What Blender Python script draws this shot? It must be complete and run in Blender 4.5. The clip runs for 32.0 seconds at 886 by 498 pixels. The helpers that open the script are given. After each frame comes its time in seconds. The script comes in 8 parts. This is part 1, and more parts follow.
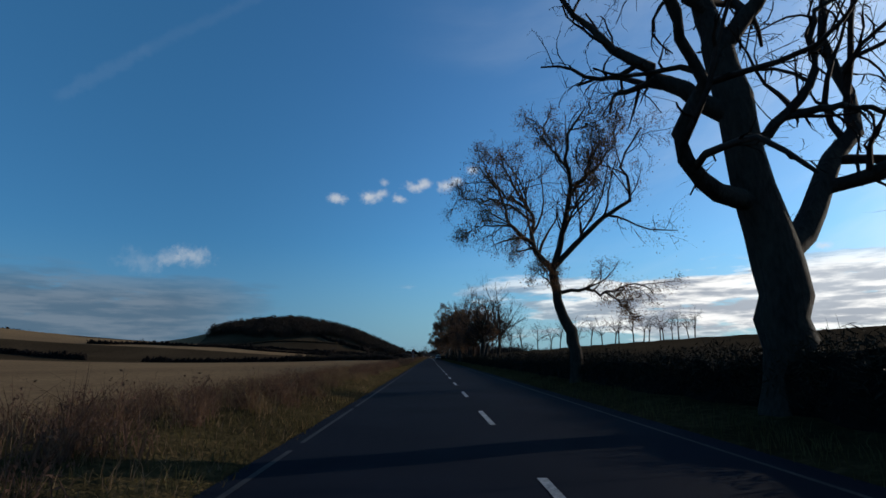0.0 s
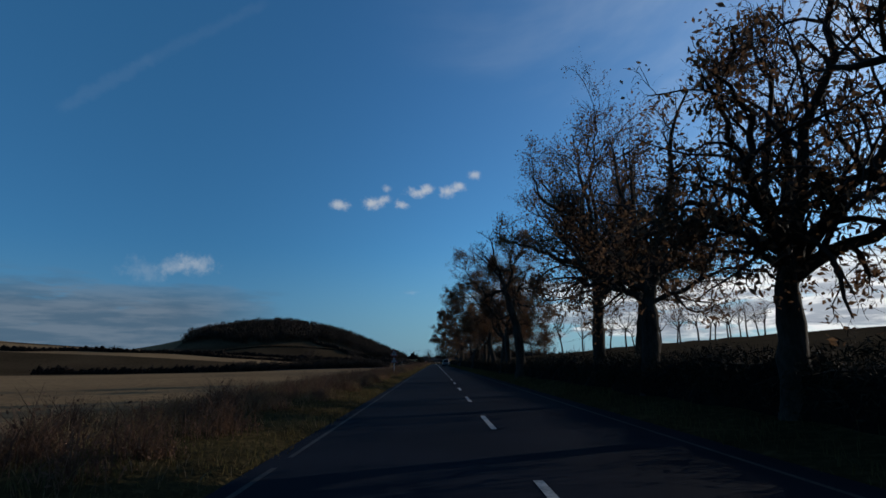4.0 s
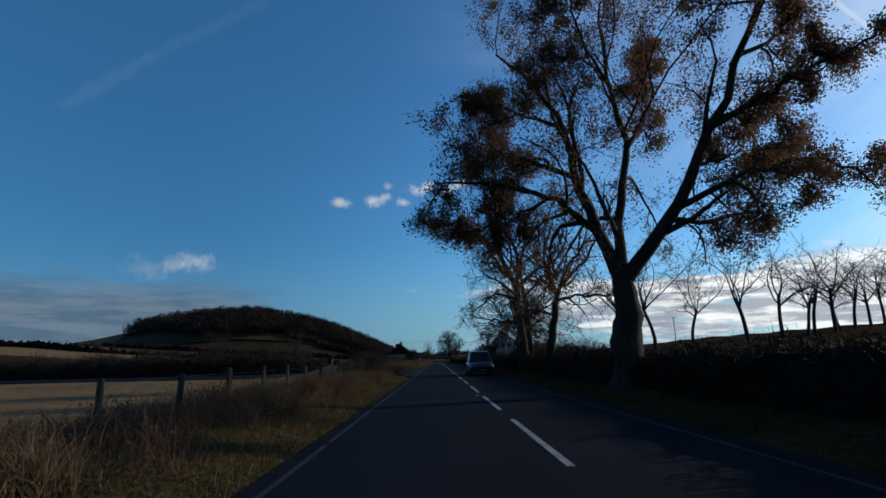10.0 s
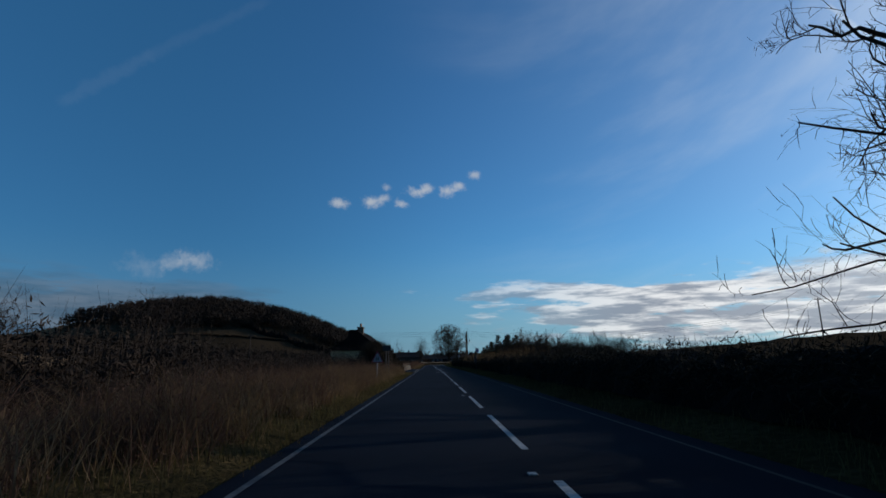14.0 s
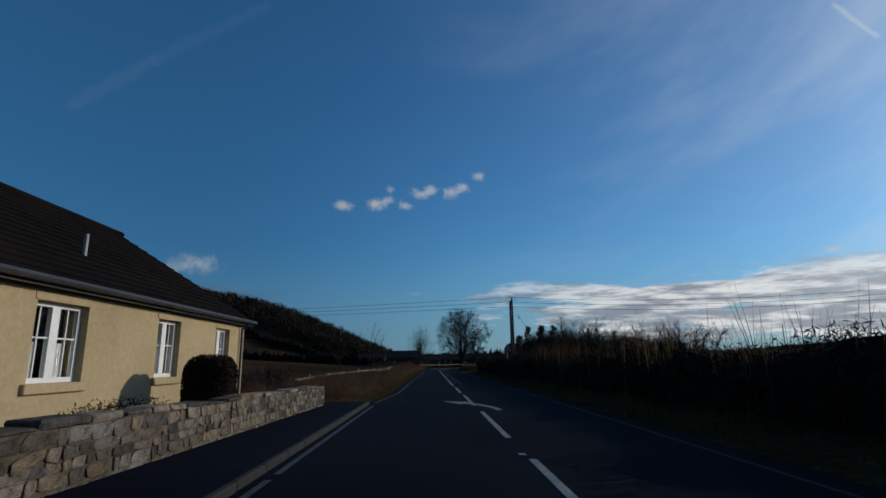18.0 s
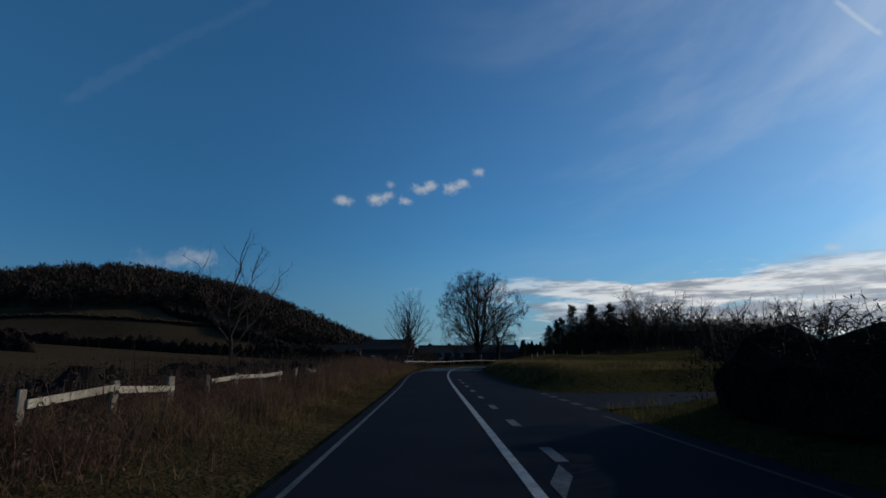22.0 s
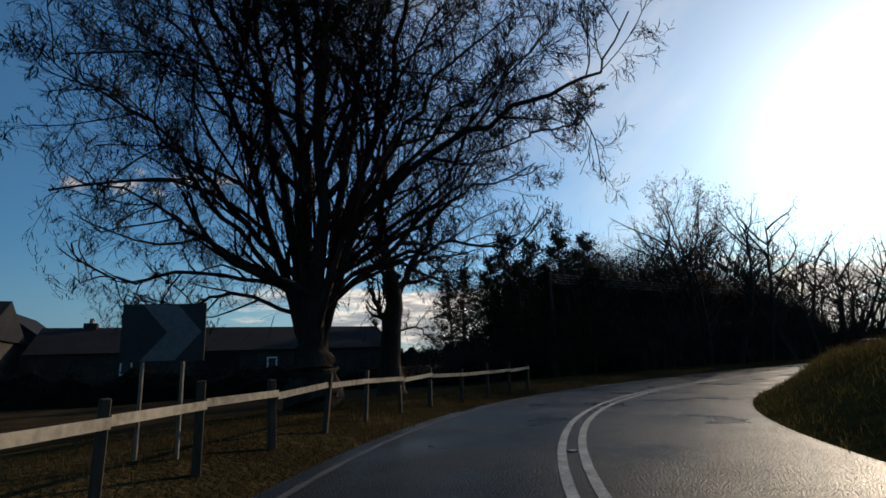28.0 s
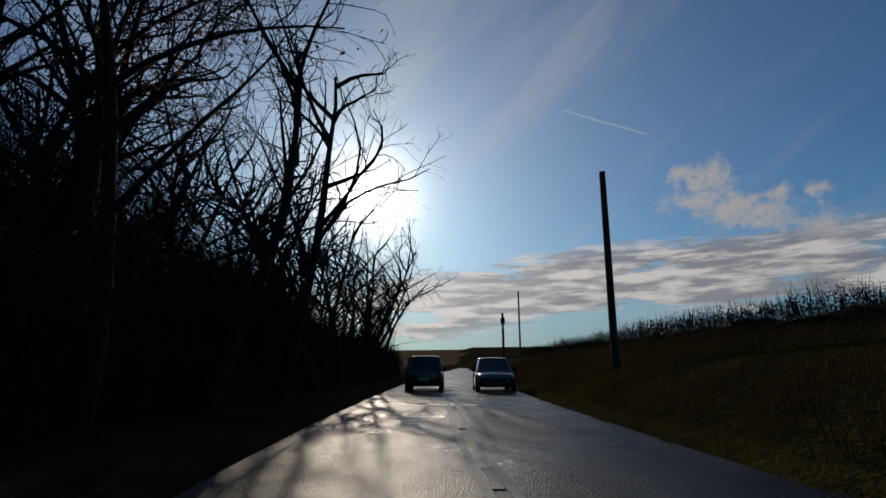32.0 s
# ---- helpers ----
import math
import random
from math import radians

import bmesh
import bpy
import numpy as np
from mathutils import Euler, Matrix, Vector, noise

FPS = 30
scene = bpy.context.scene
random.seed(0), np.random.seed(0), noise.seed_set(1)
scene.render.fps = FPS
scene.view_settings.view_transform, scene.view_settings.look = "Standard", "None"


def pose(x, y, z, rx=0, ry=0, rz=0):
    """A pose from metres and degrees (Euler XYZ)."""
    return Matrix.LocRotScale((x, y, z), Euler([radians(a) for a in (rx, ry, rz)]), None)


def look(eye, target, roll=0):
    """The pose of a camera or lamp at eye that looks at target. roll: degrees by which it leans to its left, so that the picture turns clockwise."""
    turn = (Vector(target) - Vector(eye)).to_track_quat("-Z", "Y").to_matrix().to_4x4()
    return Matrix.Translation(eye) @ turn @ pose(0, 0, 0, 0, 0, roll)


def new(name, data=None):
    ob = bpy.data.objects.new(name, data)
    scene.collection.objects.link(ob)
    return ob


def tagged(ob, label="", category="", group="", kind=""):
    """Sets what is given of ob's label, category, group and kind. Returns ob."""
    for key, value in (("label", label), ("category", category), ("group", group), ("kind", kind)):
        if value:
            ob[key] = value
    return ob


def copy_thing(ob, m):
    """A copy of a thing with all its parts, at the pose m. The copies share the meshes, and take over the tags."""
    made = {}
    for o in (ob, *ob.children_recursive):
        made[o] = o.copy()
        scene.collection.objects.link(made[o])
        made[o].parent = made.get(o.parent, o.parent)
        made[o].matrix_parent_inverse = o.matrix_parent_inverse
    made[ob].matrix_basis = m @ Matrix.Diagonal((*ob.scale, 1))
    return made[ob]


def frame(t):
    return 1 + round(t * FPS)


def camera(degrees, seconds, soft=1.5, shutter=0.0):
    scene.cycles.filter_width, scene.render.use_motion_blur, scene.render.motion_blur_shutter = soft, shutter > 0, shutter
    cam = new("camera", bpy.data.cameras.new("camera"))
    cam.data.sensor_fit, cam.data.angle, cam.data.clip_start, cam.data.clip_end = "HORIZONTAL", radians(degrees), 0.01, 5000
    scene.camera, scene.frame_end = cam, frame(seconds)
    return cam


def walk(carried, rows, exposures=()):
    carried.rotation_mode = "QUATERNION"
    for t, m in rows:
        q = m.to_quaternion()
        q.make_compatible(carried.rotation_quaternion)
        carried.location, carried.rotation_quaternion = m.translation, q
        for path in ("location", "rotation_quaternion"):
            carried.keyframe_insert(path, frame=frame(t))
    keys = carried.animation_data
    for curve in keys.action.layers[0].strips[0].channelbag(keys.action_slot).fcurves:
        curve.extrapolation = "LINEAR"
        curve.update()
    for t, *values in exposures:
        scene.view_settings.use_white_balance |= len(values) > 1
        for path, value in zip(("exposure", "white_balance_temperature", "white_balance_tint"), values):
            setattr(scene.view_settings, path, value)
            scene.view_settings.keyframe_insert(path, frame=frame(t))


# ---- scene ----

# ---- camera ----
ROWS = [
    (0.0, -0.00, -0.00, 1.17, 101.56, 0.56, -1.38),
    (0.5, 0.15, 7.99, 1.17, 101.76, 0.90, -1.39),
    (1.0, 0.24, 15.98, 1.17, 101.45, 0.51, -1.40),
    (1.5, 0.28, 23.97, 1.17, 101.73, 0.65, -1.43),
    (2.0, 0.29, 31.97, 1.17, 101.49, 0.46, -1.37),
    (2.5, 0.29, 39.96, 1.17, 101.69, 0.56, -1.32),
    (4.5, 0.03, 71.90, 1.17, 102.15, 1.29, -0.86),
    (5.0, 0.03, 79.99, 1.17, 102.15, 0.84, -0.82),
    (5.5, 0.05, 88.11, 1.17, 101.86, 0.79, -0.92),
    (6.0, 0.09, 96.15, 1.17, 102.17, 0.82, -0.91),
    (6.5, 0.13, 104.12, 1.17, 101.85, 0.93, -0.86),
    (7.0, 0.13, 112.17, 1.17, 102.14, 0.84, -0.94),
    (7.5, 0.11, 120.25, 1.17, 102.09, 1.08, -0.91),
    (8.0, 0.08, 128.38, 1.17, 102.20, 1.05, -0.86),
    (8.5, 0.02, 136.50, 1.17, 102.01, 1.15, -0.77),
    (9.0, -0.07, 144.52, 1.17, 101.78, 1.40, -0.66),
    (9.5, -0.15, 152.40, 1.17, 101.77, 1.09, -0.70),
    (10.0, -0.18, 160.12, 1.17, 101.86, 1.27, -0.76),
    (10.5, -0.15, 167.95, 1.17, 101.98, 0.86, -0.90),
    (11.0, -0.09, 175.87, 1.17, 102.56, 0.75, -0.93),
    (11.5, -0.03, 183.81, 1.17, 102.02, 0.73, -1.19),
    (12.0, 0.02, 191.78, 1.17, 102.03, 0.76, -1.46),
    (12.5, 0.05, 199.80, 1.17, 101.91, 0.78, -1.41),
    (13.0, 0.08, 207.78, 1.17, 102.60, 0.35, -1.31),
    (13.5, 0.13, 215.67, 1.17, 102.34, 0.57, -1.27),
    (14.0, 0.18, 223.63, 1.17, 102.08, 0.49, -1.18),
    (14.5, 0.22, 231.62, 1.17, 102.33, 1.25, -0.98),
    (16.5, 0.32, 263.59, 1.17, 101.96, 1.27, -0.19),
    (17.0, 0.28, 271.61, 1.17, 101.82, 1.28, -0.40),
    (17.5, 0.23, 279.50, 1.17, 102.01, 0.38, -0.63),
    (18.0, 0.18, 287.28, 1.17, 102.26, 0.75, -0.65),
    (18.5, 0.13, 294.62, 1.17, 101.76, 0.97, -0.66),
    (19.0, 0.07, 301.71, 1.17, 101.95, 0.78, -0.44),
    (19.5, -0.01, 308.61, 1.17, 102.00, 0.84, -0.31),
    (20.0, -0.06, 315.33, 1.17, 101.80, 0.99, -0.28),
    (20.5, -0.07, 321.87, 1.17, 102.19, 0.36, -0.15),
    (21.0, -0.06, 328.25, 1.17, 102.62, 0.78, -0.19),
    (21.5, -0.08, 334.64, 1.17, 101.77, 0.56, -0.72),
    (22.0, -0.14, 340.91, 1.17, 101.78, 0.42, -0.74),
    (22.5, -0.24, 346.96, 1.17, 102.00, 0.55, -0.61),
    (23.0, -0.33, 352.86, 1.17, 102.36, 1.06, -0.57),
    (23.5, -0.42, 358.75, 1.17, 102.83, 0.89, -0.56),
    (24.0, -0.47, 364.72, 1.17, 102.35, 1.18, -0.52),
    (24.5, -0.48, 370.72, 1.17, 102.47, 0.64, -0.48),
    (26.5, 0.69, 397.30, 1.17, 102.10, 0.30, -3.50),
    (27.0, 1.18, 403.11, 1.17, 101.72, 1.09, -9.03),
    (27.5, 2.22, 408.56, 1.17, 101.56, 1.38, -16.38),
    (28.0, 3.85, 413.38, 1.17, 102.01, 2.10, -25.63),
    (28.5, 6.05, 417.45, 1.17, 101.40, 1.70, -35.29),
    (29.0, 8.60, 420.80, 1.17, 101.35, 1.55, -44.36),
    (29.5, 11.50, 423.55, 1.17, 101.77, 2.16, -52.03),
    (30.0, 14.77, 425.76, 1.17, 101.74, 2.82, -58.77),
    (30.5, 18.23, 427.48, 1.17, 101.80, 2.69, -65.18),
    (31.0, 21.78, 428.85, 1.17, 101.86, 1.89, -70.20),
    (31.5, 25.26, 430.08, 1.17, 102.08, 1.04, -74.36),
    (32.0, 28.73, 431.21, 1.17, 102.50, 0.34, -78.44),
]
cam = camera(80.3, 32.0, soft=1.6)
EXPOSURES = [(0, 0.18, 6550, 10), (2, -0.07, 6400, 10), (5, 0.0, 6450, 10), (6, 0.12, 6500, 10), (9, 0.13, 6500, 10), (12, 0.13, 6250, 10), (14.5, -0.22, 6300, 10), (16.5, -0.37, 6350, 10), (24.5, -0.18, 6350, 10), (26.5, 0.0, 6900, 11), (28, 0.1, 7700, 14), (29, -0.27, 7200, 14), (30, -0.6, 7100, 14), (31, -0.67, 7000, 14), (32, -0.95, 6900, 14)]
walk(cam, [(t, pose(x, y, z, rx, ry, rz)) for t, x, y, z, rx, ry, rz in ROWS], EXPOSURES)

# ---- world and sun ----
SUN_AZ, SUN_EL = radians(69.5), radians(18.0)   # azimuth from +y towards +x
SUN_DIR = Vector((math.sin(SUN_AZ) * math.cos(SUN_EL), math.cos(SUN_AZ) * math.cos(SUN_EL), math.sin(SUN_EL)))
SKY_STRENGTH = 0.1
SKY_TINT = (0.5, 0.96, 1.17)
# fair-weather puffs (direction x, y, z, size, density) and vapour trails (two directions, width, density)
PUFFS = [(-0.17, 0.942, 0.289, 0.012, 0.7), (-0.112, 0.949, 0.295, 0.014, 0.75), (-0.089, 0.949, 0.301, 0.009, 0.5),
         (-0.058, 0.955, 0.291, 0.01, 0.75), (-0.03, 0.949, 0.314, 0.012, 0.7), (-0.009, 0.948, 0.319, 0.012, 0.7),
         (0.029, 0.949, 0.315, 0.013, 0.75), (0.052, 0.945, 0.323, 0.011, 0.7), (0.08, 0.936, 0.343, 0.009, 0.6),
         (-0.083, 0.943, 0.321, 0.007, 0.4), (-0.406, 0.897, 0.174, 0.022, 0.42), (-0.439, 0.882, 0.17, 0.02, 0.24),
         (-0.475, 0.865, 0.158, 0.024, 0.16), (0.609, 0.777, 0.162, 0.008, 0.7), (0.615, 0.777, 0.132, 0.016, 0.3),
         (0.917, -0.234, 0.321, 0.018, 0.95), (0.905, -0.28, 0.319, 0.024, 0.95), (0.916, -0.276, 0.293, 0.034, 0.95),
         (0.929, -0.252, 0.272, 0.034, 0.95), (0.92, -0.299, 0.255, 0.038, 0.95), (0.91, -0.335, 0.242, 0.034, 0.9),
         (0.892, -0.366, 0.266, 0.018, 0.9), (0.872, -0.413, 0.265, 0.014, 0.9), (0.903, -0.363, 0.23, 0.034, 0.85),
         (0.884, -0.419, 0.206, 0.034, 0.8)]
TRAILS = [((-0.556, 0.737, 0.384), (-0.44, 0.759, 0.48), 0.014, 0.03), ((-0.448, 0.757, 0.475), (-0.269, 0.766, 0.585), 0.012, 0.02), ((0.894, -0.041, 0.446), (0.903, -0.18, 0.39), 0.0022, 0.6), ((0.572, 0.654, 0.495), (0.623, 0.648, 0.438), 0.005, 0.4)]

world = bpy.data.worlds.new("sky")
scene.world = world
world.use_nodes = True
wt = world.node_tree
wt.nodes.clear()


def wnode(kind, **values):
    n = wt.nodes.new(kind)
    for key, value in values.items():
        setattr(n, key, value)
    return n


def wmath(op, a, b=None):
    n = wnode("ShaderNodeMath", operation=op)
    for k, v in enumerate((a, b)):
        if v is None:
            continue
        if isinstance(v, (int, float)):
            n.inputs[k].default_value = v
        else:
            wt.links.new(v, n.inputs[k])
    return n.outputs[0]


sky = wnode("ShaderNodeTexSky", sky_type="NISHITA", sun_disc=False, sun_elevation=SUN_EL, sun_rotation=SUN_AZ,
            air_density=1.0, dust_density=0.35, ozone_density=4.0)
wco = wnode("ShaderNodeTexCoord")


def wvec(op, a, b=None):
    n = wnode("ShaderNodeVectorMath", operation=op)
    for k, v in enumerate((a, b)):
        if v is None:
            continue
        if isinstance(v, (tuple, Vector)):
            n.inputs[k].default_value = v
        else:
            wt.links.new(v, n.inputs[k])
    return n.outputs["Value"] if op in ("DOT_PRODUCT", "LENGTH") else n.outputs[0]


def wmix(f, a, b):
    n = wnode("ShaderNodeMix", data_type="RGBA")
    for key, v in ((0, f), (6, a), (7, b)):
        if isinstance(v, (int, float, tuple)):
            n.inputs[key].default_value = v
        else:
            wt.links.new(v, n.inputs[key])
    return n.outputs[2]


def wramp(v, lo, hi):
    n = wnode("ShaderNodeMapRange", interpolation_type="SMOOTHSTEP")
    wt.links.new(v, n.inputs[0])
    n.inputs[1].default_value, n.inputs[2].default_value = lo, hi
    return n.outputs[0]


def wnoise(vec, scale, detail=5, rough=0.55):
    n = wnode("ShaderNodeTexNoise")
    n.inputs["Scale"].default_value, n.inputs["Detail"].default_value, n.inputs["Roughness"].default_value = scale, detail, rough
    wt.links.new(vec, n.inputs["Vector"])
    return n.outputs[0]


way = wvec("NORMALIZE", wco.outputs["Generated"])
wsep = wnode("ShaderNodeSeparateXYZ")
wt.links.new(way, wsep.inputs[0])
wx, wy, wz = wsep.outputs
# clear deep-blue sky: the texture's colour, cooled by the camera's own rendering
blue = wnode("ShaderNodeMix", data_type="RGBA", blend_type="MULTIPLY")
blue.inputs[0].default_value = 1.0
wt.links.new(sky.outputs[0], blue.inputs[6])
blue.inputs[7].default_value = (SKY_TINT[0], SKY_TINT[1], SKY_TINT[2], 1)
base = blue.outputs[2]
# pale blue haze low down in place of the warm band
low = wramp(wz, 0.22, -0.02)
base = wmix(wmath("MULTIPLY", low, 0.75), base, (1.9, 3.3, 4.6, 1))
sunward = wvec("DOT_PRODUCT", way, SUN_DIR)
# the blue deepens away from the sun
base = wmix(wmath("MULTIPLY", wramp(sunward, 0.5, -0.05), 0.5), base, (0.22, 1.1, 2.4, 1))
# cloud bank low towards the sun, broken into flat rolls
stretch = wvec("MULTIPLY", way, (1.0, 1.0, 5.5))
rolls = wnoise(stretch, 5.0, 7, 0.6)
# the bank stands higher to the south of the sun
wz2 = wmath("SUBTRACT", wz, wmath("MULTIPLY", wramp(wy, 0.4, -0.06), 0.06))
bank = wmath("MULTIPLY", wramp(wz2, 0.185, 0.12), wramp(wz2, 0.0, 0.05))
bank = wmath("MULTIPLY", bank, wramp(sunward, 0.2, 0.72))
cover = wramp(wmath("ADD", rolls, wmath("MULTIPLY", bank, 0.32)), 0.66, 0.76)
shade = wnoise(wvec("MULTIPLY", wvec("ADD", way, (0.0, 0.0, -0.02)), (1.0, 1.0, 7.0)), 9.0, 5, 0.6)
cream = wmix(wramp(shade, 0.42, 0.62), (2.6, 2.9, 3.5, 1), (9.0, 8.9, 8.7, 1))
base = wmix(wmath("MULTIPLY", cover, wmath("MULTIPLY", bank, 0.95)), base, cream)
# grey-blue bank far to the left
lefty = wvec("DOT_PRODUCT", way, Vector((-0.62, 0.77, 0.13)).normalized())
lbank = wmath("MULTIPLY", wramp(lefty, 0.9, 0.98), wramp(wz, 0.17, 0.09))
lcov = wramp(wmath("ADD", wnoise(stretch, 6.5, 6, 0.6), wmath("MULTIPLY", lbank, 0.34)), 0.55, 0.72)
base = wmix(wmath("MULTIPLY", lcov, wmath("MULTIPLY", lbank, 0.9)), base, wmix(wramp(shade, 0.4, 0.66), (0.75, 1.25, 1.85, 1), (1.4, 1.85, 2.4, 1)))
# small fair-weather puffs: direction, size
wob = wnoise(way, 44.0, 5, 0.65)
wob2 = wnode("ShaderNodeTexNoise")
wob2.inputs["Scale"].default_value, wob2.inputs["Detail"].default_value = 60.0, 3
wt.links.new(way, wob2.inputs["Vector"])
for px, py, pz, size, gain in PUFFS:
    c = Vector((px, py, pz)).normalized()
    off = wvec("MULTIPLY", wvec("SUBTRACT", way, c), (0.9, 0.9, 1.5))
    dist = wmath("ADD", wvec("LENGTH", off), wmath("MULTIPLY", wmath("SUBTRACT", wob, 0.5), size * 3.6))
    f = wmath("MULTIPLY", wramp(dist, size * 1.6, size * -0.2), gain)
    base = wmix(f, base, (5.6, 5.8, 6.0, 1))
# thin vapour trails: a pole of the great circle, a middle, half-length, width
for a, b, width, gain in TRAILS:
    a, b = Vector(a).normalized(), Vector(b).normalized()
    pole, mid = a.cross(b).normalized(), (a + b).normalized()
    band = wramp(wmath("ABSOLUTE", wmath("ADD", wvec("DOT_PRODUCT", way, pole), wmath("MULTIPLY", wmath("SUBTRACT", wob, 0.5), width * 1.6))), width, width * 0.1)
    ends = wramp(wvec("DOT_PRODUCT", way, mid), math.cos(a.angle(b) * 0.56), math.cos(a.angle(b) * 0.42))
    f = wmath("MULTIPLY", wmath("MULTIPLY", band, ends), gain)
    base = wmix(f, base, (5.2, 6.0, 6.8, 1))
# high thin veil and the glare about the sun
streak = wvec("ADD", wvec("MULTIPLY", way, (0.7, 4.5, 0.0)), wvec("SCALE", (1.0, 5.0, 3.0)))
wt.links.new(wz, streak.node.inputs[1].links[0].from_node.inputs["Scale"])
veil = wmath("MULTIPLY", wramp(wnoise(streak, 1.3, 6, 0.55), 0.42, 0.72), wramp(sunward, 0.3, 0.97))
base = wmix(wmath("MULTIPLY", veil, 0.3), base, (6.5, 7.2, 7.8, 1))
glare = wnode("ShaderNodeMix", data_type="RGBA", blend_type="ADD")
glare.inputs[0].default_value = 1.0
wt.links.new(base, glare.inputs[6])
core = wmath("MULTIPLY", wmath("POWER", wmath("MAXIMUM", sunward, 0.0), 330.0), 28.0)
disc = wmath("MULTIPLY", wmath("POWER", wmath("MAXIMUM", sunward, 0.0), 5000.0), 400.0)
wide = wmath("ADD", wmath("MULTIPLY", wmath("POWER", wmath("MAXIMUM", sunward, 0.0), 22.0), 3.0), wmath("MULTIPLY", wmath("POWER", wmath("MAXIMUM", sunward, 0.0), 5.0), 2.1))
halo = wmath("MULTIPLY", wmath("POWER", wmath("MAXIMUM", sunward, 0.0), 80.0), 4.0)
glow = wmath("ADD", wmath("ADD", wmath("ADD", core, disc), wide), halo)
gcol = wvec("SCALE", (1.0, 0.97, 0.92))
wt.links.new(glow, gcol.node.inputs["Scale"])
wt.links.new(gcol, glare.inputs[7])
wout = wnode("ShaderNodeOutputWorld")
wbg = wnode("ShaderNodeBackground")
wbg.inputs["Strength"].default_value = SKY_STRENGTH
wt.links.new(glare.outputs[2], wbg.inputs["Color"])
wt.links.new(wbg.outputs[0], wout.inputs["Surface"])

sun_data = bpy.data.lights.new("sun", "SUN")
sun_data.energy, sun_data.angle, sun_data.color = 2.6, radians(0.5), (1.0, 0.9, 0.75)
sun = new("sun", sun_data)
sun.matrix_world = look(SUN_DIR * 100, (0, 0, 0))

# ---- materials ----


def material(name, rough=0.9, spec=0.3):
    m = bpy.data.materials.new(name)
    m.use_nodes = True
    b = m.node_tree.nodes["Principled BSDF"]
    b.inputs["Roughness"].default_value = rough
    b.inputs["Specular IOR Level"].default_value = spec
    return m, m.node_tree, b


def mottled(name, a, b, scale=1.0, fine=12.0, rough=0.9, spec=0.3, bump=0.4, bump_scale=20.0, dist=0.03, c=None, stretch=(1, 1, 1)):
    """Two tones mixed by coarse and fine noise, with a fine relief."""
    m, nt, bs = material(name, rough, spec)
    tc = nt.nodes.new("ShaderNodeTexCoord")
    mp = nt.nodes.new("ShaderNodeMapping")
    mp.inputs["Scale"].default_value = stretch
    nt.links.new(tc.outputs["Object"], mp.inputs[0])
    n1 = nt.nodes.new("ShaderNodeTexNoise")
    n1.inputs["Scale"].default_value, n1.inputs["Detail"].default_value = scale, 4
    n2 = nt.nodes.new("ShaderNodeTexNoise")
    n2.inputs["Scale"].default_value, n2.inputs["Detail"].default_value = fine, 5
    for n in (n1, n2):
        nt.links.new(mp.outputs[0], n.inputs["Vector"])
    add = nt.nodes.new("ShaderNodeMath")
    add.operation = "ADD"
    nt.links.new(n1.outputs[0], add.inputs[0])
    nt.links.new(n2.outputs[0], add.inputs[1])
    ramp = nt.nodes.new("ShaderNodeValToRGB")
    ramp.color_ramp.elements[0].position, ramp.color_ramp.elements[1].position = 0.36, 0.64
    ramp.color_ramp.elements[0].color, ramp.color_ramp.elements[1].color = (*a, 1), (*b, 1)
    if c:
        e = ramp.color_ramp.elements.new(0.5)
        e.color = (*c, 1)
    half = nt.nodes.new("ShaderNodeMath")
    half.operation = "MULTIPLY"
    half.inputs[1].default_value = 0.5
    nt.links.new(add.outputs[0], half.inputs[0])
    nt.links.new(half.outputs[0], ramp.inputs[0])
    nt.links.new(ramp.outputs[0], bs.inputs["Base Color"])
    if bump:
        n3 = nt.nodes.new("ShaderNodeTexNoise")
        n3.inputs["Scale"].default_value, n3.inputs["Detail"].default_value = bump_scale, 3
        nt.links.new(mp.outputs[0], n3.inputs["Vector"])
        bp = nt.nodes.new("ShaderNodeBump")
        bp.inputs["Strength"].default_value, bp.inputs["Distance"].default_value = bump, dist
        nt.links.new(n3.outputs[0], bp.inputs["Height"])
        nt.links.new(bp.outputs[0], bs.inputs["Normal"])
    return m


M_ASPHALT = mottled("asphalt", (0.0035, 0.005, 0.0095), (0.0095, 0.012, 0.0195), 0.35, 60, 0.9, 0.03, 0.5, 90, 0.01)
M_PAINT = mottled("road_paint", (0.08, 0.08, 0.08), (0.31, 0.31, 0.3), 3, 30, 0.6, 0.4, 0.2, 60, 0.005)
M_VERGE = mottled("verge_grass", (0.025, 0.018, 0.009), (0.075, 0.052, 0.024), 0.5, 6, 0.95, 0.0, 0.8, 14, 0.08, c=(0.036, 0.028, 0.013))
M_STUBBLE = mottled("stubble_field", (0.115, 0.072, 0.04), (0.21, 0.138, 0.074), 0.02, 1.5, 0.95, 0.0, 0.6, 6, 0.06)
M_PLOUGH = mottled("dark_field", (0.026, 0.018, 0.011), (0.055, 0.038, 0.022), 0.03, 1.2, 0.95, 0.0, 0.6, 5, 0.06)
M_LAWN = mottled("short_grass", (0.022, 0.019, 0.008), (0.06, 0.048, 0.016), 0.4, 5, 0.95, 0.0, 0.8, 12, 0.06)
M_WOODFLOOR = mottled("wood_floor", (0.03, 0.022, 0.014), (0.07, 0.05, 0.03), 0.05, 0.7, 0.95, 0.0, 0.6, 2, 0.2)
M_BARK = mottled("bark", (0.018, 0.013, 0.01), (0.05, 0.038, 0.029), 2.0, 14, 0.95, 0.15, 0.8, 18, 0.04, stretch=(1, 1, 0.35))
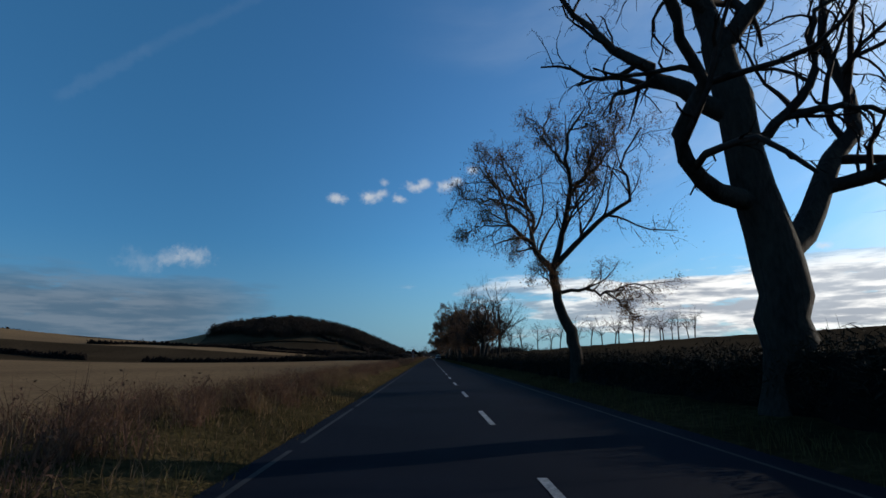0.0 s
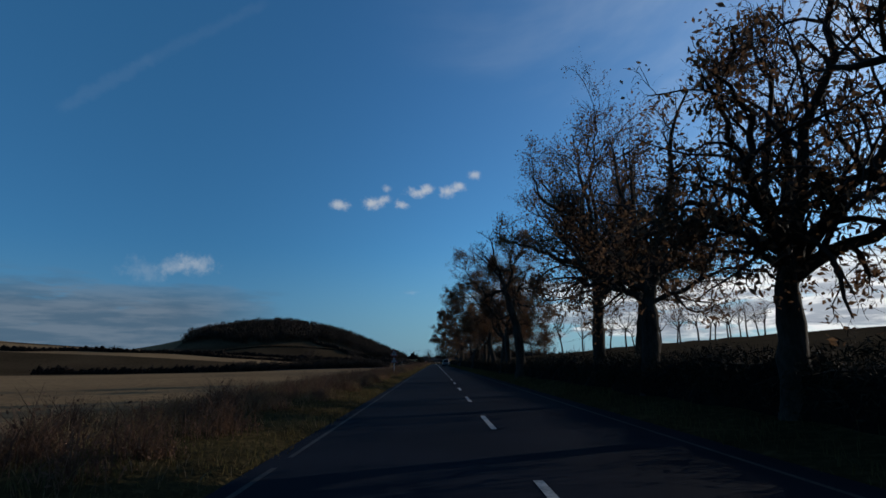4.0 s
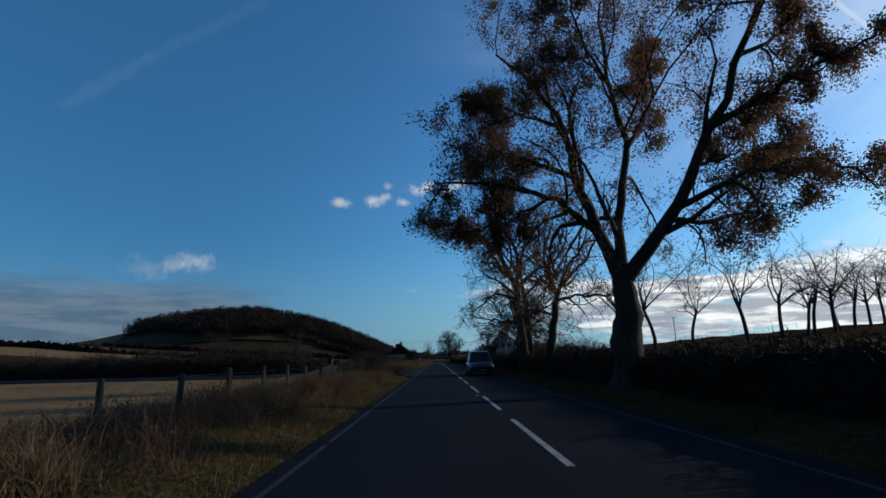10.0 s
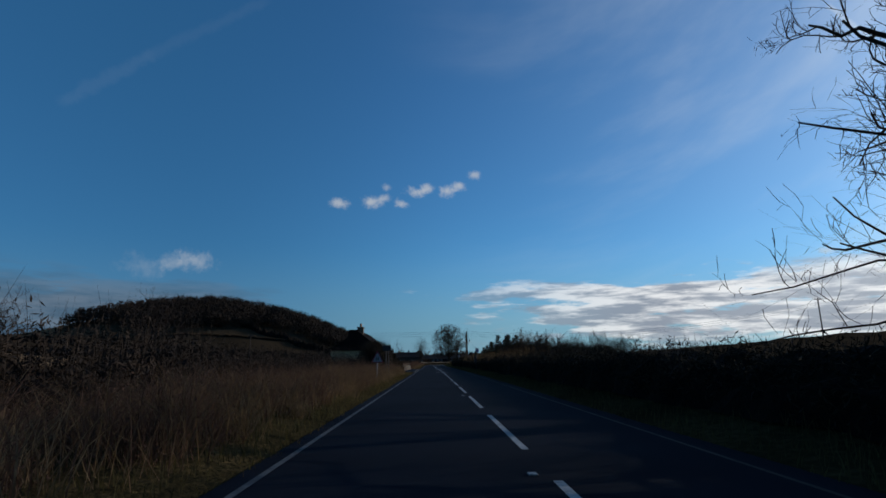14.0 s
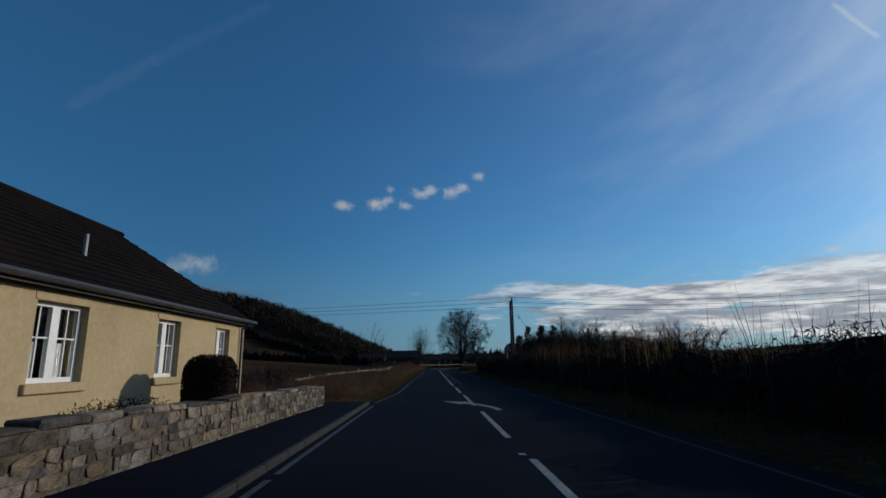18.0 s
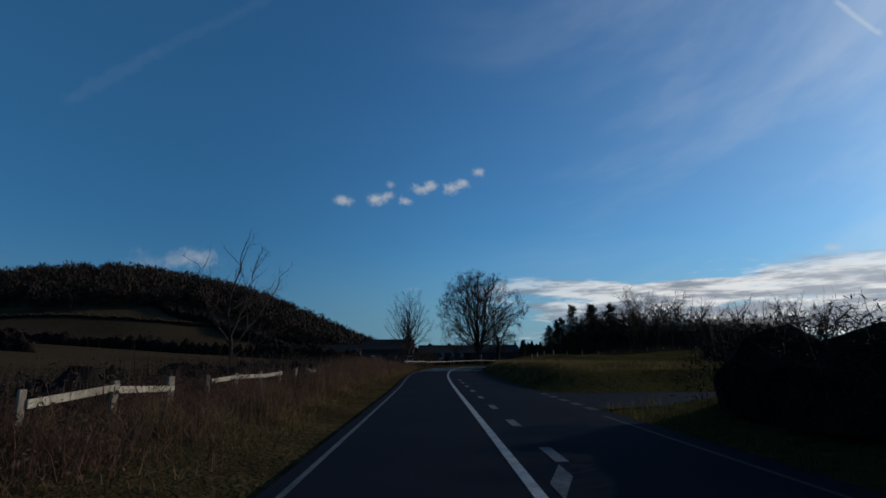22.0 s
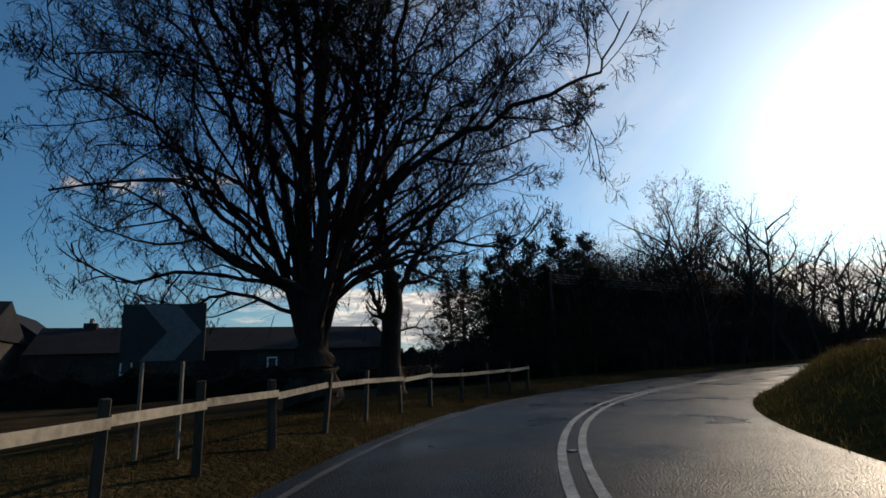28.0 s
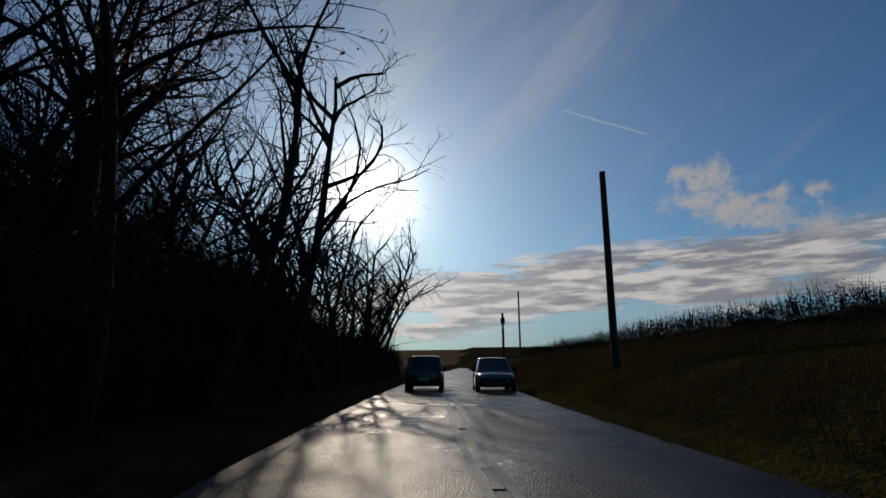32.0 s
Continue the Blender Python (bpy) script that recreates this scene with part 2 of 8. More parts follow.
M_TWIG = mottled("twigs", (0.022, 0.014, 0.011), (0.055, 0.036, 0.028), 1.0, 8, 0.9, 0.15, 0)
M_LEAF = mottled("rust_leaves", (0.05, 0.028, 0.02), (0.15, 0.085, 0.055), 0.6, 7, 0.85, 0.2, 0, c=(0.09, 0.05, 0.033))


def let_through(m, share, gain=1.6):
    """Thin blades and leaves pass part of the light that falls on their far side."""
    nt = m.node_tree
    b = nt.nodes["Principled BSDF"]
    out = nt.nodes["Material Output"]
    src = b.inputs["Base Color"].links[0].from_socket
    boost = nt.nodes.new("ShaderNodeMix")
    boost.data_type, boost.blend_type = "RGBA", "MULTIPLY"
    boost.inputs[0].default_value = 1.0
    boost.inputs[7].default_value = (gain, gain, gain * 0.8, 1)
    nt.links.new(src, boost.inputs[6])
    tr = nt.nodes.new("ShaderNodeBsdfTranslucent")
    nt.links.new(boost.outputs[2], tr.inputs["Color"])
    mix = nt.nodes.new("ShaderNodeMixShader")
    mix.inputs[0].default_value = share
    nt.links.new(b.outputs[0], mix.inputs[1])
    nt.links.new(tr.outputs[0], mix.inputs[2])
    nt.links.new(mix.outputs[0], out.inputs["Surface"])
    return m


let_through(M_LEAF, 0.5, 1.6)

# ---- mesh helpers ----


def mesh_quads(name, v, f, mats, mi=None, smooth=False):
    """A mesh from arrays: v (n, 3), f (m, 4)."""
    me = bpy.data.meshes.new(name)
    v, f = np.asarray(v, np.float32), np.asarray(f, np.int32)
    k = f.shape[1]
    me.vertices.add(len(v))
    me.vertices.foreach_set("co", v.ravel())
    me.loops.add(f.size)
    me.loops.foreach_set("vertex_index", f.ravel())
    me.polygons.add(len(f))
    me.polygons.foreach_set("loop_start", np.arange(0, f.size, k, dtype=np.int32))
    for m in (mats if isinstance(mats, (list, tuple)) else [mats]):
        me.materials.append(m)
    if mi is not None:
        me.polygons.foreach_set("material_index", np.asarray(mi, np.int32))
    me.polygons.foreach_set("use_smooth", np.full(len(f), smooth))
    me.update(calc_edges=True)
    return me


def part(name, bm, mat, parent, label=""):
    """One mesh object under a thing or part, from a bmesh or a finished mesh."""
    if isinstance(bm, bmesh.types.BMesh):
        me = bpy.data.meshes.new(name)
        bm.to_mesh(me)
        bm.free()
        me.materials.append(mat)
    else:
        me = bm
    ob = new(name, me)
    ob.parent = parent
    if label:
        ob["label"] = label
    return ob


def thing(name, m, label, category, group="", kind=""):
    ob = new(name)
    ob.empty_display_size = 0.2
    ob.matrix_world = m
    return tagged(ob, label, category, group, kind)


def solid(name, me, label, category="", kind="", group="", m=None):
    ob = new(name, me)
    if m is not None:
        ob.matrix_world = m
    return tagged(ob, label, category, group, kind)


def box(bm, x0, y0, z0, x1, y1, z1, bevel=0.0):
    r = bmesh.ops.create_cube(bm, size=1)["verts"]
    for v in r:
        v.co = Vector(((x0 + x1) / 2 + v.co.x * (x1 - x0), (y0 + y1) / 2 + v.co.y * (y1 - y0), (z0 + z1) / 2 + v.co.z * (z1 - z0)))
    if bevel:
        e = list({e for v in r for e in v.link_edges})
        bmesh.ops.bevel(bm, geom=e, offset=bevel, segments=1, affect="EDGES")
    return bm


def boxm(*a, bevel=0.0):
    return box(bmesh.new(), *a, bevel=bevel)


def cyl(bm, p, q, r0, r1=None, n=10):
    p, q = Vector(p), Vector(q)
    r1 = r0 if r1 is None else r1
    m = Matrix.Translation((p + q) / 2) @ (q - p).to_track_quat("Z", "Y").to_matrix().to_4x4()
    bmesh.ops.create_cone(bm, cap_ends=True, segments=n, radius1=r0, radius2=r1, depth=(q - p).length, matrix=m)
    return bm


# ---- plan: the road's line ----
# reference line along the driven lane; positive d lies to its right
REF = [(0, -120), (0, 0), (0, 150), (0.22, 285), (0.0, 315), (-0.3, 350), (-0.42, 372), (-0.1, 386), (0.69, 397.4), (1.18, 403.1), (2.22, 408.6), (3.85, 413.4),
       (6.05, 417.45), (8.6, 420.8), (11.5, 423.55), (14.77, 425.76), (18.23, 427.48), (21.78, 428.85), (25.26, 430.08), (28.73, 431.21), (36, 433.2), (48, 435.8), (65, 439), (90, 443.2), (140, 451), (260, 470)]


def resample(points, step):
    p = np.array(points, float)
    # Catmull-Rom through the points
    out = []
    q = np.vstack([2 * p[0] - p[1], p, 2 * p[-1] - p[-2]])
    for i in range(1, len(q) - 2):
        n = max(2, int(np.linalg.norm(q[i + 1] - q[i]) / step))
        t = np.linspace(0, 1, n, endpoint=False)[:, None]
        a, b, c, d = q[i - 1], q[i], q[i + 1], q[i + 2]
        la, lb, lc = np.linalg.norm(b - a), np.linalg.norm(c - b), np.linalg.norm(d - c)
        m1 = (c - a) / (la + lb) * lb
        m2 = (d - b) / (lb + lc) * lb
        out.append((2 * t**3 - 3 * t**2 + 1) * b + (t**3 - 2 * t**2 + t) * m1 + (-2 * t**3 + 3 * t**2) * c + (t**3 - t**2) * m2)
    out.append(p[-1:])
    return np.vstack(out)


LINE = resample(REF, 1.0)
SEG = np.linalg.norm(np.diff(LINE, axis=0), axis=1)
ARC = np.concatenate([[0], np.cumsum(SEG)])
TAN = np.gradient(LINE, axis=0)
TAN /= np.linalg.norm(TAN, axis=1)[:, None]
NOR = np.stack([TAN[:, 1], -TAN[:, 0]], 1)


def at(s, d, z=0.0):
    """World points at arc length s and lateral offset d."""
    s, d = np.asarray(s, float), np.asarray(d, float)
    x = np.interp(s, ARC, LINE[:, 0]) + d * np.interp(s, ARC, NOR[:, 0])
    y = np.interp(s, ARC, LINE[:, 1]) + d * np.interp(s, ARC, NOR[:, 1])
    return np.stack([x, y, np.zeros_like(x) + z], -1)


def arc_of_y(y):
    return float(np.interp(y, LINE[:, 1], ARC))


def lateral(x, y):
    """Signed distance and arc length of world points."""
    x, y = np.asarray(x, float).ravel(), np.asarray(y, float).ravel()
    d, s = np.empty_like(x), np.empty_like(x)
    for i in range(0, len(x), 20000):
        dx = x[i:i + 20000, None] - LINE[None, :, 0]
        dy = y[i:i + 20000, None] - LINE[None, :, 1]
        k = np.argmin(dx * dx + dy * dy, axis=1)
        r = np.arange(len(k))
        ex, ey = dx[r, k], dy[r, k]
        side = ex * NOR[k, 0] + ey * NOR[k, 1]
        along = ex * TAN[k, 0] + ey * TAN[k, 1]
        h = np.hypot(ex, ey)
        h = np.where(np.abs(along) < 1.0, np.abs(side), h)
        d[i:i + 20000] = np.where(side >= 0, h, -h)
        s[i:i + 20000] = ARC[k] + np.clip(along, -1, 1)
    return d, s


EDGE_L, CENTRE, EDGE_R = -1.9, 1.08, 3.9
S_BEND = arc_of_y(392)


def smooth(a, b, x):
    t = np.clip((x - a) / (b - a), 0, 1)
    return t * t * (3 - 2 * t)


def bumps(x, y, f, a, seed=0.0):
    return a * (np.sin(x * f + 1.3 * np.sin(y * f * 0.7 + seed)) * np.cos(y * f * 1.1 + 0.8 * np.sin(x * f * 0.6 + seed)))


HILL_X = (-480, -400, -300, -262, -240, -215, -187, -165, -143, -121, -99, -84, -66, -51, -40, -26)
HILL_Z = (3, 8, 19, 25, 30, 34.5, 38, 39.5, 38.5, 34.5, 29.5, 24.5, 17.0, 10.5, 4.5, 0)


def hill(x, y):
    """A long wooded ridge with a steep right shoulder."""
    x, y = np.asarray(x, float), np.asarray(y, float)
    along = 0.5 * (np.interp(x - 5, HILL_X, HILL_Z) + np.interp(x + 5, HILL_X, HILL_Z))
    return along * np.exp(-((y - 600) / np.where(y < 600, 68, 90)) ** 2) + 20 * np.exp(-((x + 330) / 120) ** 2 - ((y - 860) / 130) ** 2)


def height(x, y, d=None, s=None):
    """Ground height; the road's surface is z = 0."""
    x, y = np.asarray(x, float), np.asarray(y, float)
    shape = np.broadcast(x, y).shape
    x, y = np.broadcast_to(x, shape).ravel(), np.broadcast_to(y, shape).ravel()
    if d is None:
        d, s = lateral(x, y)
    z = np.full(len(x), -0.07)
    L = np.maximum(EDGE_L - d, 0)
    R = np.maximum(d - EDGE_R, 0)
    bend = smooth(S_BEND - 22, S_BEND + 8, s)
    before = smooth(S_BEND - 38, S_BEND - 25, s)
    # left side: low verge, shallow dip to the field, far rise
    zl = 0.12 * smooth(0, 0.5, L) + 0.12 * smooth(0.6, 1.6, L) - 0.6 * smooth(3.0, 9.0, L) * (1 - 0.4 * bend)
    zl += bumps(x, y, 0.9, 0.05, 1.0) * smooth(0.4, 2, L)
    zl += 46 * smooth(80, 620, -x) * smooth(-200, 500, y) * (1 - bend)
    zl += 9.0 * smooth(12, 150, L) * smooth(240, 330, y) * (1 - smooth(430, 520, y))
    # right side: verge, bank and the long rising field
    zr = 0.1 * smooth(0, 0.4, R) + 0.25 * smooth(0.8, 2.4, R) * (1 - before) + 0.066 * np.clip(R - 3, 0, 155) * (1 - 0.97 * before * (1 - smooth(45, 90, R))) - 6.0 * smooth(165, 320, R)
    zr += bumps(x, y, 0.8, 0.05, 3.0) * smooth(0.4, 2, R)
    # bank inside and after the bend
    after = smooth(S_BEND + 12, S_BEND + 30, s)
    zr += 0.82 * smooth(0.1, 1.9, R) * before - 0.1 * smooth(0.6, 3.0, R) * bend + (0.75 * smooth(0.6, 4.6, R) * after + 0.55 * smooth(1.5, 6.0, R) * smooth(S_BEND + 46, S_BEND + 60, s)) * (1 - 0.8 * smooth(9, 20, R))
    # mouths of the side roads
    mouth_l = smooth(-11.8, -9.8, -np.abs(y - 211.0)) * (x < 0) * smooth(60, 30, -x)
    mouth_r = smooth(-3.3, -2.2, -np.abs(y - 356.6 - 0.15 * (x - 4))) * (x > 0) * smooth(44, 26, x)
    paved = smooth(279.5, 281.5, y) * (1 - smooth(303.5, 305.5, y)) * (L < 2.4)
    zl, zr = zl * (1 - mouth_l) * (1 - 0.75 * paved), zr * (1 - mouth_r)
    # grassy nose before the mouth of the side road
    zl = zl + 1.0 * np.exp(-((x + 7.6) / 3.6) ** 2 - ((y - 199.4) / 2.5) ** 2) * smooth(0.3, 1.6, L)
    z = np.where(L > 0, z + zl, np.where(R > 0, z + zr, z))
    # wooded hill and far hills
    z += hill(x, y)
    z += 45 * smooth(500, 1600, x) * smooth(900, 0, np.abs(y - 500) - 300)
    return z.reshape(shape)


def gz(x, y):
    return float(height(np.array([x]), np.array([y]))[0])


# ---- ground, one sheet ----
def graded(fine0, fine1, step, lo, hi, grow=1.12):
    mid = np.arange(fine0, fine1 + 1e-6, step)
    up, down = [fine1], [fine0]
    h = step
    while up[-1] < hi:
        h *= grow
        up.append(up[-1] + h)
    h = step
    while down[-1] > lo:
        h *= grow
        down.append(down[-1] - h)
    return np.concatenate([np.array(down[1:])[::-1], mid, np.array(up[1:])])


def build_ground():
    gx = graded(-9, 44, 0.6, -2500, 3500, 1.15)
    gy = np.concatenate([graded(-4, 395, 1.6, -1500, 396, 1.2)[:], graded(397, 452, 0.7, 396.2, 4000, 1.1)])
    gy = np.unique(np.round(gy, 3))
    gy = gy[np.concatenate([[True], np.diff(gy) > 0.3])]
    X, Y = np.meshgrid(gx, gy)
    d, s = lateral(X, Y)
    Z = height(X.ravel(), Y.ravel(), d, s)
    v = np.stack([X.ravel(), Y.ravel(), Z], 1)
    nx, ny = len(gx), len(gy)
    i = np.arange(nx * ny).reshape(ny, nx)
    f = np.stack([i[:-1, :-1], i[:-1, 1:], i[1:, 1:], i[1:, :-1]], -1).reshape(-1, 4)
    c = v[f].mean(1)
    dm, sm = d[f].mean(1), s[f].mean(1)
    mi = np.zeros(len(f), int)
    mi[(dm < -7.5)] = 1
    mi[(dm > 9)] = 2
    mi[(hill(c[:, 0], c[:, 1]) > 1.5) & (dm < -20) & (c[:, 0] > -238) & (c[:, 1] > 540) & (c[:, 1] < 700)] = 4
    mi[(dm > EDGE_R) & (sm > S_BEND - 50) & (dm < 30)] = 3
    mi[(c[:, 1] > 850)] = 2
    mi[(dm < -7.5) & (c[:, 1] > 214) & (c[:, 1] < 545) & (c[:, 0] > -228) & ~((c[:, 1] > 296) & (c[:, 1] < 350) & (c[:, 0] < -14))] = 2
    return mesh_quads("ground", v, f, [M_VERGE, M_STUBBLE, M_PLOUGH, M_LAWN, M_WOODFLOOR], mi, True)


solid("ground", build_ground(), "rolling farmland with stubble, rough verge grass and dark soil", "ground", "structure")


def strip(name, s0, s1, d0, d1, mat, z=0.0, step=1.0, thick=0.0):
    """A flat band along the road; d0 and d1 may be functions of s."""
    n = max(2, int((s1 - s0) / step) + 1)
    s = np.linspace(s0, s1, n)
    a = at(s, d0(s) if callable(d0) else d0, z)
    b = at(s, d1(s) if callable(d1) else d1, z)
    v = np.stack([a, b], 1).reshape(-1, 3)
    k = np.arange(n - 1) * 2
    f = np.stack([k, k + 1, k + 3, k + 2], 1)
    return mesh_quads(name, v, f, mat)


def edge_left(s):
    return EDGE_L + (0.4 * smooth(arc_of_y(303), arc_of_y(310), s) + 0.2 * smooth(arc_of_y(325), arc_of_y(340), s)) * (1 - smooth(arc_of_y(360), arc_of_y(388), s))


# ---- trees ----


class Wood:
    """A branching skeleton; tubes are gathered by level and built in one go."""

    def __init__(self, seed):
        self.rng = np.random.default_rng(seed)
        self.tubes = []      # (points, radii, level)

    def limb(self, p, u, length, r0, r1, wander, lift, n, level, bend=None):
        """A crooked tapering limb from p along u."""
        rng = self.rng
        u = np.array(u, float)
        u /= np.linalg.norm(u)
        pts = [np.array(p, float)]
        h = length / n
        turn = rng.normal(0, 1, 3) * wander * 0.5
        for k in range(n):
            turn = 0.6 * turn + rng.normal(0, 1, 3) * wander
            u = u + turn + np.array([0, 0, lift])
            if bend is not None:
                u = u + np.array(bend)
            u /= np.linalg.norm(u)
            pts.append(pts[-1] + u * h)
        pts = np.array(pts)
        t = np.linspace(0, 1, n + 1)
        rad = r0 + (r1 - r0) * t ** 0.8
        self.tubes.append((pts, rad, level))
        return pts, rad

    def along(self, pts, t):
        k = t * (len(pts) - 1)
        i = min(int(k), len(pts) - 2)
        f = k - i
        return pts[i] * (1 - f) + pts[i + 1] * f, (pts[i + 1] - pts[i]) / max(1e-6, np.linalg.norm(pts[i + 1] - pts[i]))

    def aside(self, u, angle, az=None):
        """A direction at an angle from u, at a random or given turn about it."""
        rng = self.rng
        a = np.array([0, 0, 1.0]) if abs(u[2]) < 0.9 else np.array([1.0, 0, 0])
        e = np.cross(u, a)
        e /= np.linalg.norm(e)
        g = np.cross(u, e)
        az = rng.uniform(0, 2 * math.pi) if az is None else az
        return u * math.cos(angle) + (e * math.cos(az) + g * math.sin(az)) * math.sin(angle)

    def ramify(self, pts, rad, level, spec):
        """Side branches of a limb, level after level. spec: rows of (count, angle, length, wander, lift, segments, start, radius)."""
        if level - 1 >= len(spec):
            return
        count, angle, length, wander, lift, n, start, rmin = spec[level - 1]
        rng = self.rng
        total = np.linalg.norm(np.diff(pts, axis=0), axis=1).sum()
        m = max(1, int(count * rng.uniform(0.8, 1.25)))
        for k in range(m):
            t = start + (1 - start) * (k + rng.uniform(0, 1)) / m
            p, u = self.along(pts, min(t, 0.999))
            w = self.aside(u, radians(angle * rng.uniform(0.65, 1.3)))
            ln = length * total * rng.uniform(0.6, 1.25) * (1.15 - 0.55 * t)
            r = np.interp(t, np.linspace(0, 1, len(rad)), rad) * 0.6
            r = max(r, rmin)
            q, qr = self.limb(p, w, ln, r, max(rmin * 0.6, r * 0.3), wander, lift, n, level)
            self.ramify(q, qr, level + 1, spec)

    def mesh(self, name, levels, sides, mat):
        groups = {}
        for p, r, lv in self.tubes:
            if lv in levels:
                groups.setdefault((len(p), sides(lv)), []).append((p, r))
        vs, fs, base = [], [], 0
        for (n, k), items in groups.items():
            P = np.array([a for a, _ in items])
            R = np.array([b for _, b in items])
            T = np.gradient(P, axis=1)
            T /= np.maximum(np.linalg.norm(T, axis=2, keepdims=True), 1e-9)
            up = np.zeros_like(T)
            mean = T.mean(1, keepdims=True)
            flat = np.abs(mean[..., 2]) < 0.85
            up[..., 2] = np.where(flat, 1.0, 0.0)
            up[..., 0] = np.where(flat, 0.0, 1.0)
            E = np.cross(T, up)
            E /= np.maximum(np.linalg.norm(E, axis=2, keepdims=True), 1e-9)
            G = np.cross(T, E)
            a = np.arange(k) * 2 * math.pi / k
            ring = P[:, :, None, :] + R[:, :, None, None] * (E[:, :, None, :] * np.cos(a)[None, None, :, None] + G[:, :, None, :] * np.sin(a)[None, None, :, None])
            b = len(items)
            idx = base + np.arange(b * n * k).reshape(b, n, k)
            j = np.roll(idx, -1, axis=2)
            f = np.stack([idx[:, :-1], j[:, :-1], j[:, 1:], idx[:, 1:]], -1)
            f = (f[:, :, :1] if k == 2 else f).reshape(-1, 4)
            vs.append(ring.reshape(-1, 3))
            fs.append(f)
            base += b * n * k
        if not vs:
            return None
        return mesh_quads(name, np.vstack(vs), np.vstack(fs), mat, None, True)

    def leaves(self, name, levels, per, size, mat, drop=0.25, keep=None):
        """Small crumpled leaf blades near the twigs of the given levels."""
        rng = self.rng
        pts = np.vstack([p[1:] for p, r, lv in self.tubes if lv in levels])
        if keep is not None:
            pts = pts[keep(pts)]
        if len(pts) == 0:
            return None
        n = int(len(pts) * per)
        c = pts[rng.integers(0, len(pts), n)] + rng.normal(0, 0.12, (n, 3))
        c[:, 2] -= rng.uniform(0, drop * 0.3, n)
        e = rng.normal(0, 1, (n, 3))
        e /= np.linalg.norm(e, axis=1)[:, None]
        g = np.cross(e, rng.normal(0, 1, (n, 3)))
        g /= np.linalg.norm(g, axis=1)[:, None]
        w = (size * rng.uniform(0.5, 1.3, n))[:, None]
        nrm = np.cross(e, g)
        v = np.stack([c - e * w, c - g * w * 0.5 + nrm * w * 0.2, c + e * w, c + g * w * 0.5 + nrm * w * 0.2], 1).reshape(-1, 3)
        f = np.arange(n * 4).reshape(n, 4)
        return mesh_quads(name, v, f, mat)


def sides_of(level):
    return (9, 6, 4, 2, 2, 2)[min(level, 5)]


def plant(x, y, rz=0.0, scale=1.0, sink=0.0):
    return Matrix.Translation((x, y, gz(x, y) - sink)) @ Matrix.Rotation(radians(rz), 4, "Z") @ Matrix.Diagonal((scale, scale, scale, 1))

# ---- roadside trees ----
TREES = "old trees along the road"
TWIGGY = [(9, 52, 0.48, 0.2, 0.03, 6, 0.12, 0.016), (9, 50, 0.5, 0.24, 0.02, 5, 0.1, 0.009), (7, 48, 0.54, 0.28, 0.01, 3, 0.1, 0.007)]
DENSE = [(10, 48, 0.46, 0.16, 0.04, 6, 0.1, 0.016), (10, 46, 0.5, 0.18, 0.03, 5, 0.1, 0.009), (6, 44, 0.54, 0.22, 0.02, 3, 0.1, 0.007)]
OPEN = [(8, 55, 0.42, 0.25, 0.02, 6, 0.2, 0.018), (6, 52, 0.5, 0.3, 0.0, 5, 0.15, 0.01), (5, 50, 0.5, 0.3, 0.0, 4, 0.1, 0.006)]


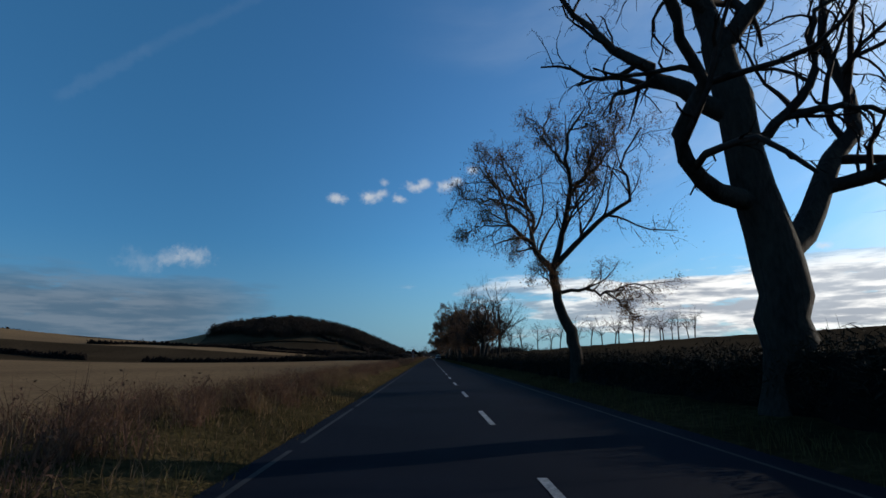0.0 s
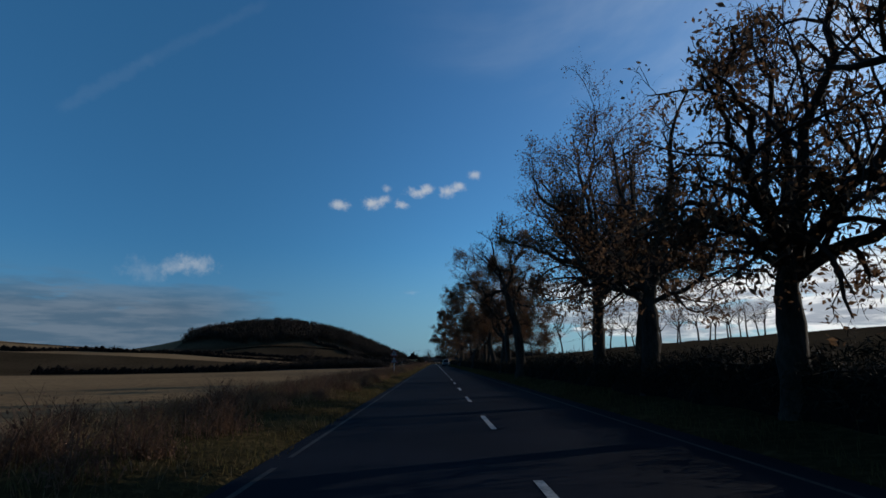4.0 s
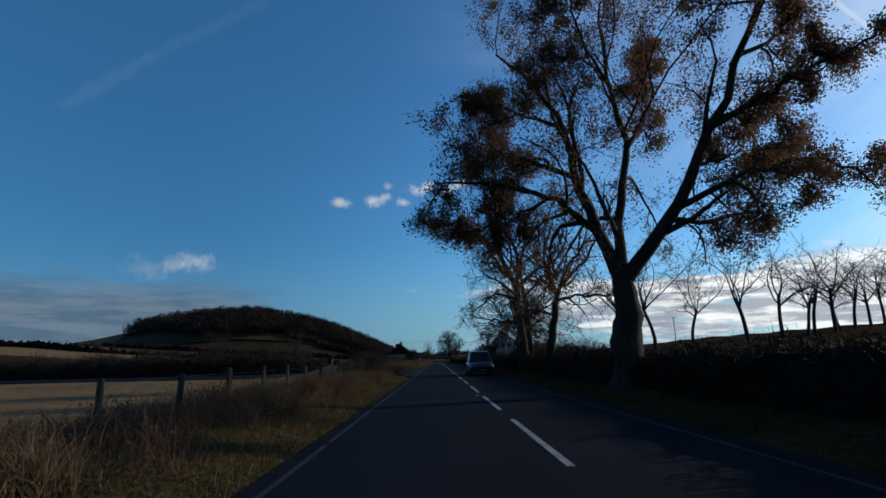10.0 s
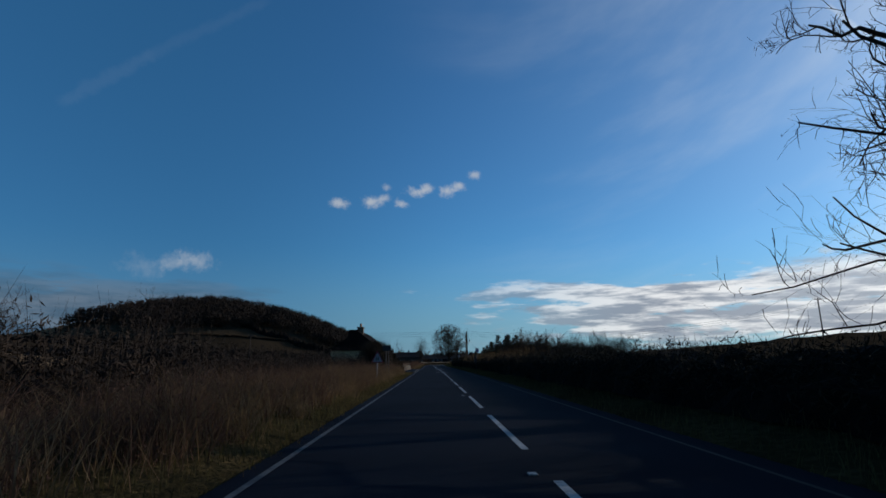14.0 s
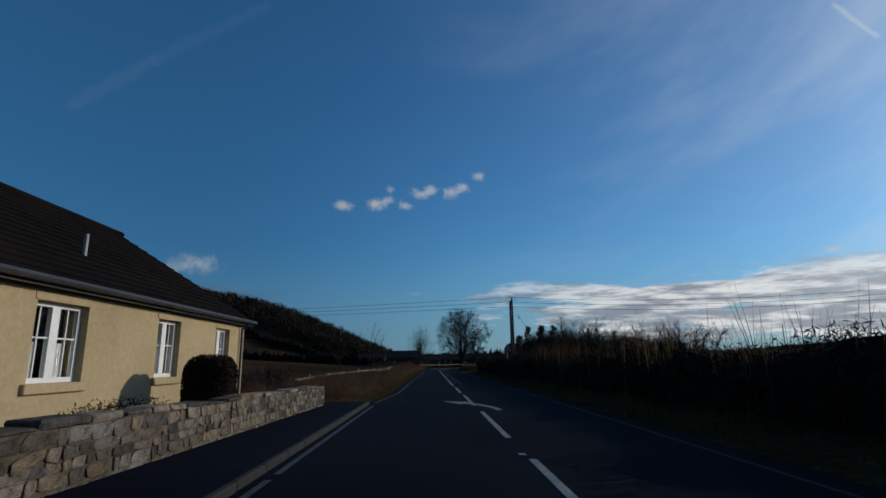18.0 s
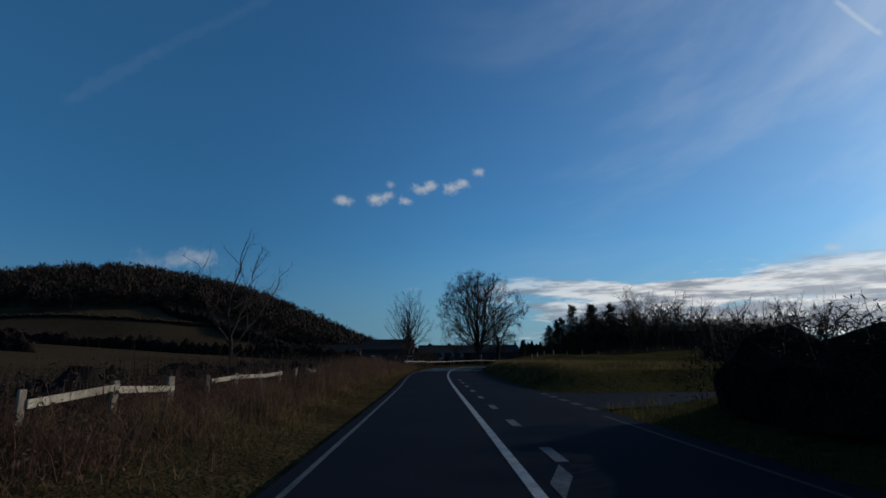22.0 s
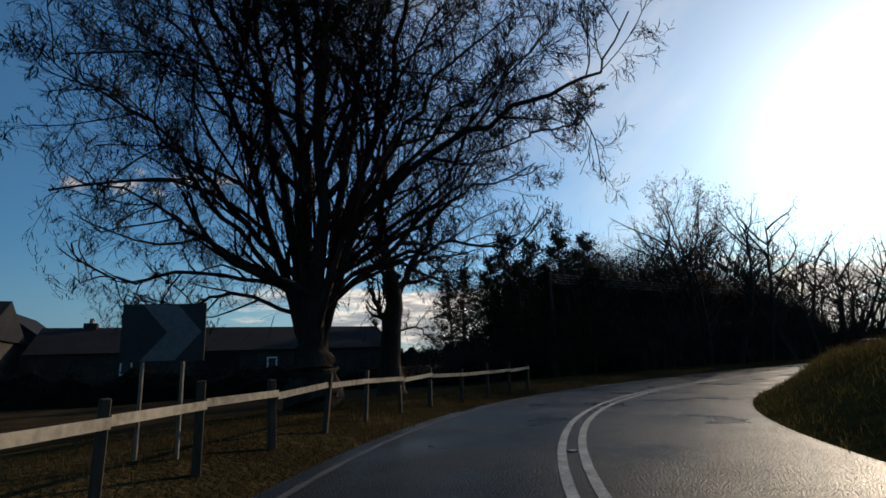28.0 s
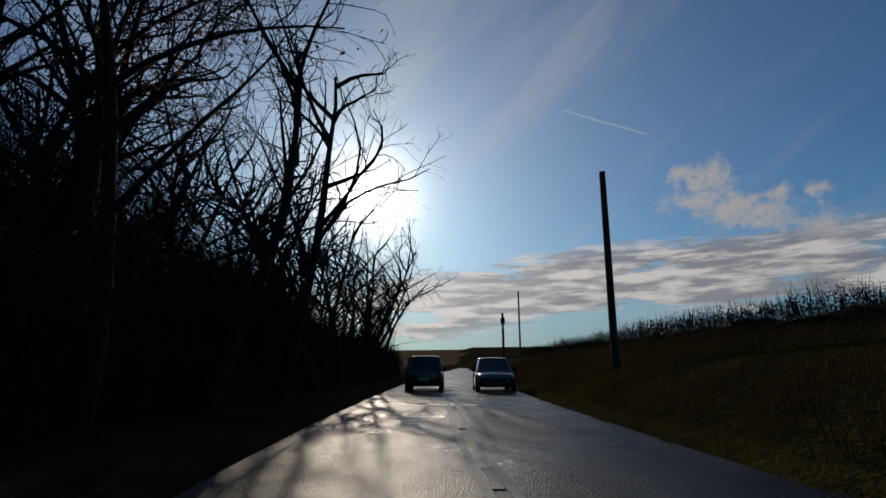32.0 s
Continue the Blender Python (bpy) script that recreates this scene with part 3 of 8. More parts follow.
def shaped(m, seed, trunk, r, limbs, spec, label, leaf=0.0, leaf_size=0.06, name="oak_tree", group=TREES, keep=None, leaf_mat=None, jitter=0.05, flare=1.45, depth=0.55, shear=0.085, dome=None, free=0):
    """A tree from its trunk's line and limbs, each [(x, z), ...] in metres, that ramify by spec. A limb is (points, radius, depth sign)."""
    w = Wood(seed)

    def line(points, n, wob):
        p = np.array([(q[0] + shear * max(0.0, q[1] - 1.0), q[2] if len(q) > 2 else 0.0, q[1]) for q in points], float)
        t = np.linspace(0, len(p) - 1, n + 1)
        q = np.vstack([2 * p[0] - p[1], p, 2 * p[-1] - p[-2]])
        out = []
        for k in t:
            i = min(int(k), len(p) - 2)
            f = k - i
            a, b, c, d = q[i], q[i + 1], q[i + 2], q[i + 3]
            out.append(0.5 * ((2 * b) + (c - a) * f + (2 * a - 5 * b + 4 * c - d) * f**2 + (3 * b - a - 3 * c + d) * f**3))
        out = np.array(out)
        ramp = np.minimum(1, np.linspace(0, 3, n + 1))[:, None]
        return out + w.rng.normal(0, wob, out.shape) * ramp

    n = 12
    tp = line(trunk, n, 0.03 * r / 0.3)
    tr = r * (1 - 0.45 * np.linspace(0, 1, n + 1)) * w.rng.uniform(0.94, 1.08, n + 1)
    tr[0] *= flare
    tr[1] *= 1 + (flare - 1) * 0.3
    w.tubes.append((tp, tr, 0))
    def settle():
        # gather stray shoots back into the domed outline
        cz, a, b = dome
        kept = []
        for q, qr, lv in w.tubes:
            e = q - np.array([0, 0, cz])
            rho = (np.abs(np.hypot(e[:, 0], e[:, 1]) / a) ** 2.4 + np.abs(e[:, 2] / b) ** 2.4) ** (1 / 2.4)
            if lv >= 3 and rho.max() > 1.03 + 0.08 * w.rng.uniform():
                continue
            if lv in (1, 2):
                f = np.where(rho > 0.93, (0.93 + 0.12 * (1 - np.exp(-(rho - 0.93) / 0.3))) / np.maximum(rho, 1e-6), 1.0)
                q = np.array([0, 0, cz]) + e * f[:, None]
            kept.append((q, qr, lv))
        w.tubes = kept

    def rooted(q):
        # let a limb spring from the wood that it passes nearest
        best, root = 1e9, q[0]
        for g, _, lv in w.tubes:
            if lv < 2:
                f = np.linspace(0, 1, 6)[:, None]
                fine = np.concatenate([a * (1 - f) + b * f for a, b in zip(g, g[1:])], 0)
                e = np.hypot(fine[:, 0] - q[0, 0], fine[:, 2] - q[0, 2]) + 0.15 * np.abs(fine[:, 1] - q[0, 1])
                k = int(np.argmin(e))
                if e[k] < best:
                    best, root = e[k], fine[k]
        e = root - q[0]
        fade = np.clip(1 - np.linspace(0, 2.5, len(q)), 0, 1)[:, None]
        return q + np.array([0, e[1], 0]) + np.array([e[0], 0, e[2]]) * fade

    for j, (points, lr) in enumerate(limbs):
        if dome and j == len(limbs) - free:
            settle()
        length = sum(math.dist(a[:2], b[:2]) for a, b in zip(points, points[1:]))
        sign = w.rng.choice([-1, 1]) * w.rng.uniform(0.2, 1.0) * depth
        pts = [(q[0], q[1], (q[2] if len(q) > 2 else sign * length * (k / max(1, len(points) - 1)))) for k, q in enumerate(points)]
        q = rooted(line(pts, 14, jitter))
        qr = lr * (1 - 0.82 * np.linspace(0, 1, 15) ** 0.9)
        w.tubes.append((q, qr, 1))
        w.ramify(q, qr, 2, [None] + spec)
    t = thing(name, m, label, "tree", group)
    part("trunk", w.mesh("trunk", (0, 1), sides_of, M_BARK), M_BARK, t)
    part("crown", w.mesh("crown", (2, 3, 4, 5), sides_of, M_TWIG), None, t, "bare twigs")
    if leaf:
        me = w.leaves("leaves", (3, 4), leaf * (2.3 if leaf >= 3 else 1.7 if leaf >= 0.5 else 1.0), leaf_size * (0.72 if leaf >= 0.5 else 1.0), leaf_mat or M_LEAF, keep=keep)
        if me:
            part("leaves", me, None, t, "withered brown leaves")
    return t


# the great bare oak that opens the row
shaped(plant(6.2, 9.0), 11, [(0, -0.2), (-0.05, 1.2), (-0.15, 2.3), (-0.5, 4.0), (-0.85, 5.4), (-1.15, 6.8)], 0.5,
       [([(-1.1, 6.7), (-1.35, 8.4), (-1.2, 10.0), (-1.6, 12.0)], 0.26), ([(-0.4, 3.6), (-1.45, 3.75), (-2.25, 4.35), (-2.05, 5.4), (-2.5, 6.1), (-3.2, 7.3), (-3.7, 8.8)], 0.2),
        ([(-0.8, 5.2), (-1.9, 5.9), (-2.6, 6.5), (-3.4, 7.3), (-4.3, 8.8)], 0.2), ([(0.15, 2.6), (0.75, 3.2), (1.4, 4.5), (2.0, 5.2), (2.1, 6.4), (1.9, 8.2), (2.6, 10)], 0.28),
        ([(-0.6, 4.5), (-0.05, 5.1), (0.3, 5.9), (0.2, 6.8), (0.9, 7.6)], 0.13), ([(0.1, 4.9), (0.9, 5.2), (1.5, 5.1), (2.3, 5.6)], 0.09),
        ([(-1.1, 6.5), (-0.5, 7.6), (-0.2, 9.0), (0.5, 10.6)], 0.2), ([(0.9, 4.0), (1.9, 4.3), (2.9, 5.2), (3.6, 6.4)], 0.14), ([(-1.2, 7.4), (-2.2, 8.3), (-3.0, 9.8)], 0.14)],
       OPEN, "huge bare old oak with a thick twisted trunk on the verge")
shaped(plant(5.7, 20.6), 12, [(0, -0.2), (-0.1, 1.5), (-0.55, 2.8), (-0.75, 4.4)], 0.27,
       [([(-0.75, 4.2), (-1.3, 5.4), (-1.1, 7.0), (-1.7, 8.4), (-1.4, 9.8)], 0.14), ([(-0.7, 4.3), (-0.4, 5.8), (-0.2, 7.4), (-0.4, 9.0), (0.2, 10)], 0.15),
        ([(-0.7, 4.4), (0.3, 5.5), (1.2, 6.2), (1.9, 6.8), (1.4, 7.8), (1.9, 8.9)], 0.13), ([(-1.2, 5.6), (-2.2, 6.3), (-2.7, 7.6), (-3.6, 8.6)], 0.1),
        ([(-0.5, 3.4), (0.4, 3.5), (1.3, 3.3), (2.2, 3.7), (3.0, 3.3)], 0.09), ([(-1.2, 6.6), (-2.4, 7.4), (-3.6, 7.4), (-4.4, 7.3)], 0.07), ([(-0.9, 5.0), (-1.9, 5.6), (-2.5, 5.2)], 0.06),
        ([(-0.4, 7.0), (0.6, 8.2), (0.9, 9.6)], 0.08), ([(1.2, 3.4), (1.9, 2.9), (2.3, 2.5)], 0.04), ([(-0.6, 3.2), (-1.2, 4.0), (-1.5, 4.2)], 0.04),
        ([(-1.4, 7.2), (-2.6, 8.2), (-3.4, 9.4)], 0.08), ([(-1.6, 8.2), (-2.2, 9.4), (-2.0, 10.4)], 0.07), ([(-0.3, 8.0), (-1.0, 9.4), (-0.8, 10.5)], 0.07), ([(-2.2, 6.3), (-3.4, 6.2), (-4.2, 5.8)], 0.05), ([(0.2, 7.6), (1.2, 8.6), (1.6, 9.9)], 0.06), ([(-0.3, 6.4), (0.6, 7.4), (1.0, 8.8)], 0.06)],
       DENSE, "tall crooked bare tree with a high twiggy crown", 0.5, 0.045, shear=-0.01)
# broken stump with one raised arm, before the round tree
shaped(plant(6.0, 57.5), 13, [(0, -0.2), (0.0, 1.0), (0.1, 1.8), (0.2, 2.3)], 0.22, [([(0.1, 1.8), (0.6, 2.1), (1.1, 2.4), (1.4, 3.0)], 0.1)], [(2, 40, 0.2, 0.2, 0, 4, 0.3, 0.01)],
       "broken dead trunk with one bent limb in the hedge", name="dead_tree", depth=0.2)


def row_tree(x, y, seed, h, half, r, leaf, spec, label, fork=0.3, lean=0.0, shift=0.0, size=0.065, stems=7, depth=0.55, dome=None):
    """A hedgerow tree: trunk to the fork, then limbs spread over a crown of half-width half, moved sideways by shift."""
    rng = np.random.default_rng(seed)
    zf = h * fork
    trunk = [(0, -0.2), (lean * 0.2, zf * 0.4), (lean * 0.7, zf * 0.75), (lean, zf), (lean * 1.1 + rng.normal(0, 0.1), zf * 1.35)]
    limbs = []
    for k in range(stems):
        u = -1 + 2 * (k + 0.5) / stems + rng.normal(0, 0.08)
        top = h * (0.98 - 0.42 * abs(u) ** 1.6) * rng.uniform(0.92, 1.04)
        x1 = lean + shift + u * half
        z0 = zf * rng.uniform(0.85, 1.3)
        xm = lean + 0.45 * (x1 - lean) + rng.normal(0, 0.25)
        zm = z0 + (top - z0) * rng.uniform(0.35, 0.5)
        limbs.append(([(lean, z0), (lean + 0.35 * (xm - lean), z0 + 0.45 * (zm - z0)), (xm, zm), (0.4 * xm + 0.6 * x1 + rng.normal(0, 0.25), zm + 0.55 * (top - zm)), (x1, top)], r * rng.uniform(0.4, 0.58)))
    for k in range(3):
        u = rng.choice([-1, 1])
        z0 = zf * rng.uniform(0.9, 1.5)
        limbs.append(([(lean, z0), (lean + u * half * 0.4, z0 + 0.5), (lean + u * half * 0.75, z0 + 0.4 + rng.normal(0, 0.3)), (lean + shift * 0.5 + u * half, z0 + rng.uniform(0, 1.0))], r * 0.3))
    return shaped(plant(x, y), seed, trunk, r, limbs, spec, label, leaf, size, depth=depth, dome=dome, free=1 if dome else 0)


BARE = "bare old hedgerow tree with dark twisted limbs"
RUST = "old oak with rust-brown withered leaves"
row_tree(6.6, 67, 31, 8.3, 3.6, 0.34, 0, DENSE, "round-headed bare tree in the hedge", stems=10, dome=(4.5, 3.5, 3.6))
row_tree(5.9, 72.5, 32, 7.5, 2.6, 0.26, 0.4, TWIGGY, RUST)
row_tree(6.0, 78.5, 33, 8.2, 2.8, 0.28, 0.3, TWIGGY, RUST)
row_tree(6.1, 83.3, 34, 10.2, 3.7, 0.26, 0.7, DENSE, "tall hedgerow oak with thin brown leaves", 0.33, -0.1, depth=0.14, stems=10)
row_tree(12.2, 95.3, 35, 13.0, 6.2, 0.3, 0.0, DENSE, "tall bare tree with fine upswept twigs behind the hedge", 0.3, 0.2, -1.9, stems=12)
shaped(plant(5.5, 97.5), 36, [(0, -0.2), (0, 1.33), (-0.15, 3.05), (-0.5, 4.4), (-0.8, 5.3)], 0.34,
       [([(-0.8, 5.2), (-1.0, 6.5), (-1.25, 7.6), (-1.6, 9.2)], 0.17), ([(-0.8, 5.2), (-0.35, 6.4), (-0.25, 7.6), (0.1, 9.0)], 0.14), ([(-0.35, 4.2), (-0.05, 5.1), (0.25, 5.7), (0.9, 6.8)], 0.15), ([(-0.85, 5.4), (-1.57, 5.3), (-2.0, 5.0), (-2.2, 5.45), (-2.8, 5.95), (-3.9, 5.85)], 0.12),
        ([(-0.1, 4.6), (0.65, 4.3), (1.3, 4.4), (1.9, 4.2)], 0.08), ([(-0.45, 3.9), (-1.37, 3.6), (-1.9, 4.3), (-2.4, 4.4)], 0.07), ([(0.0, 2.3), (1.1, 1.9), (2.0, 2.75)], 0.06), ([(0.1, 5.5), (1.0, 5.6), (1.7, 6.0)], 0.08), ([(-1.1, 7.0), (-1.9, 7.8), (-2.5, 8.6)], 0.07), ([(-0.3, 7.0), (0.5, 7.9), (0.8, 8.9)], 0.07), ([(-0.1, 3.2), (0.7, 3.2), (1.4, 3.5)], 0.06)],
       DENSE, "leaning oak with a crooked bare arm and brown leaves", 0.9, 0.055, keep=lambda p: p[:, 0] > -0.9, shear=0.0, depth=0.3)
# the pair with a dead forked top
shaped(plant(6.0, 106.5), 37, [(0, -0.2), (-0.1, 1.6), (-0.25, 2.9), (-0.2, 4.0)], 0.25,
       [([(-0.2, 3.8), (0.25, 4.8), (0.55, 5.4), (0.85, 6.0), (0.85, 7.0)], 0.1), ([(0.4, 5.2), (0.05, 5.9), (-0.3, 6.4), (-0.4, 7.1)], 0.07), ([(-0.2, 3.2), (0.6, 3.9), (1.2, 4.6), (1.5, 5.4)], 0.1),
        ([(-0.2, 3.5), (-0.8, 4.4), (-0.9, 5.2), (-0.6, 6.0)], 0.1), ([(0.0, 3.0), (0.8, 3.3), (1.4, 3.6)], 0.06), ([(-0.2, 2.4), (0.7, 2.3), (1.1, 2.9)], 0.05)],
       TWIGGY, "oak with a dead forked top and brown leaves", 1.1, keep=lambda p: p[:, 2] < 5.7)
shaped(plant(6.0, 109.2), 38, [(0, -0.2), (0.0, 1.4), (-0.05, 2.9)], 0.4,
       [([(-0.1, 2.6), (-0.5, 3.8), (-0.6, 5.2), (-0.3, 6.6), (-0.5, 8.0), (-0.9, 9.6)], 0.19), ([(-0.1, 2.8), (-0.9, 3.6), (-1.1, 4.6), (-1.5, 5.6)], 0.13), ([(0.1, 2.7), (0.6, 3.6), (1.0, 4.8), (0.8, 6.4)], 0.15),
        ([(-0.4, 5.6), (0.2, 6.2), (0.5, 7.4)], 0.08), ([(-0.4, 7.6), (0.0, 8.3), (0.3, 9.0)], 0.05), ([(-0.5, 4.5), (-1.3, 5.3), (-1.6, 6.4)], 0.09), ([(0.2, 3.0), (1.1, 3.4), (1.6, 4.0)], 0.08), ([(-0.6, 8.2), (-1.2, 8.8), (-1.4, 9.5)], 0.04)],
       TWIGGY, "old oak with a tall narrow top and rust leaves", 1.8)
shaped(plant(6.0, 116.4), 39, [(0.1, -0.2), (-0.15, 1.2), (-0.55, 2.6), (-0.5, 4.2), (-0.6, 5.6)], 0.26,
       [([(-0.5, 4.2), (-1.6, 5.0), (-3.0, 5.6), (-4.4, 5.4)], 0.13), ([(-0.6, 5.0), (-1.6, 6.2), (-2.8, 7.4), (-3.8, 8.4)], 0.14), ([(-0.6, 5.4), (-0.7, 7.0), (-0.9, 8.6), (-0.6, 10.2)], 0.16),
        ([(-0.5, 4.6), (0.4, 5.6), (1.2, 6.6), (1.5, 8.2)], 0.13), ([(-0.4, 4.0), (0.6, 4.4), (1.6, 4.5), (2.5, 5.0)], 0.1), ([(-0.8, 6.6), (-1.8, 8.0), (-2.2, 9.6)], 0.1), ([(-1.6, 5.1), (-2.6, 4.6), (-3.4, 4.0)], 0.06), ([(-2.6, 7.0), (-4.0, 7.2), (-4.6, 7.8)], 0.06),
        ([(0.4, 5.6), (1.6, 6.0), (2.2, 6.6)], 0.06), ([(-0.9, 6.6), (-2.2, 8.6), (-3.4, 10.4), (-4.6, 11.2)], 0.11), ([(-0.7, 7.0), (-1.6, 9.4), (-2.6, 11.6)], 0.11)],
       TWIGGY, "leaning oak with a broad rust-brown crown over the road", 1.8)
row_tree(6.0, 122, 40, 7.4, 2.4, 0.19, 0.8, TWIGGY, "slender hedgerow oak with thin brown leaves", 0.38)
shaped(plant(6.1, 127.8), 41, [(0, -0.2), (0, 1.4), (-0.05, 2.6), (-0.1, 3.2)], 0.26,
       [([(-0.1, 3.0), (-0.5, 4.2), (-1.1, 5.0), (-1.2, 6.2), (-1.9, 7.6), (-2.4, 9)], 0.15), ([(0.0, 3.0), (0.6, 3.5), (1.0, 4.3), (1.3, 5.6), (1.1, 7.0)], 0.15), ([(-0.2, 3.6), (-0.1, 4.8), (0.2, 6.0), (0.1, 7.8)], 0.13),
        ([(-0.1, 3.3), (-0.9, 3.7), (-1.8, 3.5), (-2.2, 3.1)], 0.07), ([(-1.1, 5.6), (-2.0, 5.9), (-2.9, 6.2)], 0.07), ([(0.8, 3.8), (1.7, 4.2), (2.4, 5.4)], 0.1), ([(-0.3, 2.4), (-0.5, 2.75), (-0.62, 2.85)], 0.09), ([(0.2, 6.0), (1.0, 7.2), (1.6, 8.4)], 0.08)],
       TWIGGY, "bare forked oak with a broken stub low on its trunk", 0.35)
# ivied snag
shaped(plant(6.0, 137.7), 42, [(-0.55, -0.2), (-0.5, 1.4), (-0.2, 2.4), (0.2, 3.4), (0.4, 4.1)], 0.25,
       [([(0.3, 3.9), (0.8, 4.5), (1.3, 4.9), (1.65, 5.1), (1.68, 5.8)], 0.11), ([(0.25, 3.8), (-0.05, 4.3), (-0.3, 4.35)], 0.08), ([(0.3, 3.9), (0.3, 4.4), (0.2, 4.7)], 0.06)], [(1, 40, 0.12, 0.2, 0, 4, 0.4, 0.01)],
       "tall dead snag with a hooked bare limb and ivied foot", name="dead_tree", depth=0.15)
row_tree(7.6, 141, 43, 4.6, 2.2, 0.1, 0.0, TWIGGY, "low bare thorn tree behind the hedge", 0.22)
shaped(plant(6.2, 151.8), 44, [(0, -0.2), (-0.05, 1.2), (0.0, 2.2)], 0.38,
       [([(-0.1, 2.0), (-0.3, 3.2), (-0.4, 4.4), (-1.3, 5.2), (-2.3, 6.3), (-3.4, 7.2)], 0.2), ([(0.1, 2.0), (0.9, 3.0), (1.6, 4.2), (2.2, 5.3), (3.2, 6.0), (4.6, 6.6)], 0.22), ([(1.0, 3.2), (1.1, 5.0), (1.1, 6.0), (0.6, 6.8), (0.2, 7.4)], 0.15),
        ([(1.2, 3.6), (2.2, 3.8), (3.0, 4.2), (3.6, 4.6)], 0.07), ([(-0.4, 4.4), (-0.3, 5.8), (-0.9, 6.4), (-1.2, 7.1)], 0.12), ([(-0.3, 3.0), (-1.4, 3.4), (-2.6, 3.6), (-3.6, 4.4)], 0.1), ([(1.2, 5.6), (2.0, 6.4), (2.4, 7.0)], 0.08), ([(-1.4, 5.4), (-2.6, 5.2), (-3.8, 5.8)], 0.08),
        ([(2.0, 5.0), (2.4, 6.4), (3.4, 7.2)], 0.08), ([(0.0, 2.2), (0.9, 2.5), (1.6, 2.2), (2.2, 2.5)], 0.06)],
       TWIGGY, "spreading oak thick with rust-brown leaves", 1.7, 0.06)
shaped(plant(5.85, 176.8), 45, [(0, -0.2), (0.0, 1.6), (-0.1, 3.6)], 0.58,
       [([(-0.2, 3.0), (-0.8, 5.0), (-1.4, 7.0), (-1.8, 9.4), (-3.0, 11.6), (-4.4, 13.2)], 0.24), ([(0.0, 3.2), (0.9, 4.8), (1.6, 6.6), (2.4, 9.0), (3.0, 11.6), (3.2, 13.6)], 0.25), ([(-0.1, 3.4), (-0.2, 5.6), (0.2, 8.4), (-0.4, 11.4), (-0.6, 14.4)], 0.2),
        ([(-0.8, 5.0), (-2.6, 6.2), (-4.4, 6.6), (-6.4, 6.6)], 0.13), ([(-1.4, 7.2), (-3.4, 8.4), (-5.4, 9.4)], 0.12), ([(1.2, 5.4), (3.0, 6.2), (4.6, 6.4), (5.8, 5.2)], 0.12), ([(2.0, 7.6), (4.0, 8.8), (5.6, 9.4)], 0.12), ([(0.2, 8.0), (1.4, 10.0), (1.4, 12.4)], 0.1),
        ([(-1.8, 9.4), (-3.6, 10.4), (-5.0, 11.6)], 0.09), ([(2.6, 9.8), (4.4, 11.0), (4.8, 12.4)], 0.09), ([(1.6, 6.6), (2.6, 7.0), (4.0, 7.6), (5.6, 7.4)], 0.08), ([(-2.6, 6.2), (-4.0, 5.4), (-5.8, 5.2)], 0.07), ([(-0.5, 10.6), (-1.8, 12.6), (-2.4, 14)], 0.08)],
       TWIGGY, "great forked oak with a wide crown of brown leaves", 3.4, 0.068)
shaped(plant(6.0, 189), 46, [(0, -0.2), (0.05, 1.6), (0.2, 3.0), (0.3, 4.4)], 0.28,
       [([(0.3, 3.9), (1.4, 4.2), (2.6, 4.1), (3.5, 4.0)], 0.11), ([(3.0, 4.1), (3.6, 4.7), (3.9, 5.2)], 0.05), ([(0.3, 4.3), (0.9, 5.8), (1.9, 7.4), (2.2, 8.8)], 0.14), ([(0.3, 4.3), (-0.2, 5.8), (0.6, 7.6), (1.0, 9.6)], 0.13), ([(0.1, 3.2), (-1.2, 3.4), (-2.0, 2.2)], 0.08), ([(0.3, 4.4), (-0.8, 5.4), (-1.6, 6.8)], 0.09), ([(0.3, 4.4), (1.6, 6.0), (2.8, 7.8), (3.2, 9.6)], 0.12), ([(0.2, 4.2), (-0.6, 6.4), (-0.4, 8.6), (0.4, 10.2)], 0.1), ([(1.9, 7.2), (3.2, 7.6), (4.0, 8.4)], 0.06)],
       DENSE, BARE, 0.12, depth=0.35)
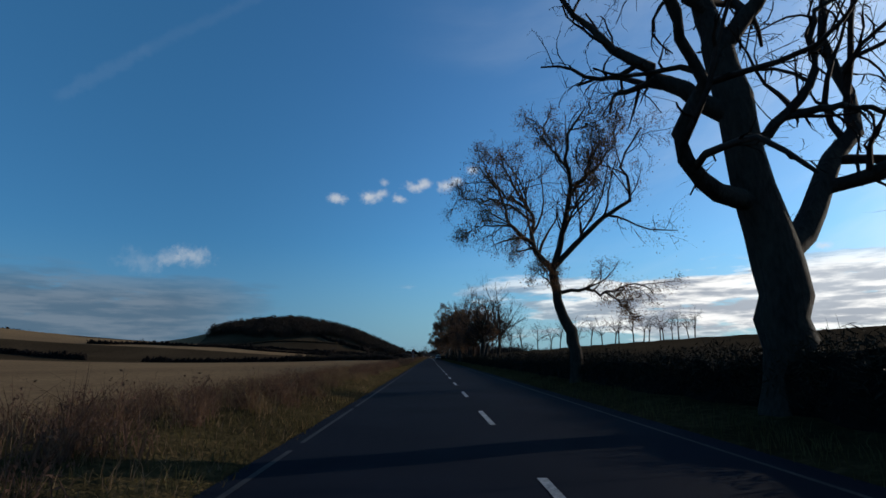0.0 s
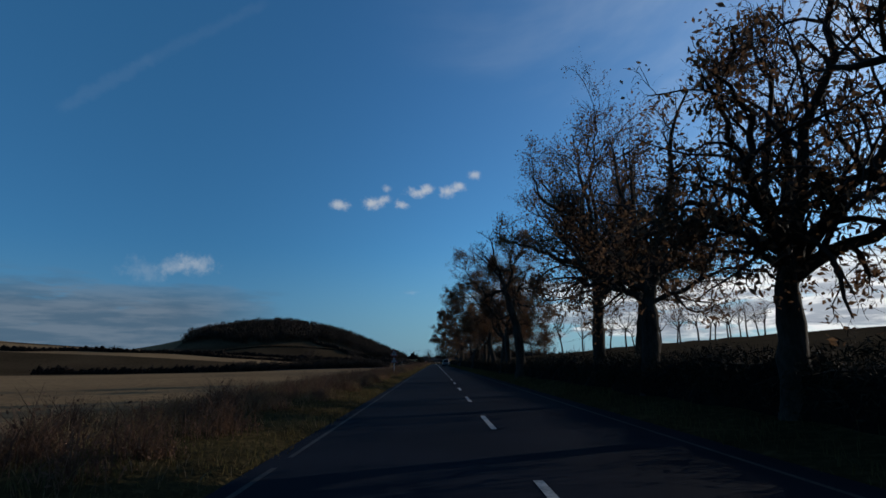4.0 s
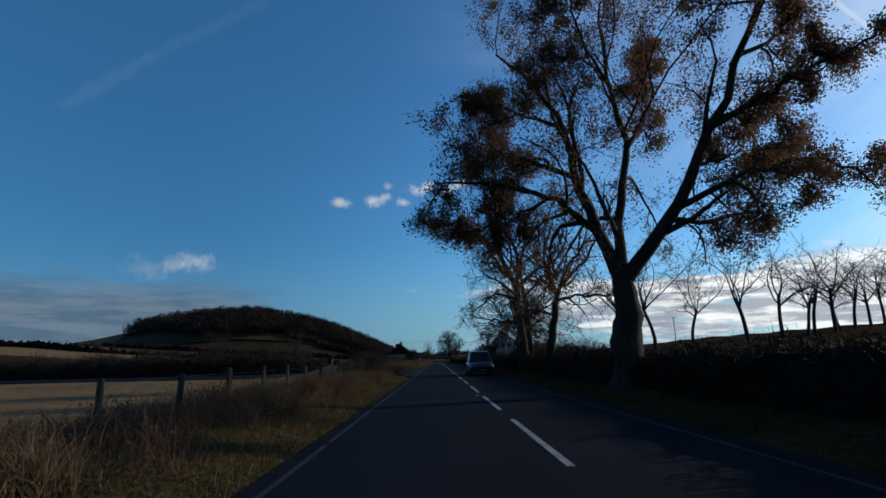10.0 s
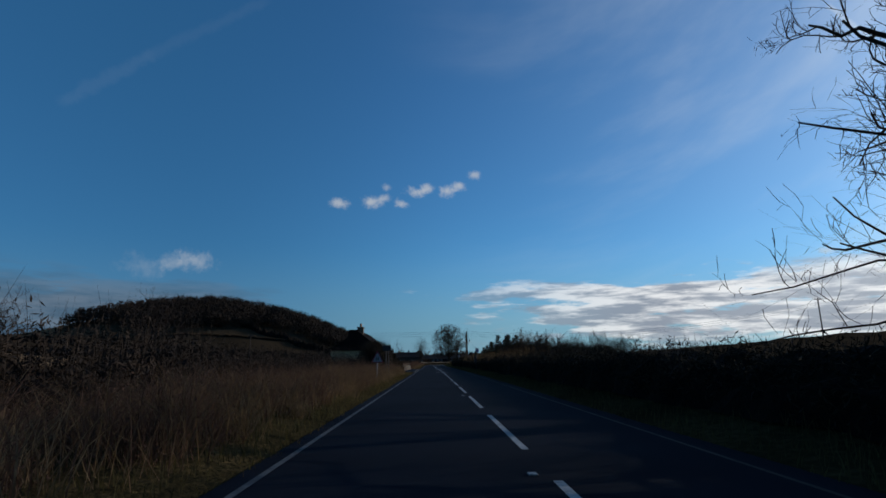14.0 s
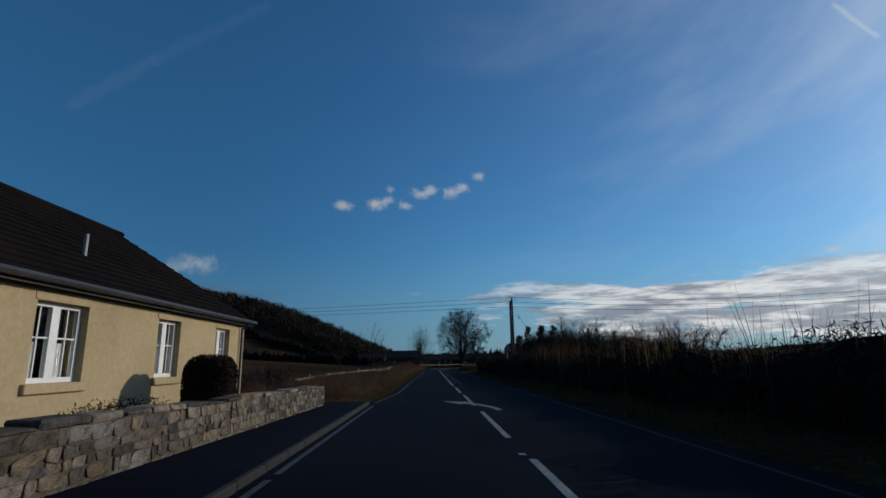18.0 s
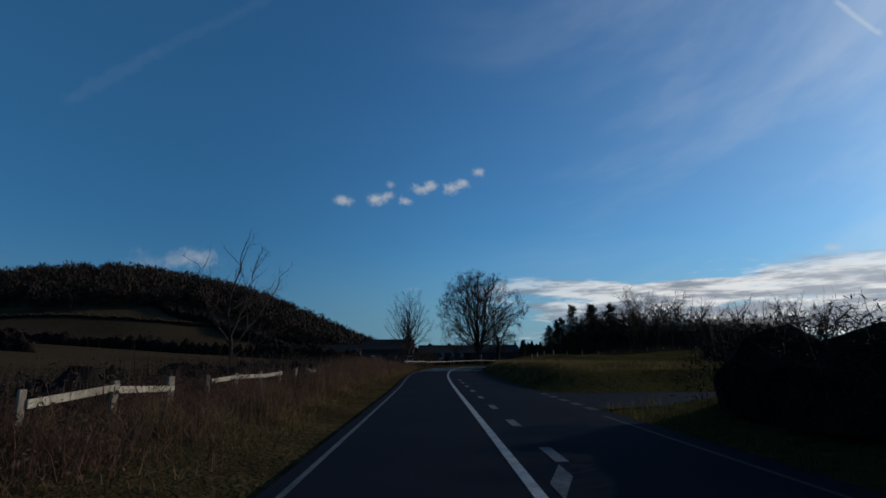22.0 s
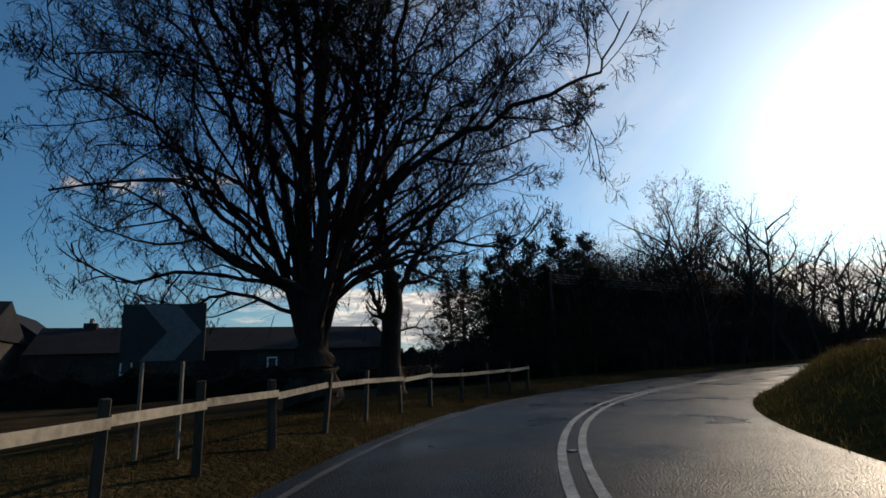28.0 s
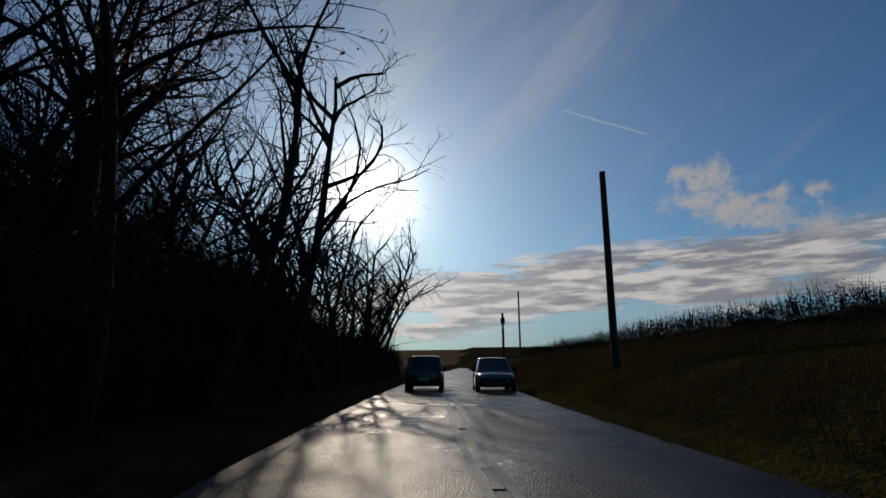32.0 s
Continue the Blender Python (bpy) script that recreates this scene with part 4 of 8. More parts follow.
shaped(plant(5.9, 197.6), 47, [(0.2, -0.2), (0, 2.0), (-0.4, 4.2), (-0.6, 6.2)], 0.4,
       [([(-0.6, 5.8), (-1.8, 7.8), (-2.56, 9.4), (-3.1, 11.2), (-3.73, 13.6)], 0.2), ([(-0.6, 6.0), (-0.4, 8.2), (-1.0, 10.6), (-0.8, 13.4)], 0.2), ([(-0.4, 5.8), (1.0, 7.2), (2.6, 8.2), (3.6, 10.2), (3.4, 13)], 0.17), ([(-0.9, 6.6), (-2.29, 7.6), (-2.74, 7.8), (-3.1, 8.8)], 0.11),
        ([(-2.0, 8.0), (-2.83, 8.8), (-3.82, 9.4)], 0.08), ([(-0.5, 5.0), (-2.0, 5.4), (-3.1, 4.6), (-3.64, 4.4)], 0.1), ([(0.0, 3.6), (1.6, 4.4), (2.8, 5.6)], 0.1), ([(1.4, 7.6), (1.6, 9.8), (2.2, 12.0)], 0.09), ([(-0.6, 9.0), (0.6, 10.6), (1.0, 12.6)], 0.08), ([(-2.56, 9.4), (-2.38, 11.4), (-2.74, 13.2)], 0.08), ([(-0.6, 6.2), (-2.29, 8.2), (-3.1, 10.2), (-4.0, 11.6)], 0.12), ([(-1.2, 7.0), (-2.65, 9.8), (-3.28, 12.6), (-3.46, 14.4)], 0.12), ([(-0.5, 5.2), (-2.2, 6.4), (-3.1, 6.6), (-4.0, 6.4)], 0.1), ([(-2.83, 9.6), (-3.55, 9.4), (-4.18, 9.8)], 0.07)],
       DENSE, "wide bare oak with many curling limbs", 0.1)
shaped(plant(6.9, 200.6), 48, [(0.2, -0.2), (0, 2.2), (-0.35, 4.6), (-0.75, 6.4)], 0.27,
       [([(-0.7, 6.0), (-1.1, 8.0), (-0.9, 10.0), (-1.4, 12.0)], 0.15), ([(-0.4, 4.4), (-1.4, 5.0), (-2.6, 4.9), (-3.8, 5.3)], 0.09), ([(-0.6, 5.4), (0.4, 6.6), (1.4, 7.6), (2.0, 9.4)], 0.12), ([(-0.3, 3.4), (-1.4, 3.4), (-2.4, 2.6), (-3.2, 2.6)], 0.07), ([(-0.7, 6.2), (-2.0, 7.2), (-3.0, 8.4)], 0.09), ([(-0.2, 3.0), (0.8, 3.6), (1.8, 3.4)], 0.07)],
       TWIGGY, "leaning bare oak close to the road", 0.2)
shaped(plant(10.4, 230.8), 49, [(0, -0.2), (0.3, 1.3), (0.85, 2.8), (0.75, 4.4), (1.0, 5.4)], 0.36,
       [([(0.9, 5.0), (0.2, 6.4), (-0.4, 8.0), (-0.8, 9.2)], 0.14), ([(1.0, 5.2), (1.6, 6.4), (2.0, 7.8), (2.2, 8.8)], 0.14), ([(0.8, 4.6), (-0.8, 5.6), (-2.0, 6.6), (-3.0, 7.4)], 0.12), ([(0.2, 1.2), (-0.7, 2.4), (-1.2, 4.2), (-1.8, 5.8), (-2.6, 7.2)], 0.15), ([(-0.4, 1.8), (-1.8, 2.6), (-3.4, 2.4, -2.2), (-4.8, 2.3, -3.4)], 0.1),
        ([(-1.0, 3.6), (-2.4, 4.2), (-3.6, 4.6)], 0.08), ([(1.0, 5.4), (2.2, 5.8), (3.0, 6.6)], 0.1), ([(0.8, 3.0), (1.8, 3.4), (2.6, 4.4)], 0.08), ([(0.9, 5.2), (0.9, 7.0), (0.8, 9.0)], 0.12), ([(-0.6, 2.0), (-2.0, 1.6), (-3.4, 1.4, -2.4), (-4.4, 2.0, -3.4)], 0.06)],
       DENSE, "lone bare twisted tree thick with fine twigs", name="twisted_tree", dome=(5.2, 4.3, 4.3), free=1)

row_tree(6.3, 201.6, 61, 7.9, 4.2, 0.21, 0.2, DENSE, "bare hedgerow tree with a broad twiggy crown over the road", 0.34, stems=9)
row_tree(6.7, 205.2, 62, 6.4, 2.5, 0.13, 0.15, DENSE, BARE, 0.3)
row_tree(-33.4, 288, 63, 9.4, 3.6, 0.2, 0.0, DENSE, "bare spreading tree in the field behind the cottage", 0.25, stems=9)
row_tree(-52, 287, 64, 9.0, 3.4, 0.2, 0.0, DENSE, "bare spreading tree in the field behind the cottage", 0.25, stems=9)
# slim trees on the rise and the far row on the skyline
SLIM = "slim bare trees in a field row"


def slim_tree(seed, h, a=6, b=6):
    rng = np.random.default_rng(seed)
    w = Wood(seed)
    tp, tr = w.limb((0, 0, -0.3), (rng.normal(0, 0.08), 0, 1), h * 0.42, 0.24, 0.17, 0.04, 0.05, 7, 0)
    for k in range(6):
        p, u = w.along(tp, rng.uniform(0.75, 0.99))
        q, qr = w.limb(p, w.aside(np.array([0, 0, 1.0]), radians(rng.uniform(15, 55)), k * 1.05 + rng.uniform(-0.3, 0.3)), h * rng.uniform(0.42, 0.62), 0.11, 0.02, 0.14, 0.06, 8, 1)
        w.ramify(q, qr, 2, [None, (a, 48, 0.42, 0.2, 0.04, 4, 0.2, 0.022), (b, 46, 0.5, 0.22, 0.02, 2, 0.15, 0.02)])
    t = thing("field_tree", plant(0, 0), "slim bare tree with a high open crown in a field row", "tree", SLIM)
    part("trunk", w.mesh("trunk", (0, 1), lambda l: (7, 4)[min(l, 1)], M_BARK), None, t)
    part("crown", w.mesh("crown", (2, 3), lambda l: 3, M_TWIG), None, t, "bare twigs")
    return t


rng = np.random.default_rng(5)
near = [slim_tree(60 + k, 13.5, 8, 7) for k in range(3)]
far = [slim_tree(70 + k, 12.5, 7, 5) for k in range(3)]
near_row = [(28.6, 243), (31.8, 237.5), (34.8, 232)]
for k, (x, y) in enumerate(near_row):
    near[k].matrix_world = plant(x, y, rng.uniform(0, 360), rng.uniform(0.9, 1.1) * (1.3 if k < 2 else 1.0), 0.1)
for k in range(19):
    f = k / 18
    m = plant(40 + 120 * f + rng.normal(0, 1.0), 228 + 92 * f + rng.normal(0, 1.2), rng.uniform(0, 360), rng.uniform(1.05, 1.4) * (0.85 + 0.3 * f), 0.1)
    if k < 3:
        far[k].matrix_world = m
    else:
        copy_thing(far[k % 3], m)

# ---- grass, hedges and woods ----
M_DRY = mottled("dry_grass", (0.058, 0.036, 0.022), (0.2, 0.135, 0.08), 0.7, 9, 0.9, 0.02, 0, c=(0.1, 0.066, 0.04))
M_WITHER = mottled("withered_grass", (0.03, 0.017, 0.008), (0.1, 0.06, 0.027), 0.7, 9, 0.9, 0.02, 0, c=(0.055, 0.034, 0.014))
M_DOCK = mottled("dead_weeds", (0.04, 0.022, 0.017), (0.125, 0.074, 0.054), 0.8, 6, 0.9, 0.02, 0)
M_GREEN = mottled("green_grass", (0.03, 0.026, 0.012), (0.092, 0.072, 0.032), 0.7, 8, 0.9, 0.02, 0)
for blade, share in ((M_DRY, 0.4), (M_WITHER, 0.15), (M_DOCK, 0.35), (M_GREEN, 0.4)):
    let_through(blade, share)
M_HEDGE = mottled("hedge_leaves", (0.012, 0.009, 0.006), (0.036, 0.026, 0.016), 0.8, 7, 0.9, 0.1, 0)
M_PINE = mottled("conifer_needles", (0.01, 0.012, 0.006), (0.03, 0.032, 0.014), 0.6, 6, 0.9, 0.1, 0)
# near-black core colour stands in for the shade inside hedges and bushes
M_CORE = mottled("inner_shade", (0.004, 0.003, 0.0025), (0.014, 0.01, 0.008), 2.0, 14, 0.95, 0.05, 0)
M_SCRUB = mottled("scrub_twigs", (0.018, 0.013, 0.01), (0.05, 0.036, 0.027), 0.6, 5, 0.9, 0.1, 0)


def blades(rng, base, h, w, lean=0.35):
    """Grass blades as bent two-piece strips: base (n, 3), height (n,), width (n,)."""
    n = len(base)
    a = rng.uniform(0, 2 * math.pi, n)
    side = np.stack([np.cos(a), np.sin(a), np.zeros(n)], 1) * (w / 2)[:, None]
    b = rng.uniform(0, 2 * math.pi, n)
    fall = np.stack([np.cos(b), np.sin(b), np.zeros(n)], 1) * (h * rng.uniform(0.05, lean, n))[:, None]
    mid = base + fall * 0.35
    mid[:, 2] += h * 0.58
    tip = base + fall
    tip[:, 2] += h
    v = np.stack([base - side, base + side, mid + side * 0.8, mid - side * 0.8, tip + side * 0.12, tip - side * 0.12], 1).reshape(-1, 3)
    k = np.arange(n)[:, None] * 6
    f = np.concatenate([k + np.array([[0, 1, 2, 3]]), k + np.array([[3, 2, 4, 5]])], 0)
    return v, f


def sward(name, label, s0, s1, d0, d1, per_m2, h, w, mat, seed, lean=0.35, clump=0.6, category="grass", clip=None):
    """A stand of grass along the road, thinned and raised in clumps."""
    rng = np.random.default_rng(seed)
    n = int((s1 - s0) * abs(d1 - d0) * per_m2)
    s, d = rng.uniform(s0, s1, n), rng.uniform(d0, d1, n)
    p = at(s, d)
    m = 0.5 + 0.5 * np.sin(p[:, 0] * 1.7 + 2 * np.sin(p[:, 1] * 0.43 + seed)) * np.cos(p[:, 1] * 0.9 + 1.5 * np.sin(p[:, 0] * 0.8 + seed))
    keep = rng.uniform(0, 1, n) < 1 - clump * (1 - m)
    if clip is not None:
        keep &= clip(p[:, 0], p[:, 1])
    p, m, d, s = p[keep], m[keep], d[keep], s[keep]
    p[:, 2] = height(p[:, 0], p[:, 1], d, s) - 0.02
    hh = h * (0.5 + 0.6 * m) * rng.uniform(0.5, 1.2, len(p))
    v, f = blades(rng, p, hh, w * rng.uniform(0.6, 1.4, len(p)), lean)
    return solid(name, mesh_quads(name, v, f, mat), label, category, "stuff")


def off_mouth(x, y):
    return ~((np.abs(y - 211.2) < np.where(x < -3.4, 9.6, 11.2)) & (x < 0)) & ~((np.abs(y - 356.6 - 0.15 * (x - 4)) < 2.7) & (x > 0))


def weed_clumps(name, label, s0, s1, d0, d1, count, h, mat, seed, clip=None, category="weeds", per=90, leafy=2.0):
    """Separate ragged clumps of bent stalks with shrivelled leaves, each taller in its middle."""
    rng = np.random.default_rng(seed)
    s, d = rng.uniform(s0, s1, count), rng.uniform(d0, d1, count)
    r, tall = rng.uniform(0.2, 0.62, count), rng.uniform(0.55, 1.25, count) * h
    k = np.repeat(np.arange(count), per)
    off = rng.normal(0, 0.5, (len(k), 2)) * r[k][:, None] * np.array([1.3, 0.8])
    p = at(s[k] + off[:, 0], d[k] + off[:, 1])
    hh = tall[k] * np.exp(-(off ** 2).sum(1) / r[k] ** 2) * rng.uniform(0.45, 1.1, len(k))
    keep = hh > 0.06
    if clip is not None:
        keep &= clip(p[:, 0], p[:, 1])
    p, hh, off, k = p[keep], hh[keep], off[keep], k[keep]
    p[:, 2] = height(p[:, 0], p[:, 1], d[k] + off[:, 1], s[k] + off[:, 0]) - 0.02
    v, f = blades(rng, p, hh, rng.uniform(0.006, 0.016, len(p)), 1.1)
    n = int(len(p) * leafy)
    i = rng.integers(0, len(p), n)
    q = p[i] + rng.normal(0, 0.07, (n, 3))
    q[:, 2] = p[i, 2] + 0.04 + hh[i] * rng.uniform(0.05, 0.95, n)
    a, b = rng.normal(0, 1, (2, n, 3))
    a /= np.linalg.norm(a, axis=1)[:, None]
    b = np.cross(a, b)
    b /= np.linalg.norm(b, axis=1)[:, None]
    z = rng.uniform(0.012, 0.04, n)[:, None]
    leaf = np.stack([q - a * z, q - b * z * 0.4, q + a * z, q + b * z * 0.4], 1).reshape(-1, 3)
    f = np.concatenate([f, np.arange(n * 4).reshape(n, 4) + len(v)], 0)
    return solid(name, mesh_quads(name, np.concatenate([v, leaf], 0), f, mat), label, category, "stuff")


A = arc_of_y
sward("tall_grass", "tall dry straw-coloured grass along the field edge", A(-4), A(200.5), -8.5, -4.2, 46, 0.5, 0.012, M_DRY, 1, 1.2, 0.9)
sward("dead_weeds", "dark brown dead docks and weeds in the grass", A(-4), A(196), -8.2, -3.6, 26, 0.5, 0.014, M_DOCK, 2, 1.1, 0.95, "weeds")
sward("verge_grass", "short rough grass on the road verge", A(-4), A(200.5), -4.6, -1.95, 85, 0.16, 0.012, M_GREEN, 3, 0.7, 0.5, clip=off_mouth)
sward("verge_hay", "withered yellow grass on the road verge", A(-4), A(200.5), -4.6, -2.1, 50, 0.2, 0.011, M_DRY, 4, 1.2, 0.8, clip=off_mouth)
sward("tall_grass", "tall reddish dry grass beside the road", A(221), A(276), -6.5, -2.6, 46, 0.9, 0.012, M_DRY, 5, 1.3, 0.85, clip=off_mouth)
sward("dead_weeds", "dark brown dead docks and weeds in the grass", A(221), A(276), -8.5, -2.9, 40, 1.0, 0.016, M_DOCK, 6, 1.2, 0.9, "weeds", clip=off_mouth)
sward("verge_grass", "short rough grass on the road verge", A(221), A(282), -3.2, -1.95, 90, 0.2, 0.012, M_GREEN, 7, 0.7, 0.4, clip=off_mouth)
sward("verge_grass", "rough green and brown grass on the road verge", A(303), A(392), -5.2, -1.95, 24, 0.16, 0.01, M_GREEN, 8, 1.0, 0.7)
sward("verge_thatch", "dark withered grass on the road verge", A(303), A(392), -5.2, -1.95, 50, 0.18, 0.01, M_WITHER, 22, 1.2, 0.5)
sward("verge_hay", "withered brown grass on the road verge", A(303), A(392), -5.2, -2.2, 50, 0.24, 0.01, M_DRY, 21, 1.2, 0.7)
sward("tall_grass", "tall dry grass and stalks by the fence", A(304), A(402), -6.5, -2.7, 44, 0.42, 0.011, M_DRY, 9, 1.7, 0.85)
sward("dead_weeds", "dark brown dead weeds by the fence", A(304), A(402), -7.8, -2.9, 46, 0.52, 0.013, M_DOCK, 10, 1.5, 0.85, "weeds")
weed_clumps("weed_clumps", "dark brown clumps of dead docks beside the field", A(-4), A(200), -6.4, -3.1, 620, 0.75, M_DOCK, 61, off_mouth)
weed_clumps("grass_tussocks", "pale withered grass tussocks among the weeds", A(-4), A(200), -6.0, -3.0, 330, 0.6, M_DRY, 62, off_mouth, "grass", 100, 0.3)
weed_clumps("weed_clumps", "dark brown clumps of dead weeds among tall grass", A(221), A(277), -6.8, -2.9, 210, 1.0, M_DOCK, 63, off_mouth)
weed_clumps("grass_tussocks", "pale withered grass tussocks beside the road", A(221), A(280), -6.0, -2.6, 150, 0.8, M_DRY, 64, off_mouth, "grass", 100, 0.3)
weed_clumps("weed_clumps", "tangled brown dead weeds in front of the rail fence", A(304), A(400), -7.0, -3.0, 520, 0.8, M_DOCK, 65)
weed_clumps("grass_tussocks", "withered grass tussocks in front of the rail fence", A(304), A(396), -6.4, -2.7, 260, 0.6, M_DRY, 66, None, "grass", 100, 0.3)
sward("tall_stalks", "tall thin dead stalks standing out of the hedge", A(255), A(345), 5.4, 8.2, 1.3, 2.2, 0.014, M_DOCK, 20, 0.12, 0.6, "weeds")
sward("tall_weeds", "tall thin dead stalks by the fence", A(340), A(400), -8.5, -4.2, 1.6, 1.7, 0.014, M_DOCK, 17, 0.25, 0.9, "weeds")
sward("verge_tufts", "rough straw tufts on the open verge", A(361), A(392) + 14, 4.3, 11, 26, 0.3, 0.01, M_DRY, 18, 0.8, 0.9, clip=off_mouth)
sward("verge_grass", "brown withered grass outside the bend", A(392), A(392) + 75, -6.2, -2.0, 110, 0.17, 0.008, M_WITHER, 11, 0.9, 0.5)
sward("verge_grass", "dark rough grass below the hedge", A(-2), A(354), 3.95, 5.4, 60, 0.28, 0.013, M_GREEN, 12, 0.6, 0.4, clip=off_mouth)
sward("tall_grass", "tall pale reeds and stalks on the bank", A(256), A(330), 5.5, 8.3, 20, 1.95, 0.016, M_DRY, 13, 0.25, 0.9)
sward("bank_grass", "sunlit green grass on the open verge", A(360), A(392) + 12, 4.0, 14, 80, 0.15, 0.009, M_GREEN, 14, 0.9, 0.4, clip=off_mouth)
sward("bank_grass", "green and straw grass on the bank inside the bend", A(392) + 8, A(392) + 85, 3.95, 10.5, 100, 0.19, 0.009, M_GREEN, 15, 0.9, 0.5)
sward("bank_weeds", "dark dead weeds and rank grass over the bank", A(392) + 44, A(392) + 100, 4.4, 11.5, 120, 0.45, 0.01, M_WITHER, 19, 0.8, 0.7, "weeds")
sward("bank_hay", "withered tufts on the bank inside the bend", A(392) + 8, A(392) + 85, 4.2, 10.5, 50, 0.24, 0.008, M_WITHER, 16, 0.9, 0.8)


def thicket(name, label, path, width, h, per_m, leaf, mat, seed, category="hedge", core=0.85, kind="", ragged=0.25, twigs=0, bury=0.1, slim=0.22):
    """A hedge along a path of (x, y, height factor): a rough core, leaf blades about it and upright twigs."""
    rng = np.random.default_rng(seed)
    p = np.array(path, float)
    seg = np.linalg.norm(np.diff(p[:, :2], axis=0), axis=1)
    arc = np.concatenate([[0], np.cumsum(seg)])
    total = arc[-1]
    n = max(3, int(total / 0.7))
    s = np.linspace(0, total, n)
    c = np.stack([np.interp(s, arc, p[:, k]) for k in range(3)], 1)
    t = np.gradient(c[:, :2], axis=0)
    t /= np.linalg.norm(t, axis=1)[:, None]
    nr = np.stack([t[:, 1], -t[:, 0]], 1)
    gz_line = height(c[:, 0], c[:, 1])
    k = 9
    a = np.linspace(0, math.pi, k)
    prof = np.stack([np.cos(a), np.sin(a) ** 0.6], 1)
    jit = rng.uniform(0.75, 1.15, (n, k)) * core
    hh = h * c[:, 2] * rng.uniform(1 - ragged, 1 + ragged, n)
    end = np.minimum(1.0, (0.12 if n > 6 else 0.7) + 0.55 * np.minimum(np.arange(n), np.arange(n)[::-1]))
    jit *= end[:, None]
    ring = np.zeros((n, k, 3))
    ring[..., 0] = c[:, None, 0] + nr[:, None, 0] * prof[None, :, 0] * width / 2 * jit
    ring[..., 1] = c[:, None, 1] + nr[:, None, 1] * prof[None, :, 0] * width / 2 * jit
    ring[..., 2] = gz_line[:, None] - bury + prof[None, :, 1] * hh[:, None] * jit
    i = np.arange(n * k).reshape(n, k)
    fc = np.stack([i[:-1, :-1], i[:-1, 1:], i[1:, 1:], i[1:, :-1]], -1).reshape(-1, 4)
    m = int(total * per_m)
    q = rng.uniform(0, total, m)
    b = rng.uniform(0, math.pi, m)
    rad = rng.uniform(core * 0.9, 1.12, m)
    hq = np.interp(q, s, hh)
    nx, ny = np.interp(q, s, nr[:, 0]), np.interp(q, s, nr[:, 1])
    o = np.cos(b) * width / 2 * rad
    z = np.sin(b) ** 0.6 * hq * rad * rng.uniform(0.85, 1.1, m)
    pos = np.stack([np.interp(q, s, c[:, 0]) + nx * o, np.interp(q, s, c[:, 1]) + ny * o, np.interp(q, s, gz_line) + z - 0.03], 1)
    e = rng.normal(0, 1, (m, 3))
    e /= np.linalg.norm(e, axis=1)[:, None]
    g = np.cross(e, rng.normal(0, 1, (m, 3)))
    g /= np.linalg.norm(g, axis=1)[:, None]
    w = (leaf * rng.uniform(0.5, 1.4, m))[:, None]
    v = np.stack([pos - e * w, pos - g * w * slim, pos + e * w, pos + g * w * slim], 1).reshape(-1, 3)
    f = np.arange(m * 4).reshape(m, 4)
    # the core shell is painted dark as the shade behind the leaves
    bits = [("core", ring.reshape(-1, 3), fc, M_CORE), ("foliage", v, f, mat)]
    if twigs:
        m2 = int(total * twigs)
        q = rng.uniform(0, total, m2)
        o = rng.uniform(-0.45, 0.45, m2) * width
        hq = np.interp(q, s, hh)
        pos = np.stack([np.interp(q, s, c[:, 0]) + np.interp(q, s, nr[:, 0]) * o, np.interp(q, s, c[:, 1]) + np.interp(q, s, nr[:, 1]) * o, np.interp(q, s, gz_line) + hq * 0.4], 1)
        v2, f2 = blades(rng, pos, hq * rng.uniform(0.5, 0.95, m2), np.full(m2, 0.016), 0.3)
        bits.append(("twig_growth", v2, f2, mat))
    if kind:
        base = np.cumsum([0] + [len(b[1]) for b in bits])
        fs = np.vstack([b[2] + o for b, o in zip(bits, base)])
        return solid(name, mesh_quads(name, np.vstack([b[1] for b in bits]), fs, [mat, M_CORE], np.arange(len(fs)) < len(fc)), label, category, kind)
    foot = np.array([c[0, 0], c[0, 1], gz_line[0]])
    ob = thing(name, Matrix.Translation(foot), label, category)
    for nm, vv, ff, mm in bits:
        tagged(part(nm, mesh_quads(nm, vv - foot, ff, mm), None, ob), kind="" if nm == "core" else "stuff")
    return ob


def along_road(y0, y1, d, step=6.0, hf=1.0):
    s = np.arange(A(y0), A(y1) + 0.1, step)
    rng = np.random.default_rng(abs(int(y0 * 7 + y1)))
    return [(q[0], q[1], hf * rng.uniform(0.85, 1.1)) for q in at(s, d)]


thicket("hedge", "dark leafless thorn hedge along the road", along_road(-14, 60, 6.3), 1.3, 0.95, 760, 0.075, M_HEDGE, 21, slim=0.16, core=0.92, ragged=0.14, twigs=14)
thicket("hedge", "dark leafless thorn hedge along the road", along_road(56, 136, 6.3), 1.4, 1.0, 760, 0.075, M_HEDGE, 22, slim=0.16, core=0.92, ragged=0.14, twigs=14)
thicket("hedge", "dark leafless thorn hedge along the road", along_road(129, 218, 6.3), 1.5, 1.15, 760, 0.075, M_HEDGE, 23, slim=0.16, core=0.92, ragged=0.14, twigs=14)
thicket("hedge", "dark overgrown hedge on the roadside bank", along_road(211, 288, 6.2), 1.7, 1.2, 760, 0.075, M_HEDGE, 24, slim=0.16, core=0.92, ragged=0.14, twigs=16)
thicket("hedge", "dark overgrown hedge on the roadside bank", along_road(280, 322, 6.4), 1.9, 1.2, 760, 0.075, M_HEDGE, 25, slim=0.16, core=0.92, ragged=0.14, twigs=16)
